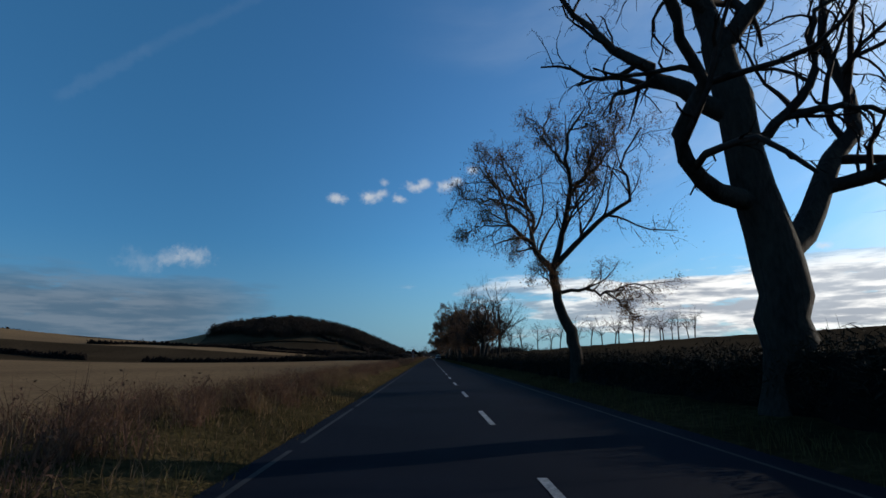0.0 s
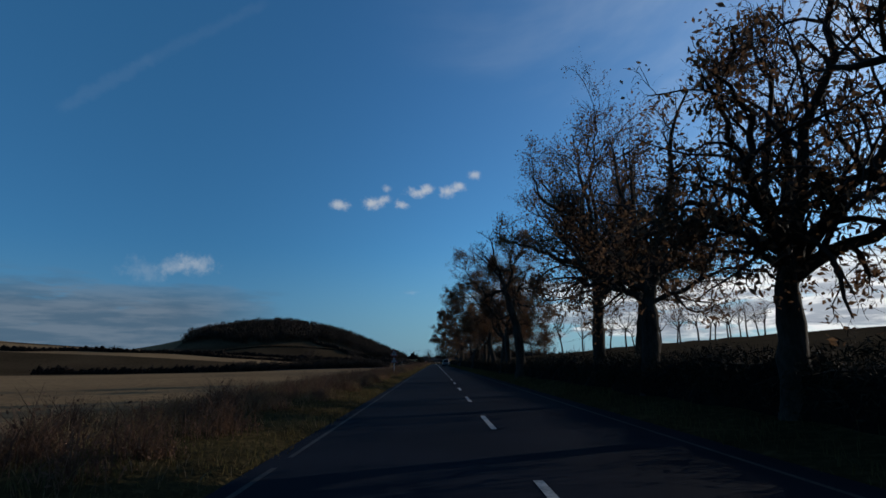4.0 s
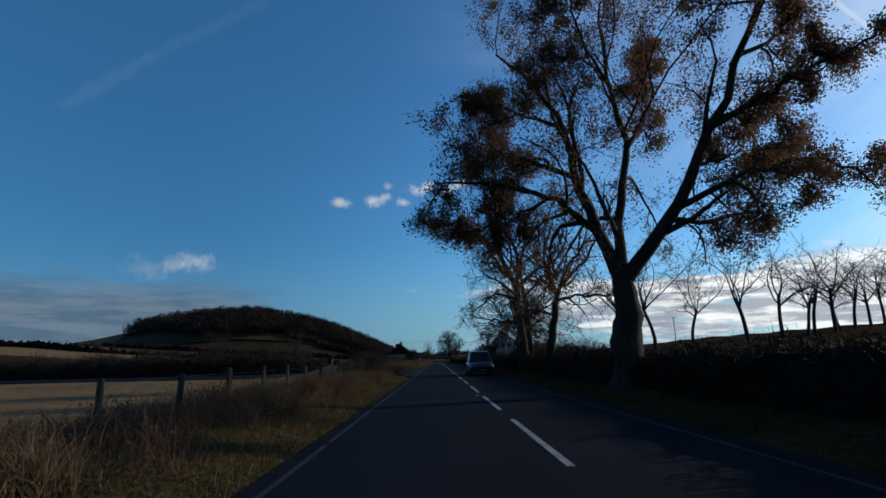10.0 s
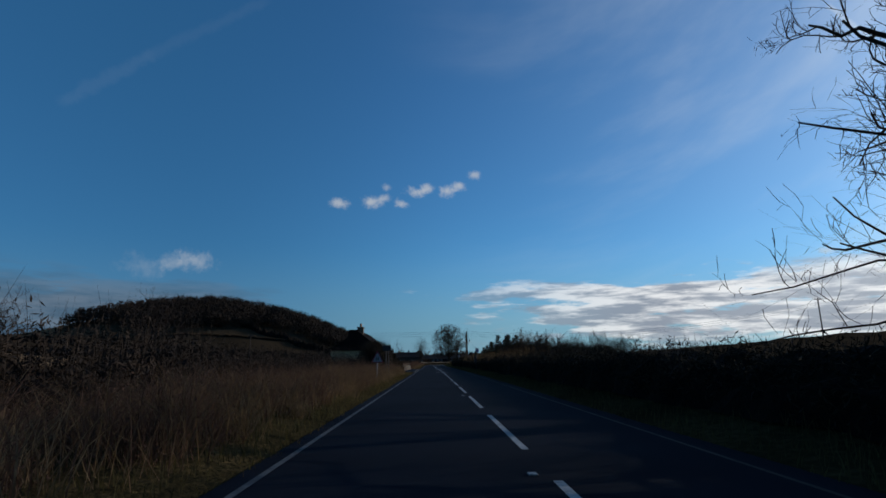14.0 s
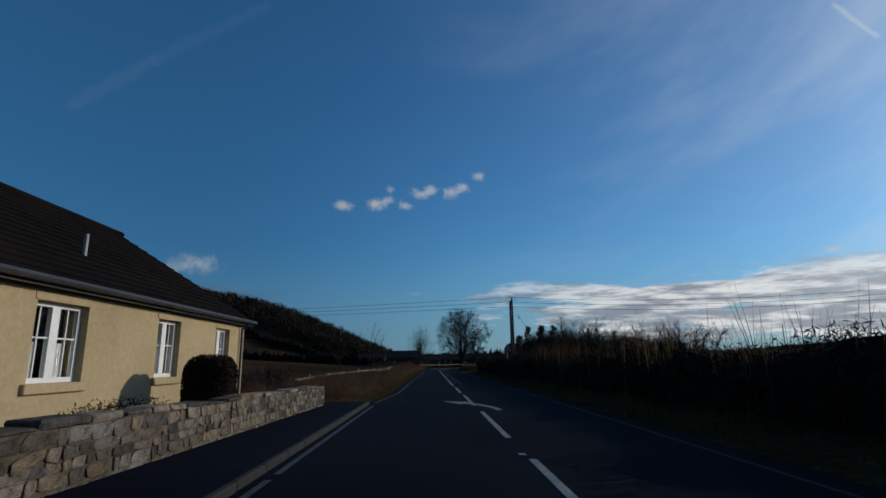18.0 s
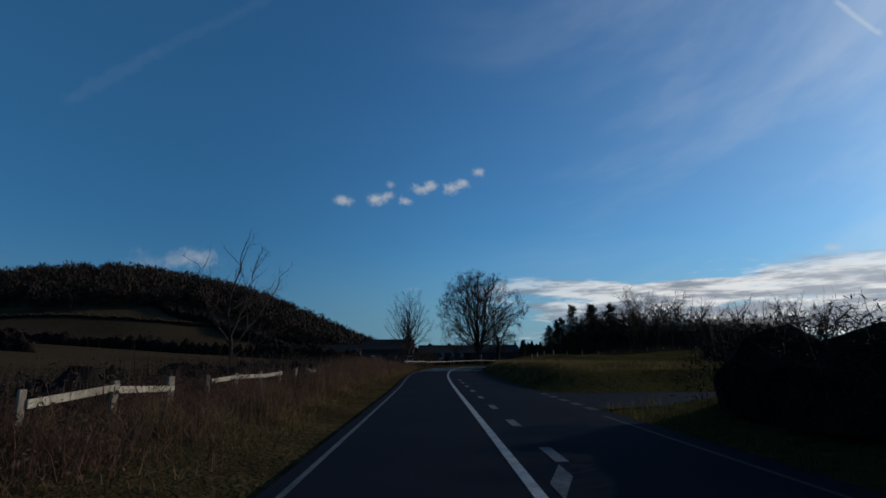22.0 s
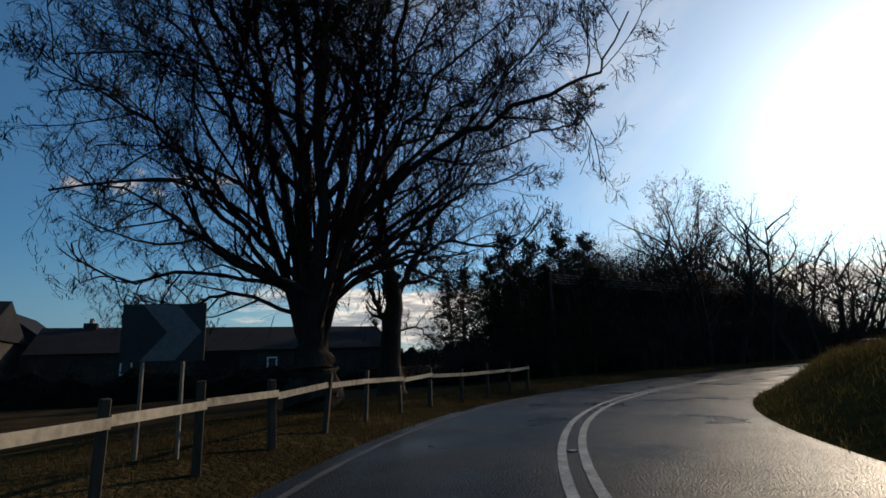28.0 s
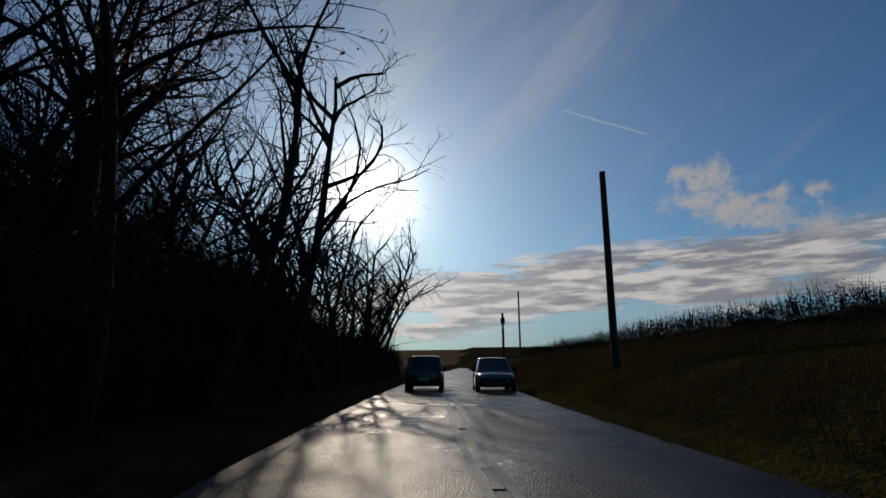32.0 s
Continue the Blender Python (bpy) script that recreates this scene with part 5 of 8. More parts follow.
thicket("hedge", "tall dark overgrown hedge up to the side road", along_road(317, 354.5, 6.2, 5.0), 2.2, 1.5, 1000, 0.058, M_HEDGE, 36, slim=0.16, core=0.92, ragged=0.16, twigs=26)
thicket("bank_scrub", "low dark weeds and brambles along the top of the bank", [tuple(at(S_BEND + 44 + k * 6, 9.4)[:2]) + (0.7 + 0.3 * (k % 3) / 2,) for k in range(12)], 3.0, 0.75, 900, 0.06, M_SCRUB, 37, "bush", 0.5, ragged=0.5, twigs=60, slim=0.15)
thicket("ivy", "dark ivy thickening round the foot of a dead trunk", [(5.6, 137.2, 1), (6.4, 137.8, 1.1)], 1.3, 2.6, 900, 0.06, M_HEDGE, 26, "ivy")
thicket("scrub", "dark scrub bushes at the roadside", [(-9.5, 224, 0.6), (-9.3, 228, 1.0), (-9.5, 234, 1.1), (-10, 250, 1.0), (-9, 264, 0.8), (-7.5, 273, 0.9)], 5.0, 2.3, 1000, 0.09, M_SCRUB, 27, "bush", 0.72, twigs=40, slim=0.2)
thicket("garden_hedge", "tall dense dark hedge before the cottage", [(-5.6, 273.5, 0.8), (-5.4, 276, 1.0), (-5.2, 279, 0.95), (-4.8, 281.5, 0.72), (-4.3, 284.3, 0.35)], 2.7, 2.75, 8500, 0.03, M_HEDGE, 28, core=0.95, ragged=0.08, twigs=60, slim=0.35)
thicket("thorn_bush", "tangled bare thorn bushes behind the fence", [(-5.5, 402, 0.6), (-3.6, 408, 1.0), (-2.0, 412.5, 0.9), (-0.8, 416.5, 0.6)], 2.6, 2.0, 900, 0.07, M_SCRUB, 29, "bush", 0.5, ragged=0.5, twigs=70, slim=0.12)
thicket("scrub", "dark scrub beside the fence", [(-6, 306, 0.7), (-7.5, 312, 1.0), (-9.5, 320, 0.6)], 2.4, 1.1, 500, 0.05, M_SCRUB, 30, "bush", twigs=22)
thicket("scrub", "dark scrub beside the fence", [(-7.8, 342, 0.7), (-7.6, 352, 0.9), (-7.6, 366, 1.0), (-7.4, 380, 1.0), (-6.6, 392, 0.9)], 2.4, 1.2, 420, 0.05, M_SCRUB, 31, "bush", twigs=24)
thicket("scrub", "dark thorn scrub behind the junction", [(-13, 223.5, 0.7), (-22, 222, 1.0), (-34, 222, 1.0), (-46, 224, 1.0), (-60, 226, 0.9)], 5.0, 2.5, 1500, 0.14, M_SCRUB, 34, "bush", 0.75, twigs=50, slim=0.18)
thicket("bramble", "reddish tangle of brambles and dead stalks before the fence", [(-4.3, 360, 0.6), (-4.6, 366, 1.0), (-4.4, 374, 0.9), (-4.6, 382, 1.0), (-4.0, 390, 0.6)], 1.6, 0.95, 420, 0.11, M_DOCK, 35, "bramble", 0.3, twigs=70, slim=0.07)
# far field hedges
for k, (x0, y0, x1, y1, hh) in enumerate([(-14, 224, -120, 228, 2.2), (-30, 330, -190, 300, 2.0), (-60, 420, -330, 380, 2.6), (-12, 452, -140, 470, 3.0), (-20, 520, -120, 560, 4.0), (-150, 240, -420, 330, 3.0), (-10, 480, -60, 640, 3.5), (12, 480, 40, 640, 4.5), (-60, 700, 80, 720, 9.0), (20, 560, 240, 640, 7.0)]):
    n = 14
    path = [(x0 + (x1 - x0) * i / n, y0 + (y1 - y0) * i / n + 2 * math.sin(i * 1.7 + k), 0.7 + 0.4 * abs(math.sin(i * 2.3 + k))) for i in range(n + 1)]
    thicket("field_hedge", "dark bare field hedge in the distance", path, hh * 0.9, hh, 26, 0.3, M_SCRUB, 100 + k, kind="stuff", ragged=0.4)
for k, path in enumerate(([(-205, 530, 1), (-150, 540, 0.8), (-95, 545, 1), (-45, 556, 0.7)], [(-120, 498, 0.8), (-85, 506, 1), (-50, 520, 0.7)], [(-170, 500, 0.6), (-135, 512, 1), (-100, 520, 0.7)])):
    thicket("field_bank", "thin pale line of dry grass across the hillside", path, 1.6, 1.3, 60, 0.3, M_DRY, 120 + k, "grass", kind="stuff", ragged=0.4)
thicket("roadside_hedge", "dark hedge at the back of the open verge", [(17, 369, 0.8), (20, 376, 1.0), (23, 384, 0.9), (26, 391, 0.6)], 2.6, 2.3, 420, 0.07, M_HEDGE, 33, twigs=14)


def clumps(name, label, centres, h, seed, per, leaf, mat, category="woodland"):
    """A far wood: each tree a trunk and a cloud of twig blades, all in one mesh."""
    rng = np.random.default_rng(seed)
    c = np.asarray(centres, float)
    n = len(c)
    hh = h * rng.uniform(0.65, 1.2, n)
    base = np.repeat(c, per, 0)
    hr = np.repeat(hh, per)
    u = rng.normal(0, 1, (n * per, 3))
    u /= np.linalg.norm(u, axis=1)[:, None]
    r = rng.uniform(0.3, 1, n * per) ** 0.5
    pos = base + u * (np.stack([hr * 0.3, hr * 0.3, hr * 0.42], 1) * r[:, None])
    pos[:, 2] += hr * 0.58
    out = u + np.array([0, 0, 0.5]) + rng.normal(0, 0.35, u.shape)
    out /= np.linalg.norm(out, axis=1)[:, None]
    g = np.cross(out, rng.normal(0, 1, out.shape))
    g /= np.linalg.norm(g, axis=1)[:, None]
    w = (leaf * rng.uniform(0.6, 1.5, n * per))[:, None]
    v = np.stack([pos - out * w, pos - g * w * 0.22, pos + out * w, pos + g * w * 0.22], 1).reshape(-1, 3)
    f = np.arange(n * per * 4).reshape(-1, 4)
    tr = 0.014 * hh
    t0 = np.stack([np.stack([c[:, 0] - tr, c[:, 1], c[:, 2] - 0.5], 1), np.stack([c[:, 0] + tr, c[:, 1], c[:, 2] - 0.5], 1), np.stack([c[:, 0] + tr * 0.4, c[:, 1], c[:, 2] + hh * 0.8], 1), np.stack([c[:, 0] - tr * 0.4, c[:, 1], c[:, 2] + hh * 0.8], 1)], 1).reshape(-1, 3)
    t1 = np.stack([np.stack([c[:, 0], c[:, 1] - tr, c[:, 2] - 0.5], 1), np.stack([c[:, 0], c[:, 1] + tr, c[:, 2] - 0.5], 1), np.stack([c[:, 0], c[:, 1] + tr * 0.4, c[:, 2] + hh * 0.8], 1), np.stack([c[:, 0], c[:, 1] - tr * 0.4, c[:, 2] + hh * 0.8], 1)], 1).reshape(-1, 3)
    ft = np.arange(n * 8).reshape(-1, 4) + len(v)
    return solid(name, mesh_quads(name, np.vstack([v, t0, t1]), np.vstack([f, ft]), mat), label, category, "stuff")


rng = np.random.default_rng(9)
hx, hy = rng.uniform(-236, -30, 2900), rng.uniform(544, 640, 2900)
ok = (hill(hx, hy) > 1.0) & (hy > 552 + 10 * np.sin(hx * 0.05))
hx, hy = hx[ok], hy[ok]
clumps("hill_wood", "brown leafless wood covering the hill", np.stack([hx, hy, height(hx, hy)], 1), 9.0, 10, 64, 0.75, M_SCRUB)
fx, fy = rng.uniform(-120, 330, 420), rng.uniform(690, 900, 420)
clumps("far_wood", "dark distant tree belt beyond the farm", np.stack([fx, fy, height(fx, fy)], 1), 10, 12, 40, 1.2, M_SCRUB)
fx, fy = rng.uniform(-470, -330, 90), rng.uniform(620, 720, 90)
clumps("far_wood", "small dark wood on the far rise", np.stack([fx, fy, height(fx, fy)], 1), 8, 13, 40, 1.1, M_SCRUB)

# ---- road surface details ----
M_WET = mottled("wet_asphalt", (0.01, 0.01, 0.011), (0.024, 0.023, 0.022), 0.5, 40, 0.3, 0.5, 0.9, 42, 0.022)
M_FAINT = mottled("faded_paint", (0.008, 0.009, 0.011), (0.03, 0.029, 0.028), 2.5, 18, 0.8, 0.15, 0.2, 60, 0.005)
M_KERB = mottled("kerb_concrete", (0.01, 0.0098, 0.0096), (0.03, 0.0285, 0.027), 2, 20, 0.85, 0.3, 0.4, 50, 0.006)
M_FADE = mottled("fading_paint", (0.008, 0.009, 0.011), (0.06, 0.06, 0.058), 2.5, 18, 0.75, 0.2, 0.2, 60, 0.005)
M_WORN = mottled("worn_paint", (0.008, 0.009, 0.012), (0.09, 0.09, 0.088), 2.5, 18, 0.7, 0.3, 0.2, 60, 0.005)


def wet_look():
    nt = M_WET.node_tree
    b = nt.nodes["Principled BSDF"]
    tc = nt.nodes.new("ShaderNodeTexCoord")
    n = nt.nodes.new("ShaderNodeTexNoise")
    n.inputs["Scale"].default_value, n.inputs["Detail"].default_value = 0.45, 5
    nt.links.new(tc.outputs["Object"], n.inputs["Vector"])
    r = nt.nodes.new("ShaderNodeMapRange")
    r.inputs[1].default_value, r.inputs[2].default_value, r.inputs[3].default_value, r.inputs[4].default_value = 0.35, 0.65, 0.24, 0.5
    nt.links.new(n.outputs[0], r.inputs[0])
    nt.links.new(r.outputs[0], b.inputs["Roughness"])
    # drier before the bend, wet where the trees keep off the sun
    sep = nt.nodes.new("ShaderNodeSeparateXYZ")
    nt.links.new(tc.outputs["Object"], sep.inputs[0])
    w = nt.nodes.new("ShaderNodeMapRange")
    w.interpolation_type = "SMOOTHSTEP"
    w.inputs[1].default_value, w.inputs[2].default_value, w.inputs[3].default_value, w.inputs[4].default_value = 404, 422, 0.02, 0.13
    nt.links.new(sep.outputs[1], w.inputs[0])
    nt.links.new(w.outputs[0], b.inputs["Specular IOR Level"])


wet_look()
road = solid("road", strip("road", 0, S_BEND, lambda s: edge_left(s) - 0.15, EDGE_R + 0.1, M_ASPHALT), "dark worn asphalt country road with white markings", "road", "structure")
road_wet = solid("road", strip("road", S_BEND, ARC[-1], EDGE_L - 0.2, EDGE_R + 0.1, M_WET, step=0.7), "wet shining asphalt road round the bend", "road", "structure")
side = solid("side_road", mesh_quads("side_road", [(-46, 208.4, -0.02), (-8, 203.0, -0.01), (-1.8, 198.6, -0.004), (-1.8, 223.8, -0.004), (-8, 218.5, -0.01), (-46, 217.0, -0.02)],
             [(0, 1, 4, 5), (1, 2, 3, 4)], M_ASPHALT), "asphalt side road joining at a mouth", "road", "structure")
solid("side_road", mesh_quads("side_road", [(3.0, 353.2, -0.004), (3.0, 360.0, -0.004), (8, 359.2, -0.006), (8, 355.2, -0.006), (34, 363.2, -0.01), (34, 358.9, -0.01)],
              [(0, 3, 2, 1), (3, 5, 4, 2)], M_ASPHALT), "asphalt side road joining at a mouth", "road", "structure")


def mark(s0, s1, d, w, parent, mat=None, name="road_mark", z=0.005):
    ob = part(name, strip(name, s0, s1, d - w / 2, d + w / 2, mat or M_PAINT, z, 1.0), None, parent)
    return ob


def to_s(y):
    return A(y)


# centre line: short dashes, then long warning dashes, then a solid line beside the hatching, then two solid lines
y = -9.73
while y < 128:
    mark(to_s(y), to_s(y + 2.35), CENTRE + 0.15 * float(smooth(60, 110, np.array(y))), 0.1, road)
    y += 6.4
y = 133.7
while y < 314:
    mark(to_s(y), to_s(y + 4.6), CENTRE + float(np.interp(y, (110, 240, 285, 315), (0.15, 0.2, 0.1, -0.05))), 0.1, road)
    y += 6.492
mark(to_s(315.5), S_BEND, CENTRE - 0.06, 0.12, road, name="solid_line")
y = 318.0
while y < 372:
    mark(to_s(y), to_s(y + 1.0), CENTRE + 0.5, 0.16, road, M_WORN, "hatch_mark")
    if y < 346:
        p = at([to_s(y + 1.6), to_s(y + 2.2), to_s(y + 3.1), to_s(y + 2.5)], [CENTRE + 0.12, CENTRE + 0.12, CENTRE + 0.42, CENTRE + 0.42], 0.006)
        part("hatch_mark", mesh_quads("hatch_mark", p, [(0, 1, 2, 3)], M_WORN), None, road)
    y += 3.25
for k in (-0.13, 0.13):
    mark(S_BEND, S_BEND + 75, CENTRE - 0.15 + k, 0.11, road_wet, name="solid_line", z=0.006)
# edge lines, worn
y = -10.0
rng = np.random.default_rng(3)
while y < 198:
    L = rng.uniform(4, 14)
    mark(to_s(y), to_s(min(198, y + L)), EDGE_L + 0.1, 0.07, road, M_FAINT, "edge_line")
    y += L + rng.uniform(0.1, 1.0)
y = 223.0
while y < 303:
    L = rng.uniform(5, 14)
    mark(to_s(y), to_s(min(303, y + L)), EDGE_L + 0.12, 0.08, road, M_WORN, "edge_line")
    y += L + rng.uniform(0.1, 0.6)
for a, b in ((304, 330), (330.5, 362), (362.3, 392)):
    n = 12
    ss = np.linspace(to_s(a), to_s(b), n)
    part("edge_line", strip("edge_line", ss[0], ss[-1], lambda s: edge_left(s) + 0.03, lambda s: edge_left(s) + 0.1, M_WORN, 0.005), None, road)
mark(S_BEND + 0.2, S_BEND + 70, EDGE_L + 0.1, 0.1, road_wet, M_WORN, "edge_line", 0.006)
for a, b in ((-10, 58), (58.5, 131), (132, 196), (198, 252), (252.4, 352)):
    mark(to_s(a), to_s(b), EDGE_R - 0.32, 0.07, road, M_FAINT, "edge_line")
# give-way dashes across both mouths
for k in range(15):
    for d in (EDGE_L + 0.05, EDGE_L - 0.3):
        mark(to_s(200.2 + k * 1.45), to_s(201.1 + k * 1.45), d, 0.18, road, M_FADE, "give_way_mark")
for k in range(5):
    mark(to_s(353.2 + k * 1.3), to_s(353.9 + k * 1.3), EDGE_R - 0.1, 0.22, road, M_FAINT, "give_way_mark")


def deflect_arrow(y0):
    """A bent arrow that sends traffic back to the near side."""
    rows = [(0.7, 1.61, 0.15), (1.5, 1.55, 0.16), (2.3, 1.33, 0.18), (2.9, 1.08, 0.22), (3.25, 0.9, 0.26)]
    v, f = [], []
    for dy, dx, w in rows:
        for sgn in (-1, 1):
            v.append(at(to_s(y0 + dy + sgn * w * 0.35), dx + sgn * w / 2, 0.007))
    for k in range(len(rows) - 1):
        f.append((2 * k, 2 * k + 1, 2 * k + 3, 2 * k + 2))
    n = len(v)
    for dy, dx in ((2.75, 0.74), (3.65, 1.12), (4.1, 0.28), (4.06, 0.26)):
        v.append(at(to_s(y0 + dy), dx, 0.007))
    f.append((n, n + 1, n + 2, n + 3))
    part("painted_arrow", mesh_quads("painted_arrow", np.array(v), f, M_PAINT), None, road, "curved white arrow")


deflect_arrow(279.0)
deflect_arrow(300.2)
# road studs down the centre line
stud = boxm(-0.05, -0.06, 0, 0.05, 0.06, 0.018, bevel=0.006)
stud_me = bpy.data.meshes.new("road_stud")
stud.to_mesh(stud_me)
stud.free()
stud_me.materials.append(M_PAINT)
for k in range(26):
    y = 138.6 + k * 12.984
    if y < 316:
        o = new("road_stud", stud_me)
        o.parent = road
        o.location = at(to_s(y), CENTRE, 0.0)
for k in range(14):
    o = new("road_stud", stud_me)
    o.parent = road_wet
    o.location = at(S_BEND + 4 + k * 5.0, CENTRE - 0.15, 0.0)
# footway and kerb before the cottage
footway = solid("footway", strip("footway", to_s(281), to_s(303.6), -3.75, -2.02, M_ASPHALT, 0.085), "narrow dark asphalt footway beside the wall", "pavement", "structure")
kb = boxm(-0.045, 0.004, -0.1, 0.045, 0.896, 0.085, bevel=0.014)
kerb_me = bpy.data.meshes.new("kerb_stone")
kb.to_mesh(kerb_me)
kb.free()
kerb_me.materials.append(M_KERB)
for k in range(25):
    o = new("kerb_stone", kerb_me)
    o.parent = footway
    q, q2 = at(to_s(281 + k * 0.9), EDGE_L - 0.08), at(to_s(281.9 + k * 0.9), EDGE_L - 0.08)
    o.matrix_local = Matrix.Translation(q) @ Matrix.Rotation(-math.atan2(q2[0] - q[0], q2[1] - q[1]), 4, "Z")

# ---- cottage ----
M_HARL = mottled("harled_wall", (0.36, 0.27, 0.15), (0.46, 0.36, 0.21), 0.7, 14, 0.9, 0.2, 0.6, 60, 0.012)
M_SLATE = mottled("slate", (0.006, 0.0045, 0.004), (0.014, 0.0105, 0.009), 1.2, 12, 0.9, 0.03, 0.4, 30, 0.01)
M_WHITE = mottled("white_paint", (0.7, 0.69, 0.66), (0.82, 0.81, 0.78), 2, 20, 0.45, 0.4, 0.1, 40, 0.003)
M_STONE = mottled("rubble_stone", (0.045, 0.035, 0.027), (0.23, 0.18, 0.128), 1.5, 9, 0.9, 0.2, 0.7, 26, 0.02)
# darker brown stone tone for the chimney stack
M_CHIM = mottled("dark_brown_stone", (0.06, 0.045, 0.032), (0.15, 0.115, 0.08), 1.5, 9, 0.9, 0.2, 0.7, 26, 0.02)
M_MORTAR = mottled("lime_mortar", (0.05, 0.04, 0.031), (0.13, 0.105, 0.078), 3, 20, 0.95, 0.1, 0.6, 40, 0.01)
M_DARKMETAL = mottled("dark_metal", (0.02, 0.02, 0.022), (0.05, 0.05, 0.05), 3, 20, 0.5, 0.4, 0)
M_GREYMETAL = mottled("grey_metal", (0.16, 0.16, 0.17), (0.26, 0.26, 0.27), 3, 20, 0.5, 0.4, 0)
M_POT = mottled("terracotta", (0.28, 0.14, 0.08), (0.4, 0.22, 0.13), 3, 20, 0.85, 0.2, 0.3, 40, 0.005)
M_CURTAIN = mottled("net_curtain", (0.4, 0.4, 0.4), (0.62, 0.61, 0.58), 3, 18, 0.9, 0.1, 0, stretch=(1, 9, 0.3))
M_INSIDE = mottled("dark_room", (0.015, 0.015, 0.017), (0.03, 0.03, 0.032), 1, 5, 0.9, 0.1, 0)
M_GLASS, _, _b = material("window_glass", 0.06, 0.5)
_b.inputs["Base Color"].default_value = (0.9, 0.95, 0.95, 1)
_b.inputs["Transmission Weight"].default_value = 1.0
_b.inputs["IOR"].default_value = 1.1

HX0, HX1, HY0, HY1, EAVE, RIDGE = -5.75, -11.4, 285.1, 303.7, 2.5, 4.75
house = thing("cottage", Matrix.Identity(4), "long low cottage with ochre harled walls and dark slate roof", "house")
# front wall with its openings; windows: (y centre, width, sill, head, lights)
WINS = [(287.5, 1.15, 0.95, 2.18, 2), (290.5, 1.15, 0.95, 2.18, 2), (293.2, 0.5, 0.95, 2.18, 1), (295.75, 1.2, 0.95, 2.18, 2), (299.15, 1.0, 0.95, 2.18, 2), (302.1, 0.95, 0.95, 2.18, 2)]


def front_wall():
    """One solid wall: a grid of cells with the window openings left out."""
    ys = [HY0]
    for c, w, _, _, _ in WINS:
        ys += [c - w / 2, c + w / 2]
    ys.append(HY1)
    zs = [-0.3, WINS[0][2], WINS[0][3], EAVE]
    bm = bmesh.new()
    grid = [[[bm.verts.new((x, y, z)) for z in zs] for y in ys] for x in (HX0, HX0 - 0.4)]

    def full(a, b):
        return 0 <= a < len(ys) - 1 and 0 <= b < 3 and not (a % 2 == 1 and b == 1)

    for a in range(len(ys) - 1):
        for b in range(3):
            if not full(a, b):
                continue
            for g in grid:
                bm.faces.new((g[a][b], g[a + 1][b], g[a + 1][b + 1], g[a][b + 1]))
            for da, db, p, q in ((-1, 0, (a, b), (a, b + 1)), (1, 0, (a + 1, b), (a + 1, b + 1)), (0, -1, (a, b), (a + 1, b)), (0, 1, (a, b + 1), (a + 1, b + 1))):
                if not full(a + da, b + db):
                    bm.faces.new((grid[0][p[0]][p[1]], grid[0][q[0]][q[1]], grid[1][q[0]][q[1]], grid[1][p[0]][p[1]]))
    bmesh.ops.recalc_face_normals(bm, faces=bm.faces[:])
    return bm


part("front_wall", front_wall(), M_HARL, house)
part("rear_wall", boxm(HX1, HY0, -0.3, HX1 + 0.4, HY1, EAVE), M_HARL, house)
part("end_wall", boxm(HX1 + 0.4, HY1 - 0.4, -0.3, HX0 - 0.4, HY1, EAVE), M_HARL, house)
part("end_wall", boxm(HX1 + 0.4, HY0, -0.3, HX0 - 0.4, HY0 + 0.4, EAVE), M_HARL, house)
# solid near-black block added for the darkness of the rooms behind the windows
part("room_darkness", boxm(HX1 + 0.6, HY0 + 0.6, 0, HX0 - 1.6, HY1 - 0.6, EAVE - 0.05), M_INSIDE, house)
# hipped roof, each slope a slab of slate courses
XR = (HX0 + HX1) / 2
ov = 0.22


def slope(corners, courses):
    """A roof plane stepped in lapped slate courses: corners eaves a, eaves b, ridge b, ridge a."""
    a, b, c, d = [Vector(q) for q in corners]
    n = (b - a).cross(d - a).normalized()
    bm = bmesh.new()
    rows = [(0.0, -0.03)]
    for k in range(courses):
        rows += [(k / courses, 0.03), ((k + 1) / courses, 0.006)]
    rows.append((1.0, -0.03))
    vs = [(bm.verts.new(a.lerp(d, t) + n * h), bm.verts.new(b.lerp(c, t) + n * h)) for t, h in rows]
    for p, q in zip(vs, vs[1:]):
        bm.faces.new((p[0], p[1], q[1], q[0]))
    bm.faces.new((vs[0][0], vs[-1][0], vs[-1][1], vs[0][1]))
    bm.faces.new([p[0] for p in vs])
    bm.faces.new([p[1] for p in reversed(vs)])
    return bm


e0, e1 = EAVE - 0.02, RIDGE
hip, hip0 = 2.2, 1.0
part("roof_slope", slope([(HX0 + ov, HY0 - ov, e0), (HX0 + ov, HY1 + ov, e0), (XR, HY1 - hip, e1), (XR, HY0 + hip0, e1)], 16), M_SLATE, house)
part("roof_slope", slope([(HX1 - ov, HY1 + ov, e0), (HX1 - ov, HY0 - ov, e0), (XR, HY0 + hip0, e1), (XR, HY1 - hip, e1)], 16), M_SLATE, house)
part("roof_hip", slope([(HX0 + ov, HY1 + ov, e0), (HX1 - ov, HY1 + ov, e0), (XR, HY1 - hip, e1), (XR + 0.01, HY1 - hip, e1)], 16), M_SLATE, house)
part("roof_hip", slope([(HX1 - ov, HY0 - ov, e0), (HX0 + ov, HY0 - ov, e0), (XR, HY0 + hip0, e1), (XR - 0.01, HY0 + hip0, e1)], 16), M_SLATE, house)
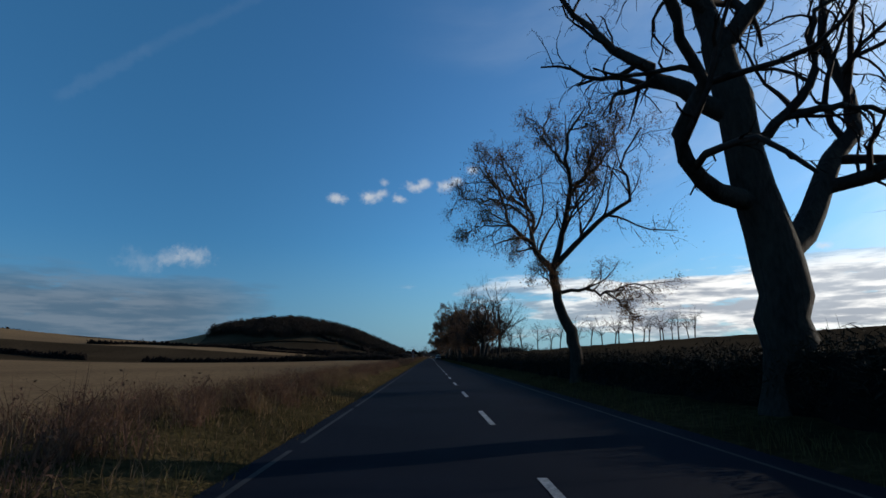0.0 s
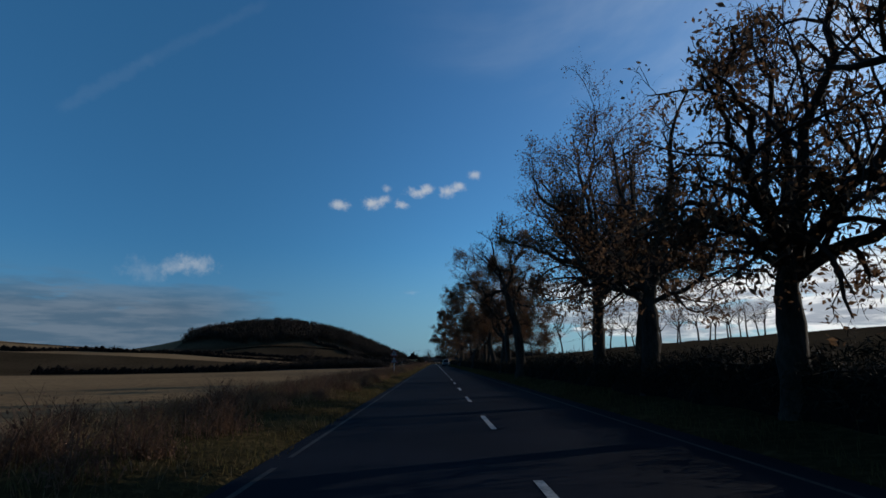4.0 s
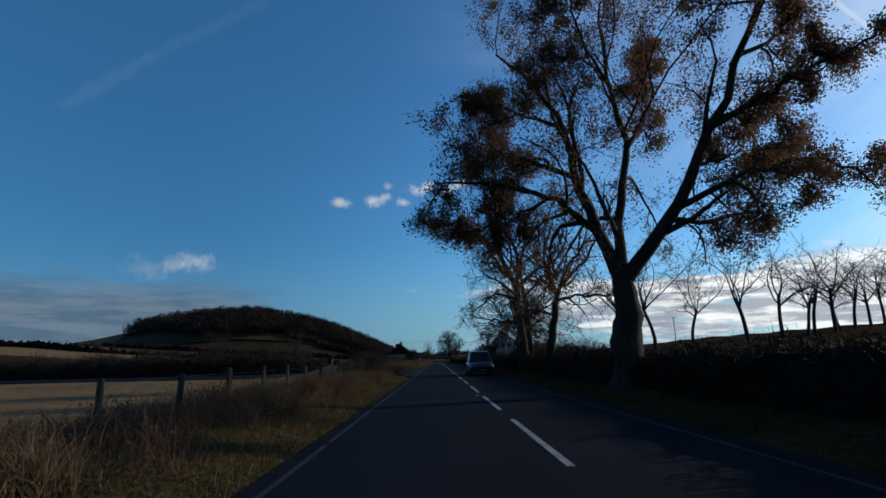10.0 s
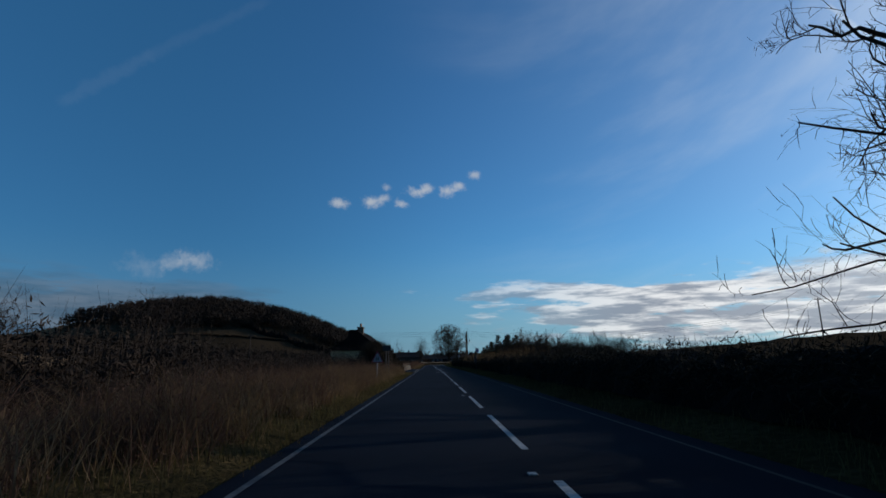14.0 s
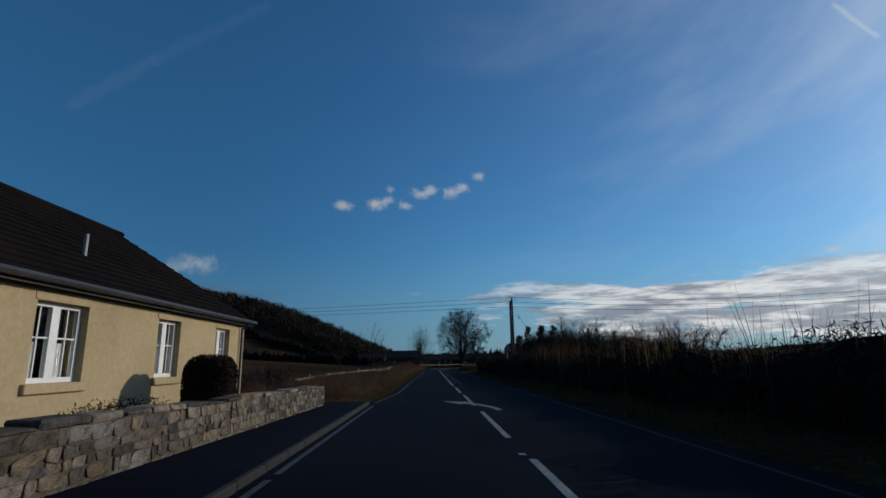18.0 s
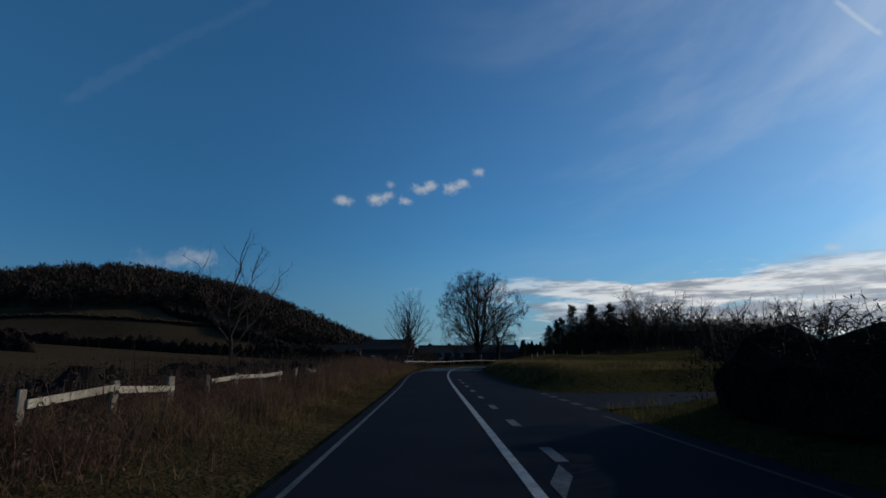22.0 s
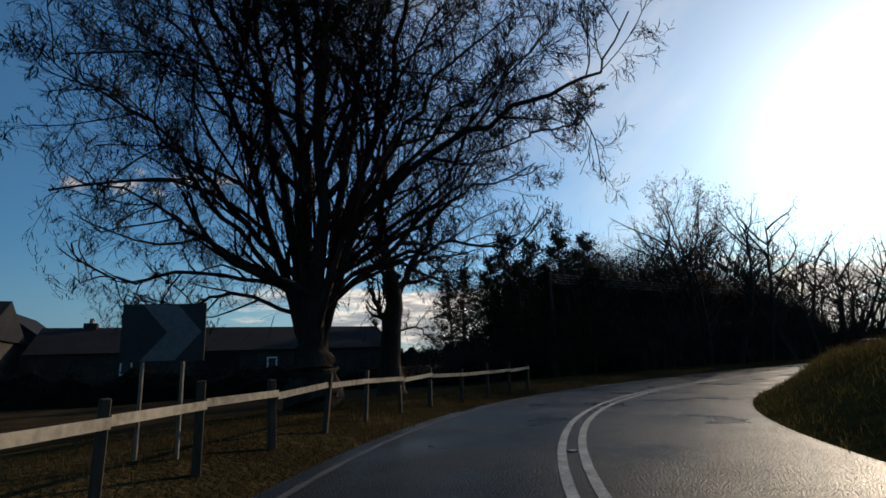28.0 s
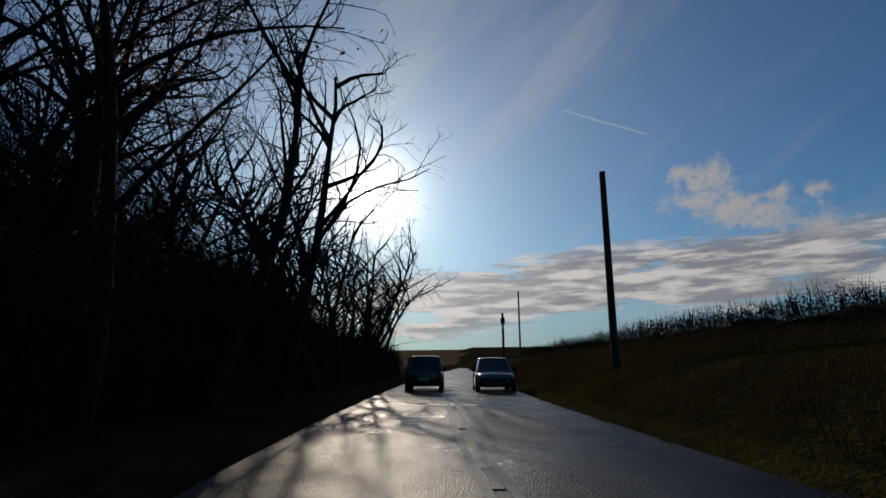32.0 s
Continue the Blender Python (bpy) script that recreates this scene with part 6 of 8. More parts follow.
part("ridge_tiles", cyl(bmesh.new(), (XR, HY0 + hip0 - 0.1, e1 + 0.02), (XR, HY1 - hip + 0.1, e1 + 0.02), 0.09, n=8), M_SLATE, house)
for yy in (287.4,):
    bm = bmesh.new()
    box(bm, XR - 1.2, yy - 0.7, EAVE + 0.8, XR + 0.1, yy + 0.7, RIDGE + 0.02)
    for v in bm.verts:
        if v.co.z > RIDGE:
            v.co.y = yy
            v.co.z = RIDGE + 0.22
    part("roof_gablet", bm, M_SLATE, house)
chim = part("chimney", boxm(XR - 0.35, 288.8, RIDGE - 0.5, XR + 0.35, 289.65, RIDGE + 0.5, bevel=0.02), M_CHIM, house, "rendered stone chimney stack")
part("chimney_cap", boxm(XR - 0.42, 288.72, RIDGE + 0.5, XR + 0.42, 289.73, RIDGE + 0.62, bevel=0.02), M_CHIM, chim)
for yy in (289.22,):
    bm = cyl(bmesh.new(), (XR, yy, RIDGE + 0.62), (XR, yy, RIDGE + 1.05), 0.15, 0.12, 12)
    cyl(bm, (XR, yy, RIDGE + 0.99), (XR, yy, RIDGE + 1.06), 0.14, 0.14, 12)
    part("chimney_pot", bm, M_POT, chim)
for yy, zz in ((288.7, 3.3), (292.4, 3.3), (286.8, 3.35), (297.3, 3.3)):
    xx = HX0 + ov - (zz - EAVE) / (RIDGE - EAVE) * (HX0 + ov - XR)
    bm = cyl(bmesh.new(), (xx, yy, zz - 0.1), (xx, yy, zz + 0.42), 0.045, 0.045, 8)
    part("vent_pipe", bm, M_GREYMETAL, house, "small pale vent pipe")
bm = bmesh.new()
cyl(bm, (HX0 + ov + 0.05, HY0 - ov, EAVE - 0.04), (HX0 + ov + 0.05, HY1 + ov, EAVE - 0.04), 0.06, n=8)
part("gutter", bm, M_DARKMETAL, house)
part("fascia", boxm(HX0 + ov - 0.07, HY0 - ov, EAVE - 0.14, HX0 + ov - 0.03, HY1 + ov, EAVE - 0.03), M_DARKMETAL, house)
for yy in (291.8, 303.35):
    bm = bmesh.new()
    cyl(bm, (HX0 + 0.07, yy, 0.0), (HX0 + 0.07, yy, EAVE - 0.25), 0.04, n=8)
    cyl(bm, (HX0 + 0.07, yy, EAVE - 0.26), (HX0 + ov + 0.05, yy, EAVE - 0.06), 0.035, n=8)
    part("downpipe", bm, M_DARKMETAL, house)
for k, (c, w, a, b, lights) in enumerate(WINS):
    win = part("window", boxm(HX0 - 0.2, c - w / 2, a, HX0 - 0.13, c - w / 2 + 0.07, b), M_WHITE, house, "white-framed casement window")
    bm = bmesh.new()
    box(bm, HX0 - 0.2, c + w / 2 - 0.07, a, HX0 - 0.13, c + w / 2, b)
    box(bm, HX0 - 0.2, c - w / 2 + 0.07, b - 0.07, HX0 - 0.13, c + w / 2 - 0.07, b)
    box(bm, HX0 - 0.2, c - w / 2 + 0.07, a, HX0 - 0.13, c + w / 2 - 0.07, a + 0.08)
    if lights == 2:
        box(bm, HX0 - 0.2, c - 0.09, a + 0.08, HX0 - 0.125, c + 0.09, b - 0.07)
    part("frame", bm, M_WHITE, win)
    spans = [(c - w / 2 + 0.07, c - 0.09), (c + 0.09, c + w / 2 - 0.07)] if lights == 2 else [(c - w / 2 + 0.07, c + w / 2 - 0.07)]
    for y0, y1 in spans:
        pane = part("pane", boxm(HX0 - 0.172, y0, a + 0.08, HX0 - 0.166, y1, b - 0.07), M_GLASS, win)
        pane.visible_shadow = False
        bm = bmesh.new()
        mid = (y0 + y1) / 2
        zc = a + 0.08 + (b - a - 0.15) * 0.56
        box(bm, HX0 - 0.165, mid - 0.011, a + 0.08, HX0 - 0.15, mid + 0.011, b - 0.07)
        box(bm, HX0 - 0.165, y0, zc - 0.011, HX0 - 0.15, y1, zc + 0.011)
        part("glazing_bar", bm, M_WHITE, win)
        me = mesh_quads("net_curtain", [(HX0 - 0.3 - 0.02 * (j % 2), y0 + (y1 - y0) * j / 12, z) for j in range(13) for z in (a + 0.05, a + 0.62)], [(2 * j, 2 * j + 2, 2 * j + 3, 2 * j + 1) for j in range(12)], M_CURTAIN)
        part("net_curtain", me, None, win)
    part("window_sill", boxm(HX0 - 0.1, c - w / 2 - 0.1, a - 0.15, HX0 + 0.07, c + w / 2 + 0.1, a, bevel=0.012), M_HARL, win)
    part("window_head", boxm(HX0, c - w / 2 - 0.05, b + 0.004, HX0 + 0.012, c + w / 2 + 0.05, b + 0.13), M_HARL, win)

# ---- garden wall ----
W0, W1 = Vector((-3.55, 281.2, 0)), Vector((-2.95, 302.3, 0))


def wall_run(a, b, h0, h1, label):
    u = (b - a).normalized()
    m = Matrix.Translation(a) @ Matrix.Rotation(-math.atan2(u.x, u.y), 4, "Z")
    ob = thing("garden_wall", m, label, "wall")
    L = (b - a).length
    bm = bmesh.new()
    box(bm, -0.3, 0, -0.3, 0, L, 1)
    for v in bm.verts:
        if v.co.z > 0:
            v.co.z = h0 + (h1 - h0) * v.co.y / L
    part("core", bm, M_MORTAR, ob)
    return ob, L


def rubble(ob, L, h0, h1, seed):
    """Face stones in uneven courses, alike ones sharing a mesh."""
    rng = np.random.default_rng(seed)
    shapes = []
    for k in range(14):
        bm = bmesh.new()
        sk = rng.uniform(-1, 1, 3)
        bmesh.ops.create_cube(bm, size=1)
        bmesh.ops.bevel(bm, geom=bm.edges[:], offset=0.11, segments=1, affect="EDGES")
        for v in bm.verts:
            v.co += Vector(rng.normal(0, 0.05, 3))
        for v in bm.verts:
            v.co.y += 0.16 * sk[0] * v.co.z
            v.co.z *= 1 + 0.32 * sk[1] * v.co.y
            v.co.y *= 1 + 0.2 * sk[2] * v.co.z
        me = bpy.data.meshes.new("stone")
        bm.to_mesh(me)
        bm.free()
        me.materials.append(M_STONE_VARIED)
        shapes.append(me)
    z = 0.0
    top = max(h0, h1)
    while z < top - 0.08:
        ch = rng.uniform(0.06, 0.17)
        y = -rng.uniform(0, 0.2)
        while y < L - 0.05:
            w = rng.uniform(0.09, 0.22) if rng.uniform() < 0.55 else rng.uniform(0.22, 0.46)
            lim = h0 + (h1 - h0) * y / L
            hh = min(ch, lim - z)
            if hh > 0.06 and y > 0:
                o = new("stone", shapes[rng.integers(0, 14)])
                o.parent = ob
                o.location = (0.0, y + w / 2, z + hh / 2)
                o.scale = (0.02 + rng.uniform(0, 0.03), min(w, L - y) * rng.uniform(0.86, 0.97), hh * rng.uniform(0.84, 1.0))
                o.rotation_euler = (rng.normal(0, 0.09), 0, rng.normal(0, 0.05))
            y += w
        z += ch
    cuts = [0.0]
    while cuts[-1] < L - 0.6:
        cuts.append(cuts[-1] + rng.uniform(0.28, 0.7))
    cuts[-1] = L
    for y0, y1 in zip(cuts, cuts[1:]):
        y0, y1 = y0 + 0.012, y1 - 0.012
        z0 = h0 + (h1 - h0) * (y0 + y1) / 2 / L
        bm = boxm(-0.33, y0, z0 - 0.005, 0.02 + rng.uniform(-0.015, 0.015), y1, z0 + rng.uniform(0.03, 0.085), bevel=0.02)
        for v in bm.verts:
            v.co += Vector((rng.normal(0, 0.008), rng.normal(0, 0.008), rng.normal(0, 0.006) if v.co.z > z0 else 0))
        part("coping", bm, M_STONE_VARIED, ob)


def varied(name, base, spread):
    """A copy of a two-tone material whose tone also shifts from piece to piece."""
    m = base.copy()
    m.name = name
    nt = m.node_tree
    b = nt.nodes["Principled BSDF"]
    src = b.inputs["Base Color"].links[0].from_socket
    info = nt.nodes.new("ShaderNodeObjectInfo")
    hsv = nt.nodes.new("ShaderNodeHueSaturation")
    mr = nt.nodes.new("ShaderNodeMapRange")
    mr.inputs[3].default_value, mr.inputs[4].default_value = 1 - spread, 1 + spread
    nt.links.new(info.outputs["Random"], mr.inputs[0])
    nt.links.new(mr.outputs[0], hsv.inputs["Value"])
    tint = nt.nodes.new("ShaderNodeMath")
    tint.operation = "PINGPONG"
    tint.inputs[1].default_value = 0.13
    nt.links.new(info.outputs["Random"], tint.inputs[0])
    sat = nt.nodes.new("ShaderNodeMapRange")
    sat.inputs[2].default_value, sat.inputs[3].default_value, sat.inputs[4].default_value = 0.13, 0.45, 1.15
    nt.links.new(tint.outputs[0], sat.inputs[0])
    nt.links.new(sat.outputs[0], hsv.inputs["Saturation"])
    nt.links.new(src, hsv.inputs["Color"])
    nt.links.new(hsv.outputs[0], b.inputs["Base Color"])
    return m


M_STONE_VARIED = varied("rubble_stone_varied", M_STONE, 0.6)
G0, G1 = W0.lerp(W1, 0.2), W0.lerp(W1, 0.245)
wa, La = wall_run(W0, G0, 0.72, 0.72, "low grey rubble garden wall with flat coping")
rubble(wa, La, 0.72, 0.72, 1)
wb, Lb = wall_run(G1, W1, 0.7, 0.55, "low rubble stone garden wall with flat coping")
rubble(wb, Lb, 0.7, 0.55, 2)
gate = thing("garden_gate", Matrix.Translation((G0 + G1) / 2), "small dark closed garden gate between wall ends", "gate")
for k in range(6):
    part("slat", boxm(-0.02, -0.4 + k * 0.14, 0.06, 0.0, -0.29 + k * 0.14, 0.62, bevel=0.004), M_DARKMETAL, gate)
for zz in (0.15, 0.5):
    part("rail", boxm(-0.05, -0.42, zz, -0.022, 0.44, zz + 0.07), M_DARKMETAL, gate)


def clipped_bush(x, y, w, h, seed):
    """A dense rounded block of small dark leaves."""
    rng = np.random.default_rng(seed)
    ob = thing("clipped_bush", Matrix.Translation((x, y, gz(x, y))), "dark clipped evergreen bush in the cottage garden", "bush")

    def skin(u, v, k):
        e = 0.62
        c = np.sign(np.cos(v)) * np.abs(np.cos(v)) ** e
        return np.stack([w / 2 * k * np.sign(np.cos(u)) * np.abs(np.cos(u)) ** e * c, w / 2 * k * np.sign(np.sin(u)) * np.abs(np.sin(u)) ** e * c, h / 2 * (1 + k * np.sign(np.sin(v)) * np.abs(np.sin(v)) ** e)], -1)

    nu, nv = 20, 12
    U, V = np.meshgrid(np.linspace(0, 2 * math.pi, nu, endpoint=False), np.linspace(-1.5, 1.5, nv))
    k = 0.95 + 0.035 * np.sin(3 * U + seed) * np.cos(2 * V)
    vs = skin(U, V, 1.0) * k[..., None]
    i = np.arange(nu * nv).reshape(nv, nu)
    r = np.roll(i, -1, 1)
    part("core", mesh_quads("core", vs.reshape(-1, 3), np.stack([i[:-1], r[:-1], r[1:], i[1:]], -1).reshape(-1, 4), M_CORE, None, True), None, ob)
    n = 14000
    pos = skin(rng.uniform(0, 2 * math.pi, n), np.arcsin(rng.uniform(-1, 1, n)), 1.0) * rng.uniform(0.93, 1.03, n)[:, None]
    e = rng.normal(0, 1, (n, 3))
    e /= np.linalg.norm(e, axis=1)[:, None]
    g = np.cross(e, rng.normal(0, 1, (n, 3)))
    g /= np.linalg.norm(g, axis=1)[:, None]
    q = (0.024 * rng.uniform(0.6, 1.3, n))[:, None]
    leaf = np.stack([pos - e * q, pos - g * q * 0.5, pos + e * q, pos + g * q * 0.5], 1).reshape(-1, 3)
    tagged(part("foliage", mesh_quads("foliage", leaf, np.arange(n * 4).reshape(n, 4), M_HEDGE), None, ob), kind="stuff")


clipped_bush(-4.5, 287.3, 1.15, 1.25, 7)
clipped_bush(-4.5, 298.5, 0.95, 1.2, 8)
for x, yy, sd in ((-4.3, 291.2, 3), (-4.2, 295.0, 4)):
    thicket("low_shrub", "low brown shrub behind the garden wall", [(x, yy - 0.6, 0.9), (x, yy, 1.05), (x, yy + 0.6, 0.9)], 1.2, 0.55, 1800, 0.035, M_SCRUB, 200 + sd, "bush", 0.8)

# ---- fences ----


def tube(pts, r, n=5):
    """One continuous round skin along a line of points."""
    p = np.array([tuple(q) for q in pts])
    t = np.gradient(p, axis=0)
    t /= np.linalg.norm(t, axis=1)[:, None]
    e = np.cross(t, (0.31, 0.2, 0.93))
    e /= np.linalg.norm(e, axis=1)[:, None]
    g = np.cross(t, e)
    a = np.arange(n) * 2 * math.pi / n
    v = p[:, None] + r * (e[:, None] * np.cos(a)[None, :, None] + g[:, None] * np.sin(a)[None, :, None])
    i = np.arange(len(p) * n).reshape(-1, n)
    k = np.roll(i, -1, 1)
    return v.reshape(-1, 3), np.stack([i[:-1], k[:-1], k[1:], i[1:]], -1).reshape(-1, 4)


M_TIMBER = mottled("weathered_timber", (0.12, 0.095, 0.07), (0.3, 0.25, 0.19), 1.5, 14, 0.9, 0.2, 0.5, 30, 0.01, stretch=(1, 1, 0.3))
M_DARKWOOD = mottled("dark_stake_wood", (0.03, 0.022, 0.016), (0.08, 0.06, 0.042), 1.5, 14, 0.9, 0.2, 0.5, 30, 0.01, stretch=(1, 1, 0.3))
M_CREAM = mottled("pale_rail_paint", (0.13, 0.11, 0.085), (0.32, 0.28, 0.22), 1.2, 12, 0.85, 0.2, 0.4, 30, 0.008)


def rail_fence(path, label, step=1.9, rails=(0.66,), post_h=0.85, seed=1, skip=(), post_mat=None, rail_mat=None, name="rail_fence", stout=1.0):
    """Posts along a path with flat rails nailed between them."""
    rng = np.random.default_rng(seed)
    p = np.array(path, float)
    arc = np.concatenate([[0], np.cumsum(np.linalg.norm(np.diff(p, axis=0), axis=1))])
    n = int(arc[-1] / step)
    q = [(float(np.interp(s, arc, p[:, 0])), float(np.interp(s, arc, p[:, 1]))) for s in np.linspace(0, arc[-1], n + 1)]
    z = height(np.array([a for a, _ in q]), np.array([b for _, b in q]))
    ob = thing(name, Matrix.Translation((q[0][0], q[0][1], z[0])), label, "fence")
    o = Vector((q[0][0], q[0][1], z[0]))
    for k, (x, y) in enumerate(q):
        b = Vector((x, y, z[k])) - o
        w = rng.uniform(0.036, 0.06) * stout
        bm = boxm(-w, -w, -0.3, w, w, post_h * rng.uniform(0.95, 1.1), bevel=0.008)
        bmesh.ops.transform(bm, verts=bm.verts, matrix=Matrix.Translation(b) @ Matrix.Rotation(rng.normal(0, 0.03), 4, "X") @ Matrix.Rotation(rng.normal(0, 0.03), 4, "Y") @ Matrix.Rotation(rng.uniform(0, 1), 4, "Z"))
        part("post", bm, post_mat or M_TIMBER, ob)
        if k < n and k not in skip:
            c = Vector((q[k + 1][0], q[k + 1][1], z[k + 1])) - o
            for h in rails:
                u = c - b
                j0, j1 = rng.normal(0, 0.02), rng.normal(0, 0.02)
                side = Vector((u.y, -u.x, 0)).normalized() * 0.062
                bm = bmesh.new()
                pts = [(b, h + j0), (c, h + j1)]
                vs = []
                for pt, hh in pts:
                    for dz in (-0.055 * stout, 0.055 * stout):
                        for ds in (0, 0.022):
                            vs.append(bm.verts.new(pt + side * (1 + ds / 0.062) + Vector((0, 0, hh + dz))))
                for f in ((0, 1, 3, 2), (4, 6, 7, 5), (0, 4, 5, 1), (2, 3, 7, 6), (0, 2, 6, 4), (1, 5, 7, 3)):
                    bm.faces.new([vs[i] for i in f])
                part("rail", bm, rail_mat or M_CREAM, ob)
    return ob


rail_fence([(-8.9, 316.6), (-8.0, 319.5), (-6.9, 323), (-5.5, 326.5), (-4.7, 333), (-4.6, 340), (-5.2, 348), (-5.7, 356), (-5.7, 364), (-5.7, 376), (-5.4, 386), (-4.4, 396)], "low timber fence with one pale rail in rough grass", 2.1, (0.52,), 0.66, 3, skip=(14, 17, 21, 22, 24, 25, 27, 28, 29))
rail_fence([(-3.4, 396.0), (-2.4, 400.5), (-1.45, 404.5), (-0.75, 407.3), (0.1, 410.1), (1.1, 413.2), (2.4, 416.7), (4.2, 420.1), (6.6, 423.0), (9.0, 425.3), (12.1, 427.3), (14.5, 428.9)], "weathered post and rail fence round the bend", 1.55, (0.72,), 0.9, 4, stout=0.8, post_mat=M_DARKWOOD)
# gate post and strainer on the field corner
rail_fence([(-9.5, 314.2), (-9.1, 316.3)], "stout dark gate post with a short rail", 2.4, (0.62,), 0.95, 5, name="gate_fence")
# field fence posts in the tall grass
rail_fence([(-5.2, 41.8), (-5.2, 45.3)], "three dark wooden posts of a wire fence in tall grass", 1.7, (), 0.62 - gz(-5.2, 43.5), 11, name="wire_fence", post_mat=M_DARKWOOD)
field = rail_fence([(-5.2, 158), (-5.4, 170), (-5.4, 182), (-5.2, 195)], "dark wooden posts of a wire fence in tall grass", 2.6, (), 0.86, 6, name="wire_fence", post_mat=M_DARKWOOD)
for hh in (0.4, 0.6, 0.78):
    tv, tf = tube([Vector((x, y, gz(x, y) + hh)) - field.location for x, y in [(-5.2 - 0.2 * math.sin((y - 158) / 37 * 3.14), y) for y in np.linspace(158, 195, 15)]], 0.003, 4)
    part("wire", mesh_quads("wire", tv, tf, M_DARKMETAL), None, field)
bank = rail_fence([tuple(at(S_BEND + 18 + k * 7, 9.6)[:2]) for k in range(11)], "dark fence posts along the top of the bank", 2.9, (), 0.62, 7, name="wire_fence", post_mat=M_TIMBER)

# ---- signs ----
M_SIGNBACK = mottled("sign_back", (0.09, 0.09, 0.095), (0.15, 0.15, 0.155), 3, 20, 0.55, 0.4, 0)
# sign white and blue are toned down to paint in their backlit look
M_SIGNWHITE = mottled("shaded_sign_white", (0.17, 0.165, 0.175), (0.25, 0.245, 0.255), 2, 15, 0.5, 0.4, 0)
# chevron white darkened, with the shade of its sunless side in the colour
M_CHEVRON = mottled("shaded_white_sheeting", (0.07, 0.07, 0.07), (0.13, 0.13, 0.13), 2, 15, 0.5, 0.4, 0)
M_SIGNBLUE = mottled("sign_blue", (0.02, 0.035, 0.13), (0.03, 0.05, 0.19), 2, 15, 0.5, 0.4, 0)
M_SIGNRED = mottled("sign_red", (0.14, 0.015, 0.018), (0.22, 0.025, 0.028), 2, 15, 0.5, 0.4, 0)
M_SIGNBLACK = mottled("sign_black", (0.008, 0.008, 0.009), (0.02, 0.02, 0.02), 2, 15, 0.5, 0.4, 0)


def plate(points, y0, y1):
    """A flat plate in the xz plane from an outline, between y0 and y1."""
    bm = bmesh.new()
    a = [bm.verts.new((x, y0, z)) for x, z in points]
    b = [bm.verts.new((x, y1, z)) for x, z in points]
    bm.faces.new(a)
    bm.faces.new(b[::-1])
    n = len(points)
    for k in range(n):
        bm.faces.new((a[k], b[k], b[(k + 1) % n], a[(k + 1) % n]))
    bmesh.ops.recalc_face_normals(bm, faces=bm.faces[:])
    return bm


def posts(ob, xs, top, mat=None, r=0.038, y=0.05):
    for x in xs:
        part("post", cyl(bmesh.new(), (x, y, -0.4), (x, y, top), r, n=10), mat or M_GREYMETAL, ob)


def outline(points, k, cx, cz):
    return [(cx + (x - cx) * k, cz + (z - cz) * k) for x, z in points]


def warning_face(ob, top, size, strokes):
    """A red-bordered triangle; strokes are black outlines in units of its height, from its foot."""
    h = size * 0.87
    tri = [(-size / 2, top - h), (size / 2, top - h), (size * 0.03, top), (-size * 0.03, top)]
    back = part("backing", plate(tri, 0.0, 0.012), M_SIGNBACK, ob)
    if strokes:
        part("red_border", plate(tri, -0.006, -0.002), M_SIGNRED, ob)
        part("face", plate(outline(tri, 0.74, 0, top - h * 0.64), -0.011, -0.0065), M_SIGNWHITE, ob)
        for st in strokes:
            part("symbol", plate([(x * h, top - h + z * h) for x, z in st], -0.015, -0.0115), M_SIGNBLACK, ob)
    return back


def triangle_sign(m, label, faces):
    """A post with one or more triangles: rows of (top, size, strokes)."""
    ob = thing("warning_sign", m, label, "sign")
    for top, size, strokes in faces:
        warning_face(ob, top, size, strokes)
    posts(ob, (0,), faces[0][0] - 0.1)
    return ob


SIDE_ROAD = [[(-0.05, 0.16), (0.05, 0.16), (0.05, 0.62), (-0.05, 0.62)], [(-0.2, 0.34), (-0.05, 0.34), (-0.05, 0.43), (-0.2, 0.43)]]
NARROWS = [[(-0.15, 0.16), (-0.1, 0.16), (-0.05, 0.5), (-0.1, 0.5)], [(0.1, 0.16), (0.15, 0.16), (0.1, 0.5), (0.05, 0.5)]]
DOUBLE_BEND = [[(-0.14, 0.16), (-0.07, 0.16), (-0.07, 0.46), (-0.14, 0.46)], [(-0.14, 0.46), (-0.07, 0.46), (0.13, 0.2), (0.06, 0.2)], [(0.06, 0.2), (0.13, 0.2), (0.13, 0.52), (0.06, 0.52)]]
triangle_sign(plant(-3.55, 112.2, 6), "two red-bordered triangular warning signs on one post", [(2.2, 0.7, SIDE_ROAD), (1.55, 0.66, NARROWS)])
triangle_sign(plant(5.4, 326.8, 4), "dark back of a triangular warning sign on a post", [(2.35, 0.6, None)])
triangle_sign(plant(-3.0, 255.0, 3), "low red-bordered triangular double-bend warning sign", [(1.62, 0.75, DOUBLE_BEND)])
back_sign = thing("roadside_sign", plant(-3.0, 261.5, 2), "small dark plate sign on a leaning post", "sign")
part("backing", plate([(-0.3, 1.8), (0.28, 1.8), (0.28, 2.2), (-0.3, 2.2)], 0.0, 0.014), M_SIGNBLACK, back_sign)
posts(back_sign, (-0.05, 0.12), 2.1, M_DARKMETAL, 0.03)
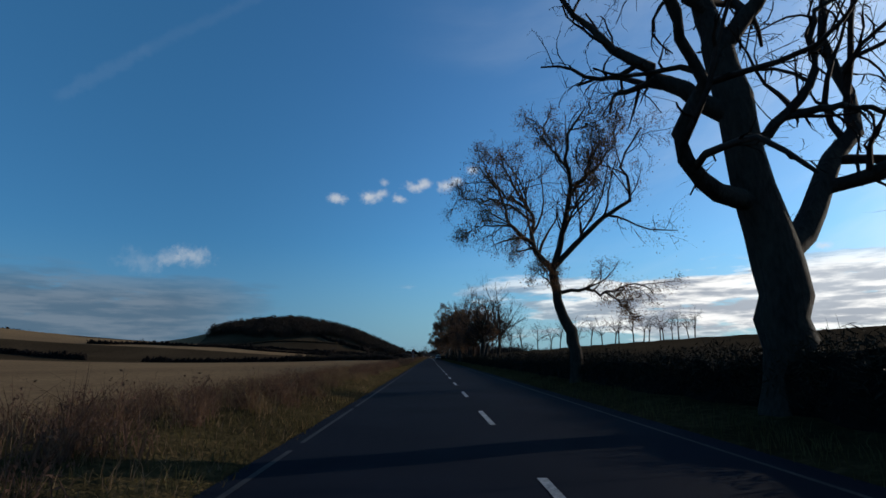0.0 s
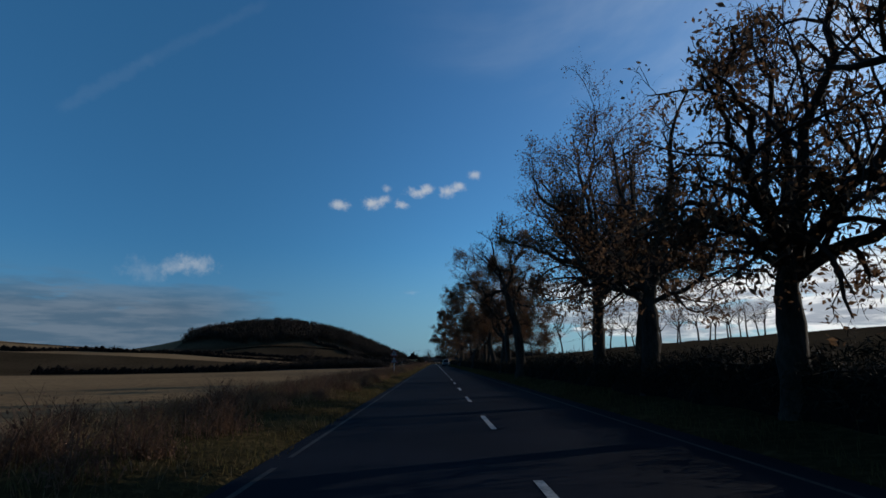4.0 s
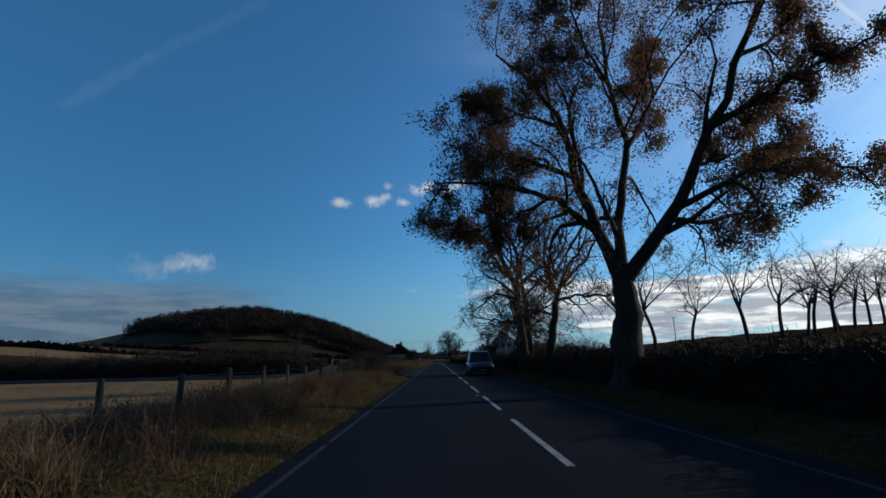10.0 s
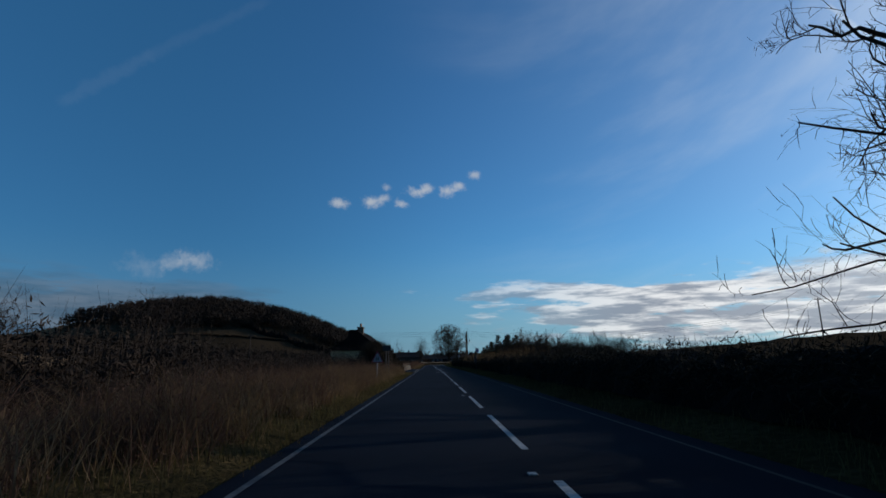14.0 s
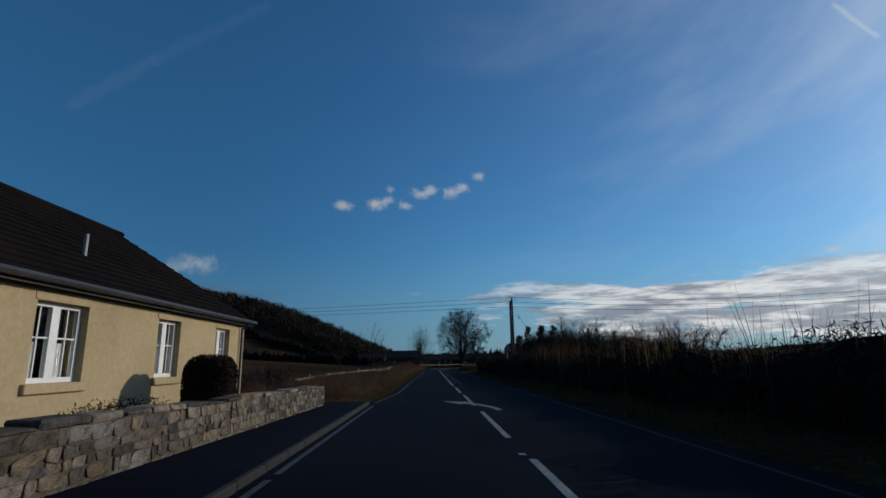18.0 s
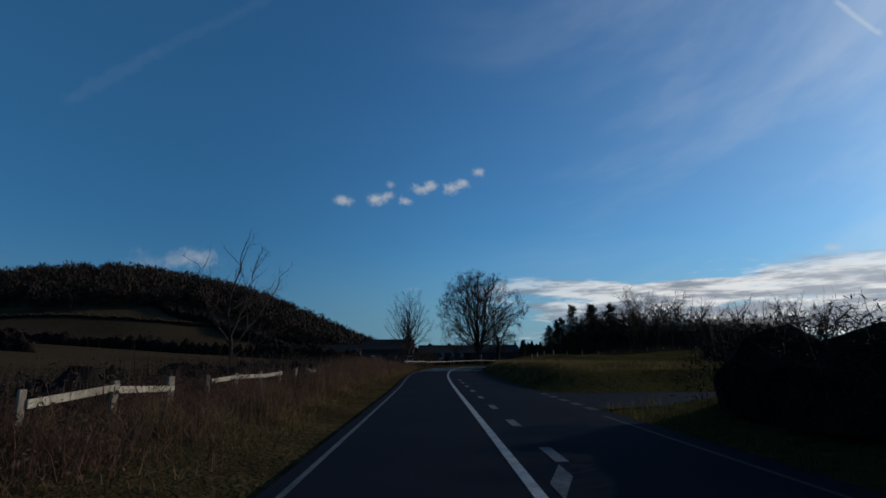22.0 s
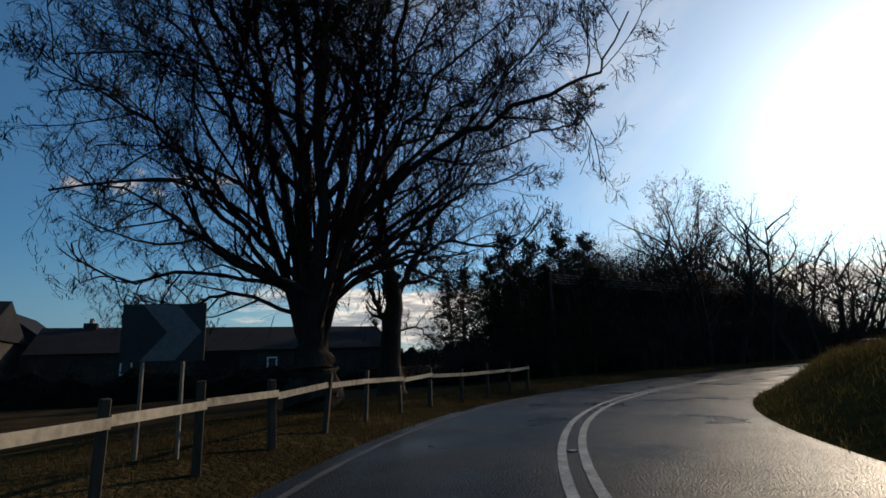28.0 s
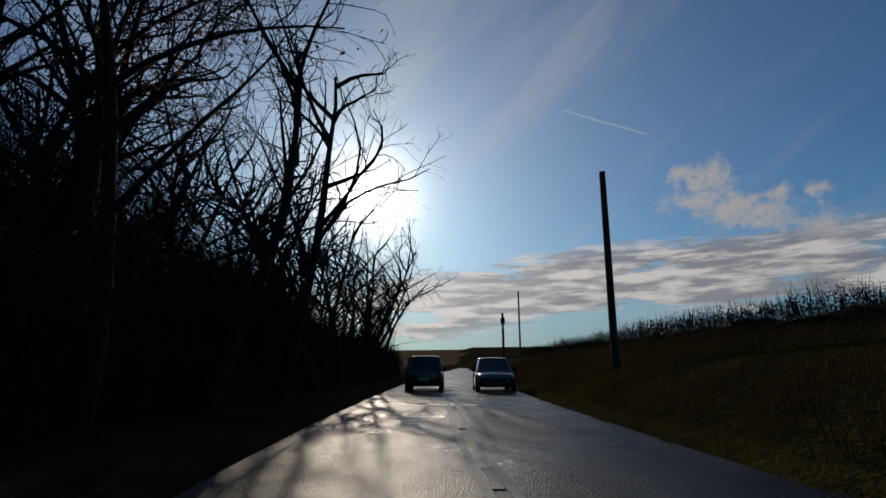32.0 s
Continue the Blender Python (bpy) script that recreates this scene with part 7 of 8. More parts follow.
# direction sign pair at the side road
ds = thing("direction_sign", plant(7.15, 218.3, 2, 1.15, -0.2), "pointed white and blue direction sign on two grey posts", "sign")
o = [(-0.7, 2.38), (-0.45, 1.98), (0.52, 1.94), (0.52, 2.72), (-0.45, 2.76)]
part("backing", plate(o, 0.0, 0.02), M_SIGNBACK, ds)
part("face", plate(outline(o, 0.97, -0.05, 2.36), -0.006, -0.001), M_SIGNWHITE, ds)
part("blue_panel", plate([(-0.16, 2.02), (0.46, 2.01), (0.46, 2.42), (-0.16, 2.43)], -0.011, -0.0065), M_SIGNBLUE, ds)
part("red_chevron", plate([(-0.6, 2.38), (-0.4, 2.05), (-0.28, 2.05), (-0.44, 2.38), (-0.28, 2.7), (-0.4, 2.7)], -0.011, -0.0065), M_SIGNRED, ds)
for k in range(2):
    part("text_bar", plate([(-0.1, 2.28 - k * 0.13), (0.4, 2.28 - k * 0.13), (0.4, 2.34 - k * 0.13), (-0.1, 2.34 - k * 0.13)], -0.016, -0.0115), M_SIGNWHITE, ds)
part("text_bar", plate([(-0.12, 2.54), (0.36, 2.54), (0.36, 2.61), (-0.12, 2.61)], -0.011, -0.0065), M_SIGNBLACK, ds)
posts(ds, (-0.22, 0.3), 2.6)
ds2 = thing("direction_sign", plant(7.35, 219.2, -4, 1.15, -0.05), "large pointed direction sign seen from its dark back", "sign")
o = [(-0.72, 1.06), (0.75, 1.18), (0.95, 1.5), (0.75, 1.85), (-0.72, 1.62)]
part("backing", plate(o, 0.0, 0.02), M_SIGNBACK, ds2)
posts(ds2, (-0.4, 0.4), 1.5)
# white marker post on the corner
mk = thing("marker_post", plant(-8.3, 202.4, 0, 0.85), "slim white marker post with a dark cap", "post")
part("post", boxm(-0.05, -0.03, -0.2, 0.05, 0.03, 1.45, bevel=0.01), M_SIGNWHITE, mk)
part("cap", boxm(-0.06, -0.04, 1.45, 0.06, 0.04, 1.85, bevel=0.01), M_SIGNBLACK, mk)
# bus stop flag with a bin
bus = thing("bus_stop", plant(5.2, 284.6), "dark bus stop post with a flag and a bin", "bus stop")
posts(bus, (0,), 2.65, M_SIGNBLACK, y=0.0)
part("flag", plate([(0.05, 2.12), (0.32, 2.12), (0.32, 2.55), (0.05, 2.55)], -0.012, 0.012), M_SIGNBLUE, bus)
part("flag_panel", plate([(0.08, 2.32), (0.29, 2.32), (0.29, 2.5), (0.08, 2.5)], -0.017, -0.0125), M_SIGNWHITE, bus)
part("bin", boxm(-0.2, -0.16, 1.0, 0.06, 0.1, 1.72, bevel=0.02), M_SIGNBLACK, bus)
# small plate sign before the bend
sg = thing("village_sign", plant(-3.0, 399.5), "small dark plate sign on two posts", "sign")
part("backing", plate([(-0.4, 1.1), (0.4, 1.1), (0.4, 1.5), (-0.4, 1.5)], 0.0, 0.015), M_SIGNBLACK, sg)
part("text_bar", plate([(-0.3, 1.25), (0.3, 1.25), (0.3, 1.35), (-0.3, 1.35)], -0.005, -0.0005), M_SIGNWHITE, sg)
posts(sg, (-0.3, 0.3), 1.45)


def chevron_board(m):
    ob = thing("chevron_board", m, "black and white bend chevron board on two thin posts", "sign", "chevron boards round the bend")
    part("backing", plate([(-0.46, 1.1), (0.46, 1.1), (0.46, 1.78), (-0.46, 1.78)], 0.0, 0.02), M_SIGNBLACK, ob)
    zc, hh = 1.44, 0.33
    part("chevron", plate([(-0.24, zc - hh), (0.14, zc - hh), (0.42, zc), (0.14, zc + hh), (-0.24, zc + hh), (0.04, zc)], -0.007, -0.001), M_CHEVRON, ob)
    posts(ob, (-0.22, 0.22), 1.5, M_TIMBER, 0.022)
    return ob


cb = chevron_board(plant(0.7, 414.1, 2))
for x, y, r in ((2.15, 417.9, -6), (3.6, 420.5, -14)):
    copy_thing(cb, plant(x, y, r))

# ---- poles and wires ----
M_POLE = mottled("pole_wood", (0.03, 0.022, 0.017), (0.085, 0.065, 0.05), 1, 12, 0.9, 0.2, 0.5, 20, 0.02, stretch=(1, 1, 0.2))
M_WIRE = mottled("wire", (0.01, 0.01, 0.011), (0.02, 0.02, 0.02), 1, 5, 0.6, 0.3, 0)


def sag(a, b, drop, n=16):
    a, b = Vector(a), Vector(b)
    return [a.lerp(b, t) - Vector((0, 0, drop * 4 * t * (1 - t))) for t in np.linspace(0, 1, n + 1)]


def wire(a, b, drop, parent, r=0.016):
    v, f = tube(sag(a, b, drop), r)
    return part("wire", mesh_quads("wire", v, f, M_WIRE, None, True), None, parent)


px, py = 7.8, 340.7
pz = gz(px, py)
top = 7.75
hp = thing("power_pole", Matrix.Translation((px, py, pz)), "twin wooden power pole with insulators and stay wires", "utility pole")
hgt = top - pz
for k, dx in enumerate((-0.17, 0.17)):
    part("pole", cyl(bmesh.new(), (dx + 0.08 * (1 - k), 0.25 * k, -0.5), (dx * 0.6, 0.1 * k, hgt - 0.15 - 0.3 * (1 - k)), 0.12, 0.09, 12), M_POLE, hp)
line_dir = Vector((-55.8, 25.3, 0)).normalized()
cross = Vector((line_dir.y, -line_dir.x, 0))
part("crossarm", cyl(bmesh.new(), cross * -0.3 + Vector((0, 0, hgt - 0.6)), cross * 0.3 + Vector((0, 0, hgt - 0.5)), 0.045, n=6), M_POLE, hp)
ends = []
for k in range(3):
    c = cross * (-0.12 + 0.12 * k) + Vector((0, 0, hgt - 1.05 + 0.48 * k))
    bm = bmesh.new()
    for j in range(4):
        cyl(bm, c + Vector((0, 0, 0.03 * j)), c + Vector((0, 0, 0.03 * j + 0.02)), 0.06, 0.035, 8)
    part("insulator", bm, M_DARKMETAL, hp)
    l, r = c - line_dir * -0.45, c - line_dir * 0.45
    tv, tf = tube([c + line_dir * (0.5 * math.cos(t)) + Vector((0, 0, 0.12 + 0.4 * math.sin(t))) for t in np.linspace(0, math.pi, 11)], 0.013)
    part("jumper", mesh_quads("jumper", tv, tf, M_WIRE, None, True), None, hp)
    ends.append(c)
bm = bmesh.new()
cyl(bm, (0.1, 0.05, hgt - 0.9), (3.6, -1.2, 0.2), 0.012, n=5)
part("stay_wire", bm, M_WIRE, hp)
part("stay_insulator", cyl(bmesh.new(), (0.62, -0.12, hgt - 2.0), (0.74, -0.17, hgt - 2.3), 0.05, n=8), M_DARKMETAL, hp)


def plain_pole(x, y, h, label, arm=True, lean=0.0, r=0.13):
    z = gz(x, y)
    ob = thing("power_pole", Matrix.Translation((x, y, z)), label, "utility pole")
    part("pole", cyl(bmesh.new(), (0, 0, -0.5), (lean, 0, h), r, r * 0.75, 12), M_POLE, ob)
    if arm:
        part("crossarm", boxm(lean - 0.7, -0.05, h - 0.35, lean + 0.7, 0.05, h - 0.23), M_POLE, ob)
        for k in (-0.6, 0, 0.6):
            part("insulator", cyl(bmesh.new(), (lean + k, 0, h - 0.23), (lean + k, 0, h - 0.05), 0.05, 0.035, 8), M_DARKMETAL, ob)
    return ob


plain_pole(-48, 366, 7.7, "wooden power pole standing out in a field")
plain_pole(72.6, 320.5, 7.6, "wooden power pole standing in the rising field")
for k in range(3):
    a = Vector((px, py, pz)) + ends[k]
    q1 = Vector((-48 + (k - 1) * 0.3, 366, gz(-48, 366) + 7.2 + 0.4 * (k - 1)))
    q2 = Vector((72.6 + (k - 1) * 0.3, 320.5, gz(72.6, 320.5) + 6.4 + 0.4 * (k - 1)))
    wire(a - hp.location, q1 - hp.location, 0.15, hp)
    wire(a - hp.location, q2 - hp.location, 2.6, hp)
# poles beyond the bend
np1 = plain_pole(46.2, 429.3, 6.4, "leaning wooden pole with brackets beside the bank", False, -0.25)
for k in range(4):
    part("bracket", cyl(bmesh.new(), (-0.36, 0, 6.1 - 0.2 * k), (-0.2, 0, 6.1 - 0.2 * k), 0.03, n=6), M_DARKMETAL, np1)
part("lamp_bracket", cyl(bmesh.new(), (-0.2, 0, 5.2), (0.45, -0.1, 5.25), 0.025, n=6), M_DARKMETAL, np1)
plain_pole(97.5, 435.2, 8.6, "far wooden pole beside the road", False)
hpole = thing("transformer_pole", Matrix.Translation((96, 437.2, gz(96, 437.2))), "far twin pole carrying a transformer", "utility pole")
for dx in (-0.6, 0.6):
    part("pole", cyl(bmesh.new(), (dx, 0, -0.5), (dx, 0, 6.2), 0.11, 0.09, 10), M_POLE, hpole)
part("crossarm", boxm(-0.8, -0.06, 6.0, 0.8, 0.06, 6.15), M_POLE, hpole)
part("transformer", boxm(-0.32, -0.25, 4.9, 0.32, 0.25, 5.6, bevel=0.04), M_DARKMETAL, hpole)
wp = plain_pole(22.5, 437.6, 5.9, "dark wooden pole rising out of the copse", False, r=0.1)
for k in range(4):
    a = Vector((0, 0, 5.8 - 0.16 * k))
    wire(a, Vector((80 - 22.5, 452 - 437.0, 9.0 - 0.2 * k)), 0.6, wp, 0.02)

# ---- farm behind the bend ----
M_SHED = mottled("dark_sheeting", (0.01, 0.01, 0.011), (0.022, 0.021, 0.022), 0.8, 8, 0.85, 0.1, 0.3, 14, 0.02)
M_FARMWALL = mottled("farm_stone", (0.025, 0.021, 0.018), (0.06, 0.05, 0.042), 1.2, 7, 0.9, 0.2, 0.5, 12, 0.03)


def farm_building(x0, y0, x1, y1, eave, ridge, label, along="x", chimneys=(), doors=(), wins=()):
    ob = thing("farm_building", Matrix.Translation((x0, y0, 0)), label, "building", "farm buildings by the bend")
    X, Y = x1 - x0, y1 - y0
    part("wall", boxm(0, 0, -1, X, Y, eave), M_FARMWALL, ob)
    bm = bmesh.new()
    if along == "x":
        pr = [(-0.2, -0.25, eave - 0.05), (-0.2, Y + 0.25, eave - 0.05), (-0.2, Y / 2, ridge)]
        sh = Vector((X + 0.4, 0, 0))
    else:
        pr = [(-0.25, -0.2, eave - 0.05), (X + 0.25, -0.2, eave - 0.05), (X / 2, -0.2, ridge)]
        sh = Vector((0, Y + 0.4, 0))
    a = [bm.verts.new(p) for p in pr]
    b = [bm.verts.new(Vector(p) + sh) for p in pr]
    bm.faces.new(a)
    bm.faces.new(b[::-1])
    for k in range(3):
        bm.faces.new((a[k], a[(k + 1) % 3], b[(k + 1) % 3], b[k]))
    bmesh.ops.recalc_face_normals(bm, faces=bm.faces[:])
    part("roof", bm, M_SHED, ob)
    for cx, cy, ch in chimneys:
        c = part("chimney", boxm(cx - 0.35, cy - 0.35, ridge - 0.6, cx + 0.35, cy + 0.35, ridge + ch, bevel=0.02), M_FARMWALL, ob)
        part("chimney_pot", cyl(bmesh.new(), (cx, cy, ridge + ch), (cx, cy, ridge + ch + 0.3), 0.12, 0.1, 8), M_POT, c)
    for dx, w, h in doors:
        part("door", boxm(dx, -0.04, -0.2, dx + w, 0.004, h), M_SHED, ob)
    for wx, wz in wins:
        wn = part("window", boxm(wx, -0.05, wz, wx + 0.6, 0.002, wz + 0.8), M_WHITE, ob)
        part("pane", boxm(wx + 0.08, -0.06, wz + 0.08, wx + 0.52, -0.052, wz + 0.72), M_DARKMETAL, wn)
    return ob


farm_building(-14.5, 444, -4.6, 451, 3.0, 5.0, "dark stone farmhouse with a slate roof and chimneys", "x", ((8.9, 3.5, 0.6), (1.0, 3.5, 0.6)), ((4, 1, 2),), ((2, 1), (6.5, 1)))
farm_building(-3.6, 448, 16.5, 455, 2.3, 3.9, "long low dark farm steading with a slate roof", "x", ((2.2, 3.5, 0.25), (6.2, 3.5, 0.25)), ((8, 2.4, 2.1),), ((12, 1.0), (4.2, 1.0)))
farm_building(-9.6, 455, -4.0, 464, 3.0, 5.4, "dark gabled barn behind the steading", "y")
farm_building(-24, 452, -16, 458, 2.6, 4.2, "low dark outbuilding of the farm", "x")
thicket("farm_hedge", "dark garden hedge before the steading", [(-16, 438, 0.8), (-6, 440, 1.0), (4, 441.5, 1.0), (16, 443.5, 1.0)], 1.8, 1.5, 260, 0.07, M_HEDGE, 300, twigs=10)

# ---- trees at the bend ----
SYC = [(13, 44, 0.36, 0.14, 0.05, 6, 0.12, 0.024), (10, 42, 0.46, 0.17, 0.05, 4, 0.1, 0.015), (7, 40, 0.5, 0.2, 0.04, 3, 0.1, 0.012), (5, 38, 0.62, 0.2, 0.05, 2, 0.15, 0.011)]


def sycamore():
    rng = np.random.default_rng(88)
    limbs = []
    H, HW = 17.0, 8.4
    stems = [(-0.55, 0.22), (-0.3, 0.26), (-0.12, 0.3), (0.06, 0.3), (0.22, 0.24), (0.4, 0.2)]
    for u, r in stems:
        x1, zt = u * 9.0, H * (0.99 - 0.28 * abs(u) ** 1.5)
        limbs.append(([(u * 0.9, 0.6), (u * 1.6, 3.0), (u * 3.2, 6.4), (u * 5.6, 10.4), (x1 * 0.85, zt * 0.85), (x1, zt)], r))
    for k in range(16):
        a = -1 + 2 * (k + 0.5) / 16 + rng.normal(0, 0.03)
        ang = a * radians(98)
        x1 = HW * math.sin(ang) * rng.uniform(0.92, 1.05)
        z1 = 8.2 + 8.4 * math.cos(ang) * rng.uniform(0.92, 1.03)
        z0 = rng.uniform(2.2, 4.5) + 3.5 * max(0, math.cos(ang))
        x0 = a * 1.8
        limbs.append(([(x0 * 0.5, z0), (x0 * 0.8 + 0.25 * x1, z0 + 0.4 * (z1 - z0)), (0.62 * x1, z0 + 0.72 * (z1 - z0)), (x1, z1)], rng.uniform(0.09, 0.13)))
    for x1, z1, z0 in ((-7.6, 3.6, 3.2), (-5.4, 2.9, 2.6), (6.9, 4.6, 4.0), (5.0, 3.4, 3.4)):
        limbs.append(([(0.2 * x1, z0), (0.5 * x1, z0 + 0.8), (0.8 * x1, (z0 + z1) / 2 + 0.3), (x1, z1)], 0.08))
    limbs.append(([(1.2, 5.5), (3.6, 7.6), (5.6, 8.8), (7.4, 9.3), (8.6, 9.9), (9.3, 11.6)], 0.13))
    limbs.append(([(7.4, 9.3), (8.8, 9.4), (9.6, 10.4)], 0.05))
    return shaped(plant(6.7, 426.6, -14, 0.84), 88, [(0, -0.2), (0.0, 0.7), (0.0, 1.6)], 0.95, limbs, SYC, "large many-stemmed bare sycamore with a domed crown", name="sycamore_tree", group="trees by the bend", shear=0.0, jitter=0.1, flare=1.25, depth=0.32, dome=(9.7, 7.9, 8.2), free=2)


sycamore()
shaped(plant(10.3, 431.0, -25), 89, [(0, -0.2), (-0.05, 1.4), (0.1, 3.0), (0.1, 4.4)], 0.46,
       [([(0.1, 3.2), (0.8, 4.6), (1.5, 6.0), (2.0, 7.6)], 0.17), ([(0.1, 4.2), (-0.2, 6.0), (0.1, 8.4), (-0.4, 10.5)], 0.2), ([(0.0, 2.4), (-0.5, 3.2), (-0.75, 4.0)], 0.15), ([(0.8, 4.6), (1.7, 4.9), (2.2, 4.2), (2.6, 3.9)], 0.06), ([(0.1, 2.2), (0.9, 2.3), (1.5, 1.8), (2.0, 1.9)], 0.05), ([(0.1, 3.8), (-0.8, 5.2), (-1.4, 6.8)], 0.1)],
       TWIGGY, "old bare tree with a broken limb by the fence", name="broken_tree", group="trees by the bend", shear=0.0)
ASH = [(12, 30, 0.42, 0.09, 0.06, 6, 0.15, 0.01), (6, 34, 0.42, 0.12, 0.05, 4, 0.15, 0.006), (3, 34, 0.45, 0.14, 0.04, 3, 0.2, 0.005)]
YOUNG = [(14, 34, 0.36, 0.08, 0.05, 6, 0.12, 0.009), (7, 34, 0.42, 0.12, 0.05, 4, 0.12, 0.006), (4, 34, 0.45, 0.14, 0.04, 3, 0.2, 0.005)]


def young_tree():
    """One clean trunk, then upswept branches filling a tall oval."""
    rng = np.random.default_rng(90)
    limbs = [([(-0.05, 2.4), (0.0, 4.2), (0.1, 6.4), (0.05, 8.6)], 0.1)]
    for k in range(17):
        u = -1 + 2 * (k + 0.5) / 17
        z0 = 1.25 + 2.2 * (1 - abs(u)) * rng.uniform(0.6, 1.0)
        x1 = 3.1 * u
        z1 = 3.0 + 5.4 * math.sqrt(max(0.0, 1 - abs(u) ** 1.8)) * rng.uniform(0.9, 1.05)
        limbs.append(([(0, z0), (0.22 * x1, z0 + 0.3 * (z1 - z0)), (0.6 * x1, z0 + 0.62 * (z1 - z0)), (x1, z1)], rng.uniform(0.045, 0.07)))
    return shaped(plant(-3.55, 406.6, 0), 90, [(0, -0.2), (0.03, 0.9), (-0.04, 1.8), (-0.05, 2.8)], 0.16, limbs, YOUNG, "young bare tree with upswept pale branches by the fence", 0.04, 0.05, name="young_tree", group="trees by the bend", shear=0.0, jitter=0.04, depth=0.5)


young_tree()
shaped(plant(-9.0, 364, 20), 91, [(0, -0.2), (0.05, 1.2), (0.0, 2.4)], 0.11,
       [([(0, 2.2), (-0.2, 3.6), (0.1, 5.2), (0.3, 6.8)], 0.07), ([(0, 1.8), (0.8, 3.0), (1.6, 4.2), (2.2, 5.6)], 0.05), ([(0, 2.0), (-0.8, 3.2), (-1.4, 4.6), (-1.8, 5.8)], 0.05), ([(0, 1.4), (0.9, 2.2), (1.9, 2.8), (2.7, 3.0)], 0.04), ([(0, 2.4), (0.5, 4.0), (0.9, 6.0)], 0.05)],
       ASH, "slender bare birch in the rough grass", name="birch_tree", group="trees by the bend", shear=0.0, jitter=0.05)
shaped(plant(-11.5, 352, 80), 92, [(0, -0.2), (-0.05, 1.0), (0.1, 2.0)], 0.09,
       [([(0.1, 1.8), (-0.2, 3.0), (0.1, 4.8)], 0.05), ([(0, 1.4), (0.7, 2.6), (1.2, 3.8)], 0.04), ([(0, 1.6), (-0.7, 2.8), (-1.1, 4.0)], 0.04)], ASH, "slender bare birch in the rough grass", name="birch_tree", group="trees by the bend", shear=0.0)

# ---- copse beyond the bend ----
COPSE = "trees of the copse"


def copse_tree(seed, h, leaf=0.0):
    rng = np.random.default_rng(seed)
    w = Wood(seed)
    tp, tr = w.limb((0, 0, -0.3), (rng.normal(0, 0.1), rng.normal(0, 0.1), 1), h * 0.85, 0.17, 0.03, 0.05, 0.05, 10, 0)
    for k in range(12):
        p, u = w.along(tp, rng.uniform(0.22, 0.97))
        q, qr = w.limb(p, w.aside(np.array([0, 0, 1.0]), radians(rng.uniform(22, 60))), h * rng.uniform(0.2, 0.42), 0.06, 0.012, 0.13, 0.07, 6, 1)
        w.ramify(q, qr, 2, [None, (7, 44, 0.45, 0.2, 0.05, 4, 0.15, 0.012), (5, 44, 0.5, 0.22, 0.03, 3, 0.1, 0.008)])
    t = thing("copse_tree", plant(0, 0), "bare dark tree thick with twigs in the copse", "tree", COPSE)
    part("trunk", w.mesh("trunk", (0, 1), lambda l: (8, 5)[min(l, 1)], M_BARK), None, t)
    part("crown", w.mesh("crown", (2, 3), lambda l: 3 if l == 2 else 2, M_TWIG), None, t, "bare twigs")
    if leaf:
        part("leaves", w.leaves("leaves", (2, 3), leaf, 0.05, M_LEAF), None, t, "last withered leaves")
    return t


def conifer(seed, h):
    rng = np.random.default_rng(seed)
    w = Wood(seed)
    tp, tr = w.limb((0, 0, -0.3), (rng.normal(0, 0.1), 0, 1), h, 0.2, 0.03, 0.02, 0.05, 10, 0)
    for k in range(70):
        t = 0.1 + 0.9 * (k + rng.uniform(0, 1)) / 70
        p, u = w.along(tp, t)
        ln = (1.12 - t) * h * 0.42 * rng.uniform(0.6, 1.3)
        q, qr = w.limb(p, w.aside(np.array([0, 0, 1.0]), radians(rng.uniform(68, 95))), ln, 0.035, 0.01, 0.08, 0.05, 5, 1)
        w.ramify(q, qr, 2, [None, (9, 50, 0.3, 0.15, -0.06, 3, 0.1, 0.008)])
    t = thing("larch_tree", plant(0, 0), "dark ragged larch with drooping branches", "tree", COPSE)
    part("trunk", w.mesh("trunk", (0, 1), lambda l: (8, 4)[min(l, 1)], M_BARK), None, t)
    part("crown", w.mesh("crown", (2, 3), lambda l: 2, M_TWIG), None, t, "drooping twigs")
    part("needles", w.leaves("needles", (1, 2), 3.0, 0.08, M_PINE), None, t, "dark needle tufts")
    return t


rng = np.random.default_rng(41)
variants = [copse_tree(400 + k, 9.0, 0.12 if k == 1 else 0) for k in range(4)]
larches = [conifer(420 + k, 8.0) for k in range(2)]
used = set()


def stand(kind, idx, x, y, sc):
    src = (variants if kind == "t" else larches)[idx]
    m = plant(x, y, rng.uniform(0, 360), sc, 0.1)
    if (kind, idx) in used:
        copy_thing(src, m)
    else:
        src.matrix_world = m
        used.add((kind, idx))


for k in range(40):
    s = S_BEND + 56 + 56 * (k + rng.uniform(0, 0.8)) / 40
    d = -(5.0 + rng.uniform(0, 9))
    x, y, _ = at(s, d)
    stand("t", int(rng.integers(0, 4)), x, y, rng.uniform(0.9, 1.15) * (1.3 if k > 4 else 1.0))
for s, d, sc in ((62, -5.0, 1.15), (66, -4.8, 1.25), (70, -4.3, 1.3), (74.5, -4.1, 1.3), (81, -4.6, 1.15), (64, -7.5, 1.2), (88, -5.0, 1.05)):
    x, y, _ = at(S_BEND + s, d)
    stand("t", int(rng.integers(0, 4)), x, y, sc)
stand("t", 1, 33.3, 441.4, 1.1)
stand("t", 0, 30.2, 441.6, 1.0)
stand("t", 2, 38.5, 441.0, 1.15)
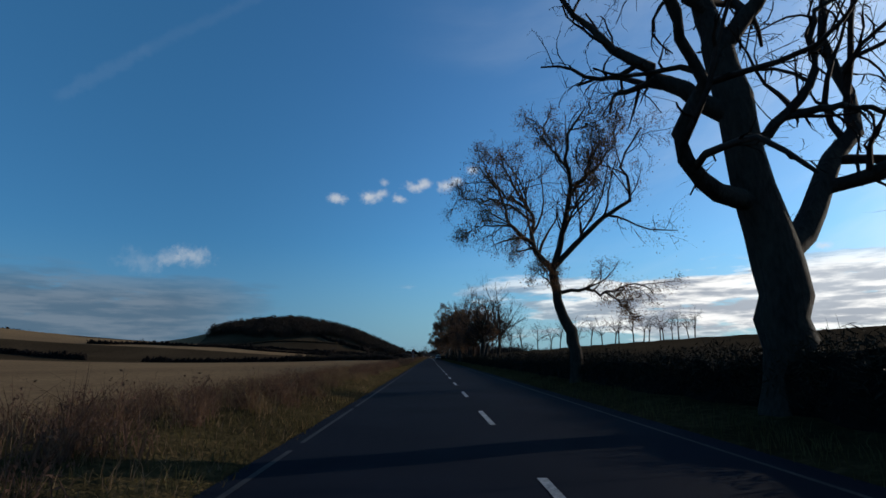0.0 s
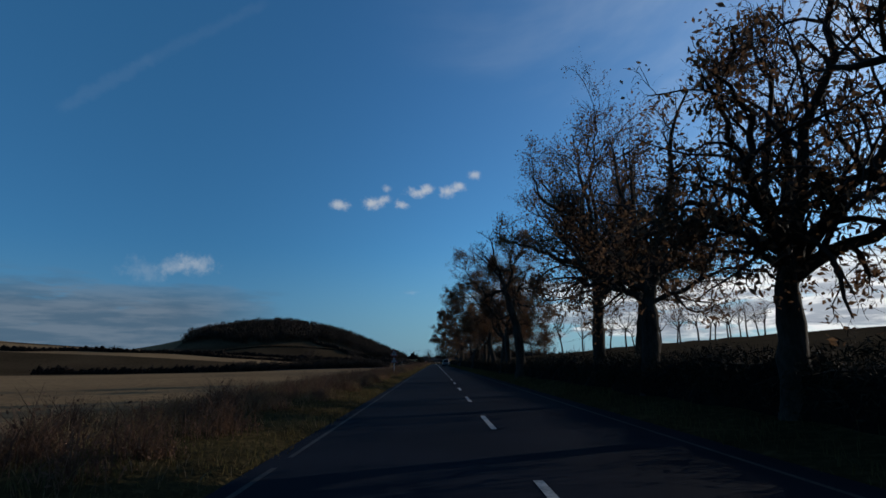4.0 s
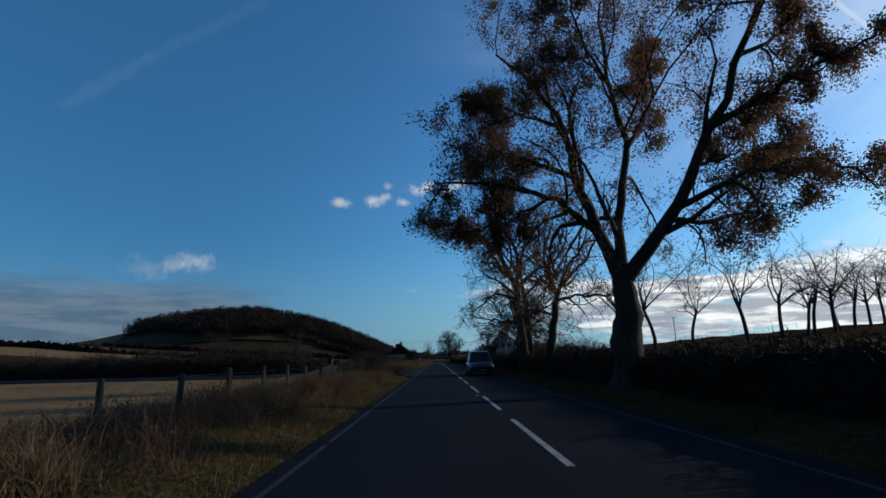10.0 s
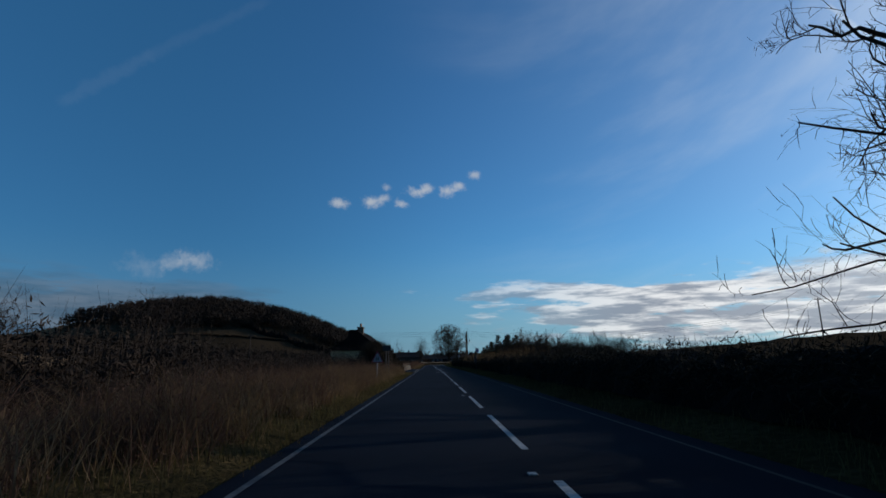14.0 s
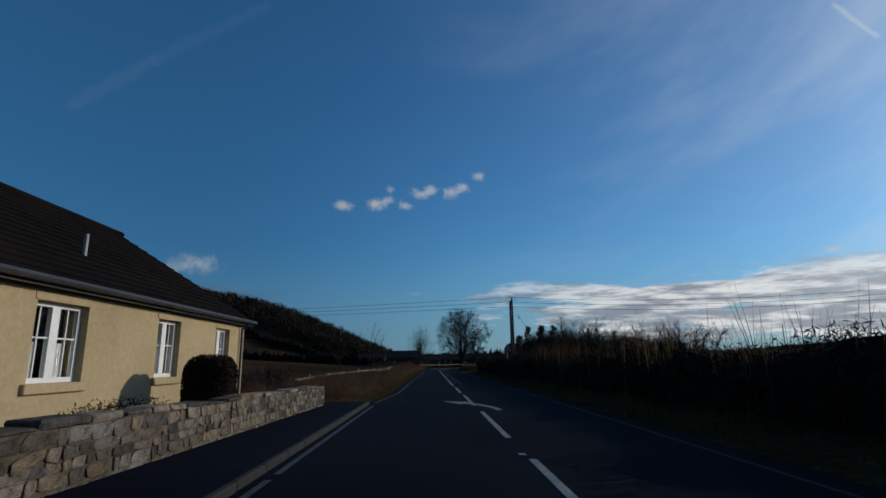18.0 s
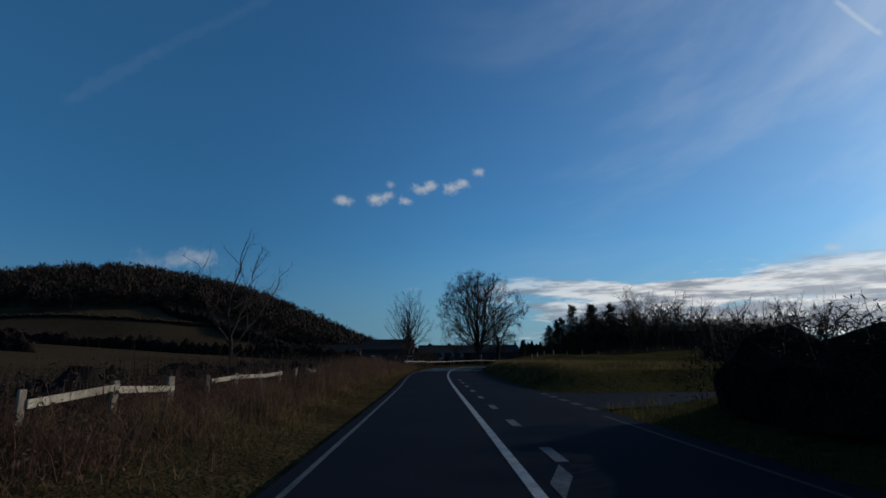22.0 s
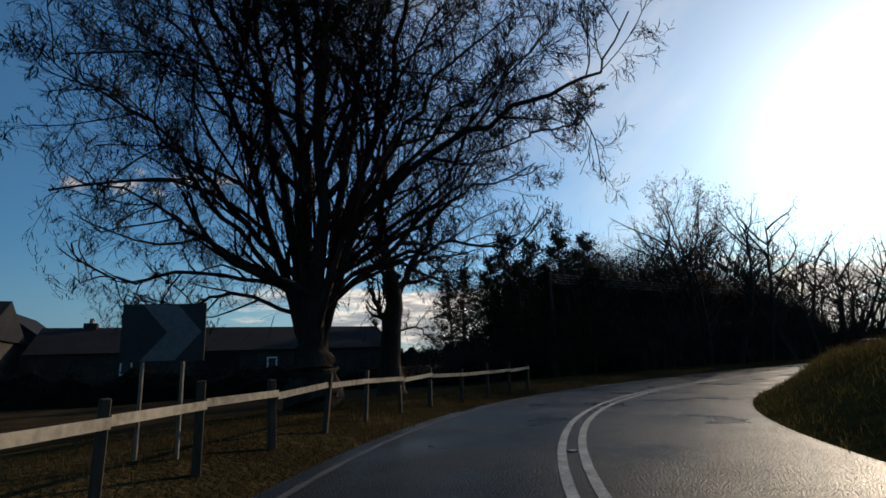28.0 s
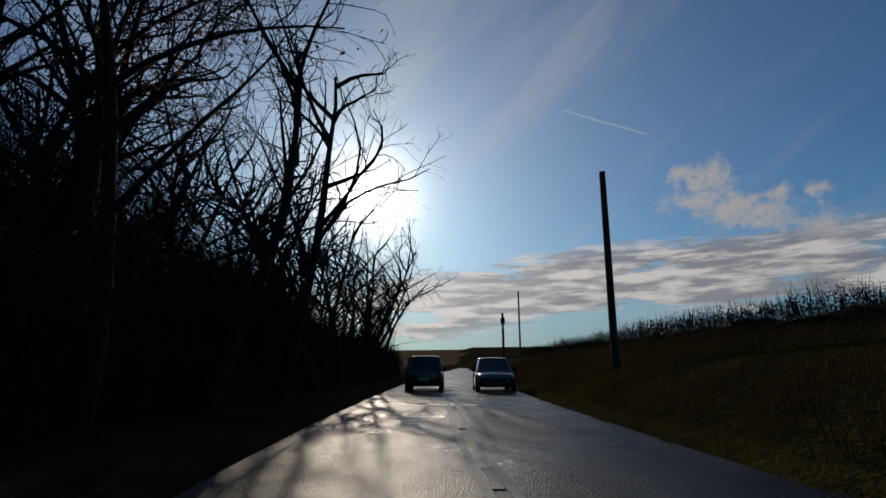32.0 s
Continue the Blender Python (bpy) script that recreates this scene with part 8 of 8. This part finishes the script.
for x, y, sc in ((24.6, 447.0, 0.95), (23.9, 453, 1.1), (25.4, 449.5, 1.2), (27.5, 445.5, 1.1), (29, 452, 1.3), (31.5, 448.5, 1.25), (26, 455, 1.25), (34, 455, 1.35), (36, 450.5, 1.3), (19.5, 461, 0.55), (40, 457, 1.3), (20.3, 434.9, 0.5), (22.2, 435.8, 0.56), (24.3, 436.6, 0.6), (26.6, 438.2, 0.7), (21.2, 438.6, 0.72)):
    stand("l", int(rng.integers(0, 2)), x, y, sc)
thicket("copse_scrub", "dense brown tangle of bare twigs filling the copse", [(26, 449.5, 0.7), (29, 448.5, 1.0), (33, 448, 1.05), (42, 449, 1.0), (54, 452, 0.95), (66, 455, 0.9), (80, 458, 0.8)], 8.0, 8.2, 1700, 0.3, M_SCRUB, 309, "woodland", 0.78, ragged=0.2, twigs=260, slim=0.08)
shaped(plant(36.8, 439.8, 30, 0.73), 93, [(0, -0.2), (0.1, 3.0), (-0.1, 6.5), (0.1, 9.5)], 0.34, [([(0, 6), (-1.2, 9), (-2.2, 12.5), (-3.4, 15.5)], 0.120), ([(0.1, 8), (0.4, 12), (0.1, 15), (0.4, 18.5)], 0.135), ([(0, 7), (1.6, 10), (2.8, 13.5), (3.6, 16)], 0.112), ([(0, 6.5), (-2.4, 8.6), (-4.4, 10.8)], 0.083), ([(0, 7.2), (2.4, 8.8), (4.6, 11)], 0.083), ([(0.2, 9.4), (-0.8, 13), (-1.4, 17)], 0.090), ([(0.3, 10), (1.6, 14), (1.8, 17.6)], 0.090)], DENSE, "tall bare ash tree standing over the copse", 0.25, 0.09, name="ash_tree", group=COPSE, shear=0.0)
thicket("undergrowth", "black tangled undergrowth at the foot of the copse", [(15.5, 443, 0.4), (20, 441, 0.55), (25, 440, 0.9), (30, 440, 1.0), (40, 442.5, 1.0), (55, 446, 1.0), (75, 450, 1.0), (100, 454, 1.0)], 5.0, 3.6, 600, 0.12, M_SCRUB, 310, "undergrowth", 0.75, twigs=60, slim=0.15)
thicket("undergrowth", "black tangled undergrowth along the road edge", [tuple(at(S_BEND + 52 + k * 6, -5.9)[:2]) + (0.9 + 0.2 * (k % 2),) for k in range(11)], 2.6, 2.6, 900, 0.06, M_SCRUB, 311, "undergrowth", 0.75, twigs=60, slim=0.15)

# ---- cars ----
M_TYRE = mottled("tyre_rubber", (0.01, 0.01, 0.01), (0.025, 0.025, 0.025), 4, 30, 0.85, 0.2, 0.2, 60, 0.004)
M_RIM = mottled("alloy", (0.05, 0.05, 0.053), (0.12, 0.12, 0.125), 4, 30, 0.35, 0.5, 0)
M_CARGLASS = mottled("car_glass", (0.008, 0.01, 0.012), (0.015, 0.018, 0.02), 1, 4, 0.08, 0.6, 0)
M_LAMP_W = mottled("headlamp_lens", (0.2, 0.2, 0.21), (0.5, 0.5, 0.52), 6, 30, 0.15, 0.6, 0)
M_LAMP_R = mottled("tail_lamp_lens", (0.3, 0.01, 0.01), (0.4, 0.02, 0.02), 6, 30, 0.2, 0.6, 0)
M_DULLPLATE = mottled("shaded_plate", (0.06, 0.06, 0.062), (0.1, 0.1, 0.1), 3, 20, 0.6, 0.3, 0)
M_PLATE = mottled("number_plate", (0.5, 0.45, 0.15), (0.6, 0.55, 0.2), 3, 20, 0.5, 0.4, 0)


def car_paint(name, a, b):
    m = mottled(name, a, b, 0.8, 6, 0.28, 0.6, 0)
    m.node_tree.nodes["Principled BSDF"].inputs["Coat Weight"].default_value = 0.5
    return m


def loft(stations):
    """A closed skin through rings of points, one ring a station."""
    bm = bmesh.new()
    rings = [[bm.verts.new(p) for p in r] for r in stations]
    n = len(rings[0])
    for a, b in zip(rings, rings[1:]):
        for k in range(n):
            bm.faces.new((a[k], a[(k + 1) % n], b[(k + 1) % n], b[k]))
    bm.faces.new(rings[0][::-1])
    bm.faces.new(rings[-1])
    bmesh.ops.recalc_face_normals(bm, faces=bm.faces[:])
    for f in bm.faces:
        f.smooth = True
    return bm


def car(m, label, paint, tall=1.0, L=4.3, W=1.78):
    """A car at its middle on the ground, nose towards +y."""
    ob = thing("car", m, label, "car")
    h = 1.5 * tall
    w = W / 2
    zs = 0.9 * (0.5 + 0.5 * tall)

    def ring(y, hw, zb, zt, crown=0.04):
        half = [(0.86, zb), (0.97, zb + 0.1), (1.0, zb + 0.24), (0.985, zt - 0.24), (0.96, zt - 0.11), (0.9, zt - 0.03), (0.72, zt + crown * 0.4), (0.36, zt + crown)]
        right = [(hw * a, y, z) for a, z in half]
        return [(-x, yy, z) for x, yy, z in right] + right[::-1]

    rows = [(-L / 2, 0.84, 0.4, zs * 0.9), (-L / 2 + 0.06, 0.93, 0.3, zs * 0.97), (-L / 2 + 0.3, 0.98, 0.24, zs * 1.02), (-L / 2 + 0.8, 1.0, 0.22, zs * 1.03), (-0.2, 1.0, 0.22, zs * 1.01), (0.7, 1.0, 0.22, zs * 0.99),
            (1.15, 0.99, 0.22, zs * 0.97), (L / 2 - 0.6, 0.98, 0.22, zs * 0.92), (L / 2 - 0.28, 0.94, 0.23, zs * 0.87), (L / 2 - 0.1, 0.88, 0.26, zs * 0.8), (L / 2 - 0.02, 0.8, 0.32, zs * 0.7), (L / 2, 0.74, 0.38, zs * 0.64)]
    part("body", loft([ring(y, w * k, zb, zt) for y, k, zb, zt in rows]), paint, ob)
    # glasshouse: dark panes under a painted roof on pillars
    z0 = zs * 0.97
    belt = [(1.2, 0.86), (0.85, 0.93), (-0.35, 0.945), (-L / 2 + 0.55, 0.93), (-L / 2 + 0.12, 0.84)]
    head = [(0.42, 0.68), (0.3, 0.735), (-0.4, 0.76), (-L / 2 + 0.72, 0.74), (-L / 2 + 0.42, 0.66)]
    zr = [h * 0.955, h * 0.965, h * 0.985, h * 0.965, h * 0.945]
    bm = bmesh.new()
    lo = [[bm.verts.new((sx * k * w, y, z0)) for y, k in belt] for sx in (-1, 1)]
    hi = [[bm.verts.new((sx * k * w, y, z)) for (y, k), z in zip(head, zr)] for sx in (-1, 1)]
    for a, b in zip(lo, hi):
        for k in range(4):
            bm.faces.new((a[k], a[k + 1], b[k + 1], b[k]))
    for k in (0, 4):
        bm.faces.new((lo[0][k], lo[1][k], hi[1][k], hi[0][k]))
    bmesh.ops.recalc_face_normals(bm, faces=bm.faces[:])
    part("window_glass", bm, M_CARGLASS, ob, "dark tinted windows")
    bm = bmesh.new()
    rings = []
    for (y, k), z in zip(head, zr):
        rings.append([bm.verts.new((k * w * a, y, z + b)) for a, b in ((-1.02, -0.03), (-1.03, 0.0), (-0.9, 0.035), (-0.45, 0.055), (0.45, 0.055), (0.9, 0.035), (1.03, 0.0), (1.02, -0.03))])
    for a, b in zip(rings, rings[1:]):
        for k in range(8):
            bm.faces.new((a[k], a[(k + 1) % 8], b[(k + 1) % 8], b[k]))
    bm.faces.new(rings[0])
    bm.faces.new(rings[-1][::-1])
    bmesh.ops.recalc_face_normals(bm, faces=bm.faces[:])
    for f in bm.faces:
        f.smooth = True
    part("roof", bm, paint, ob)
    for sx in (-1, 1):
        for k, r in ((0, 0.04), (2, 0.035), (3, 0.05), (4, 0.05)):
            p = (sx * belt[k][1] * w, belt[k][0], z0 - 0.02)
            q = (sx * head[k][1] * w, head[k][0], zr[k])
            part("pillar", cyl(bmesh.new(), p, q, r, r * 0.9, 8), paint, ob)
        bm = boxm(sx * (w + 0.05) - 0.1, 0.84, z0 + 0.02, sx * (w + 0.05) + 0.1, 0.94, z0 + 0.18, bevel=0.04)
        part("mirror", bm, M_TYRE, ob)
        bm = boxm(sx * w * 0.66 - 0.15, L / 2 - 0.26, zs * 0.69, sx * w * 0.66 + 0.15, L / 2 - 0.06, zs * 0.79, bevel=0.045)
        part("headlamp", bm, M_LAMP_W, ob)
        part("tail_lamp", boxm(sx * w * 0.8 - 0.08, -L / 2 + 0.0, zs * 0.66, sx * w * 0.8 + 0.08, -L / 2 + 0.14, zs * 0.96, bevel=0.03), M_LAMP_R, ob)
        for yy in (-L / 2 + 0.84, L / 2 - 0.86):
            # black disc set on the body side as the shade of the wheel well
            part("wheel_arch_shade", cyl(bmesh.new(), (sx * (w - 0.12), yy, 0.35), (sx * (w + 0.004), yy, 0.35), 0.4, 0.39, 24), M_TYRE, ob)
            wh = part("wheel", cyl(bmesh.new(), (sx * (w - 0.2), yy, 0.33), (sx * (w + 0.012), yy, 0.33), 0.33, 0.32, 24), M_TYRE, ob)
            part("rim", cyl(bmesh.new(), (sx * (w + 0.008), yy, 0.33), (sx * (w + 0.02), yy, 0.33), 0.2, 0.17, 18), M_RIM, wh)
        part("sill", boxm(sx * (w - 0.02) - 0.03, -L / 2 + 1.25, 0.2, sx * (w - 0.02) + 0.03, L / 2 - 1.3, 0.3, bevel=0.02), M_TYRE, ob)
    part("front_bumper", boxm(-w * 0.72, L / 2 - 0.12, 0.24, w * 0.72, L / 2 + 0.02, 0.42, bevel=0.05), M_TYRE, ob)
    part("rear_bumper", boxm(-w * 0.8, -L / 2 - 0.03, 0.28, w * 0.8, -L / 2 + 0.12, 0.46, bevel=0.05), M_TYRE, ob)
    part("grille", boxm(-0.42, L / 2 - 0.04, 0.47, 0.42, L / 2 + 0.012, 0.6, bevel=0.02), M_CARGLASS, ob)
    part("number_plate", boxm(-0.26, -L / 2 - 0.045, 0.5, 0.26, -L / 2 + 0.02, 0.61), M_PLATE, ob)
    part("number_plate", boxm(-0.26, L / 2, 0.33, 0.26, L / 2 + 0.035, 0.43), M_DULLPLATE, ob)
    return ob


def on_road(y, d, turn=0.0, s=None):
    s = A(y) if s is None else s
    p, q = at(s, d), at(s + 0.5, d)
    return Matrix.Translation((p[0], p[1], 0.0)) @ Matrix.Rotation(-math.atan2(q[0] - p[0], q[1] - p[1]) + radians(turn), 4, "Z")


car(on_road(199.3, 2.9, 180), "dark blue-grey estate car in the oncoming lane", car_paint("blue_grey_paint", (0.007, 0.01, 0.016), (0.012, 0.016, 0.024)), 1.12, 4.5, 1.85)
s_end = float(lateral([28.7], [431.2])[1][0])
car(on_road(0, -0.3, 0, s_end + 27), "dark hatchback stopped ahead on the wet road", car_paint("black_paint", (0.012, 0.012, 0.014), (0.02, 0.02, 0.022)), 1.08)
s_mid = float(lateral([21.8], [428.9])[1][0])
car(on_road(0, 2.95, 180, s_mid + 33.0), "grey hatchback in the oncoming lane of the wet road", car_paint("grey_paint", (0.06, 0.065, 0.075), (0.09, 0.095, 0.105)))
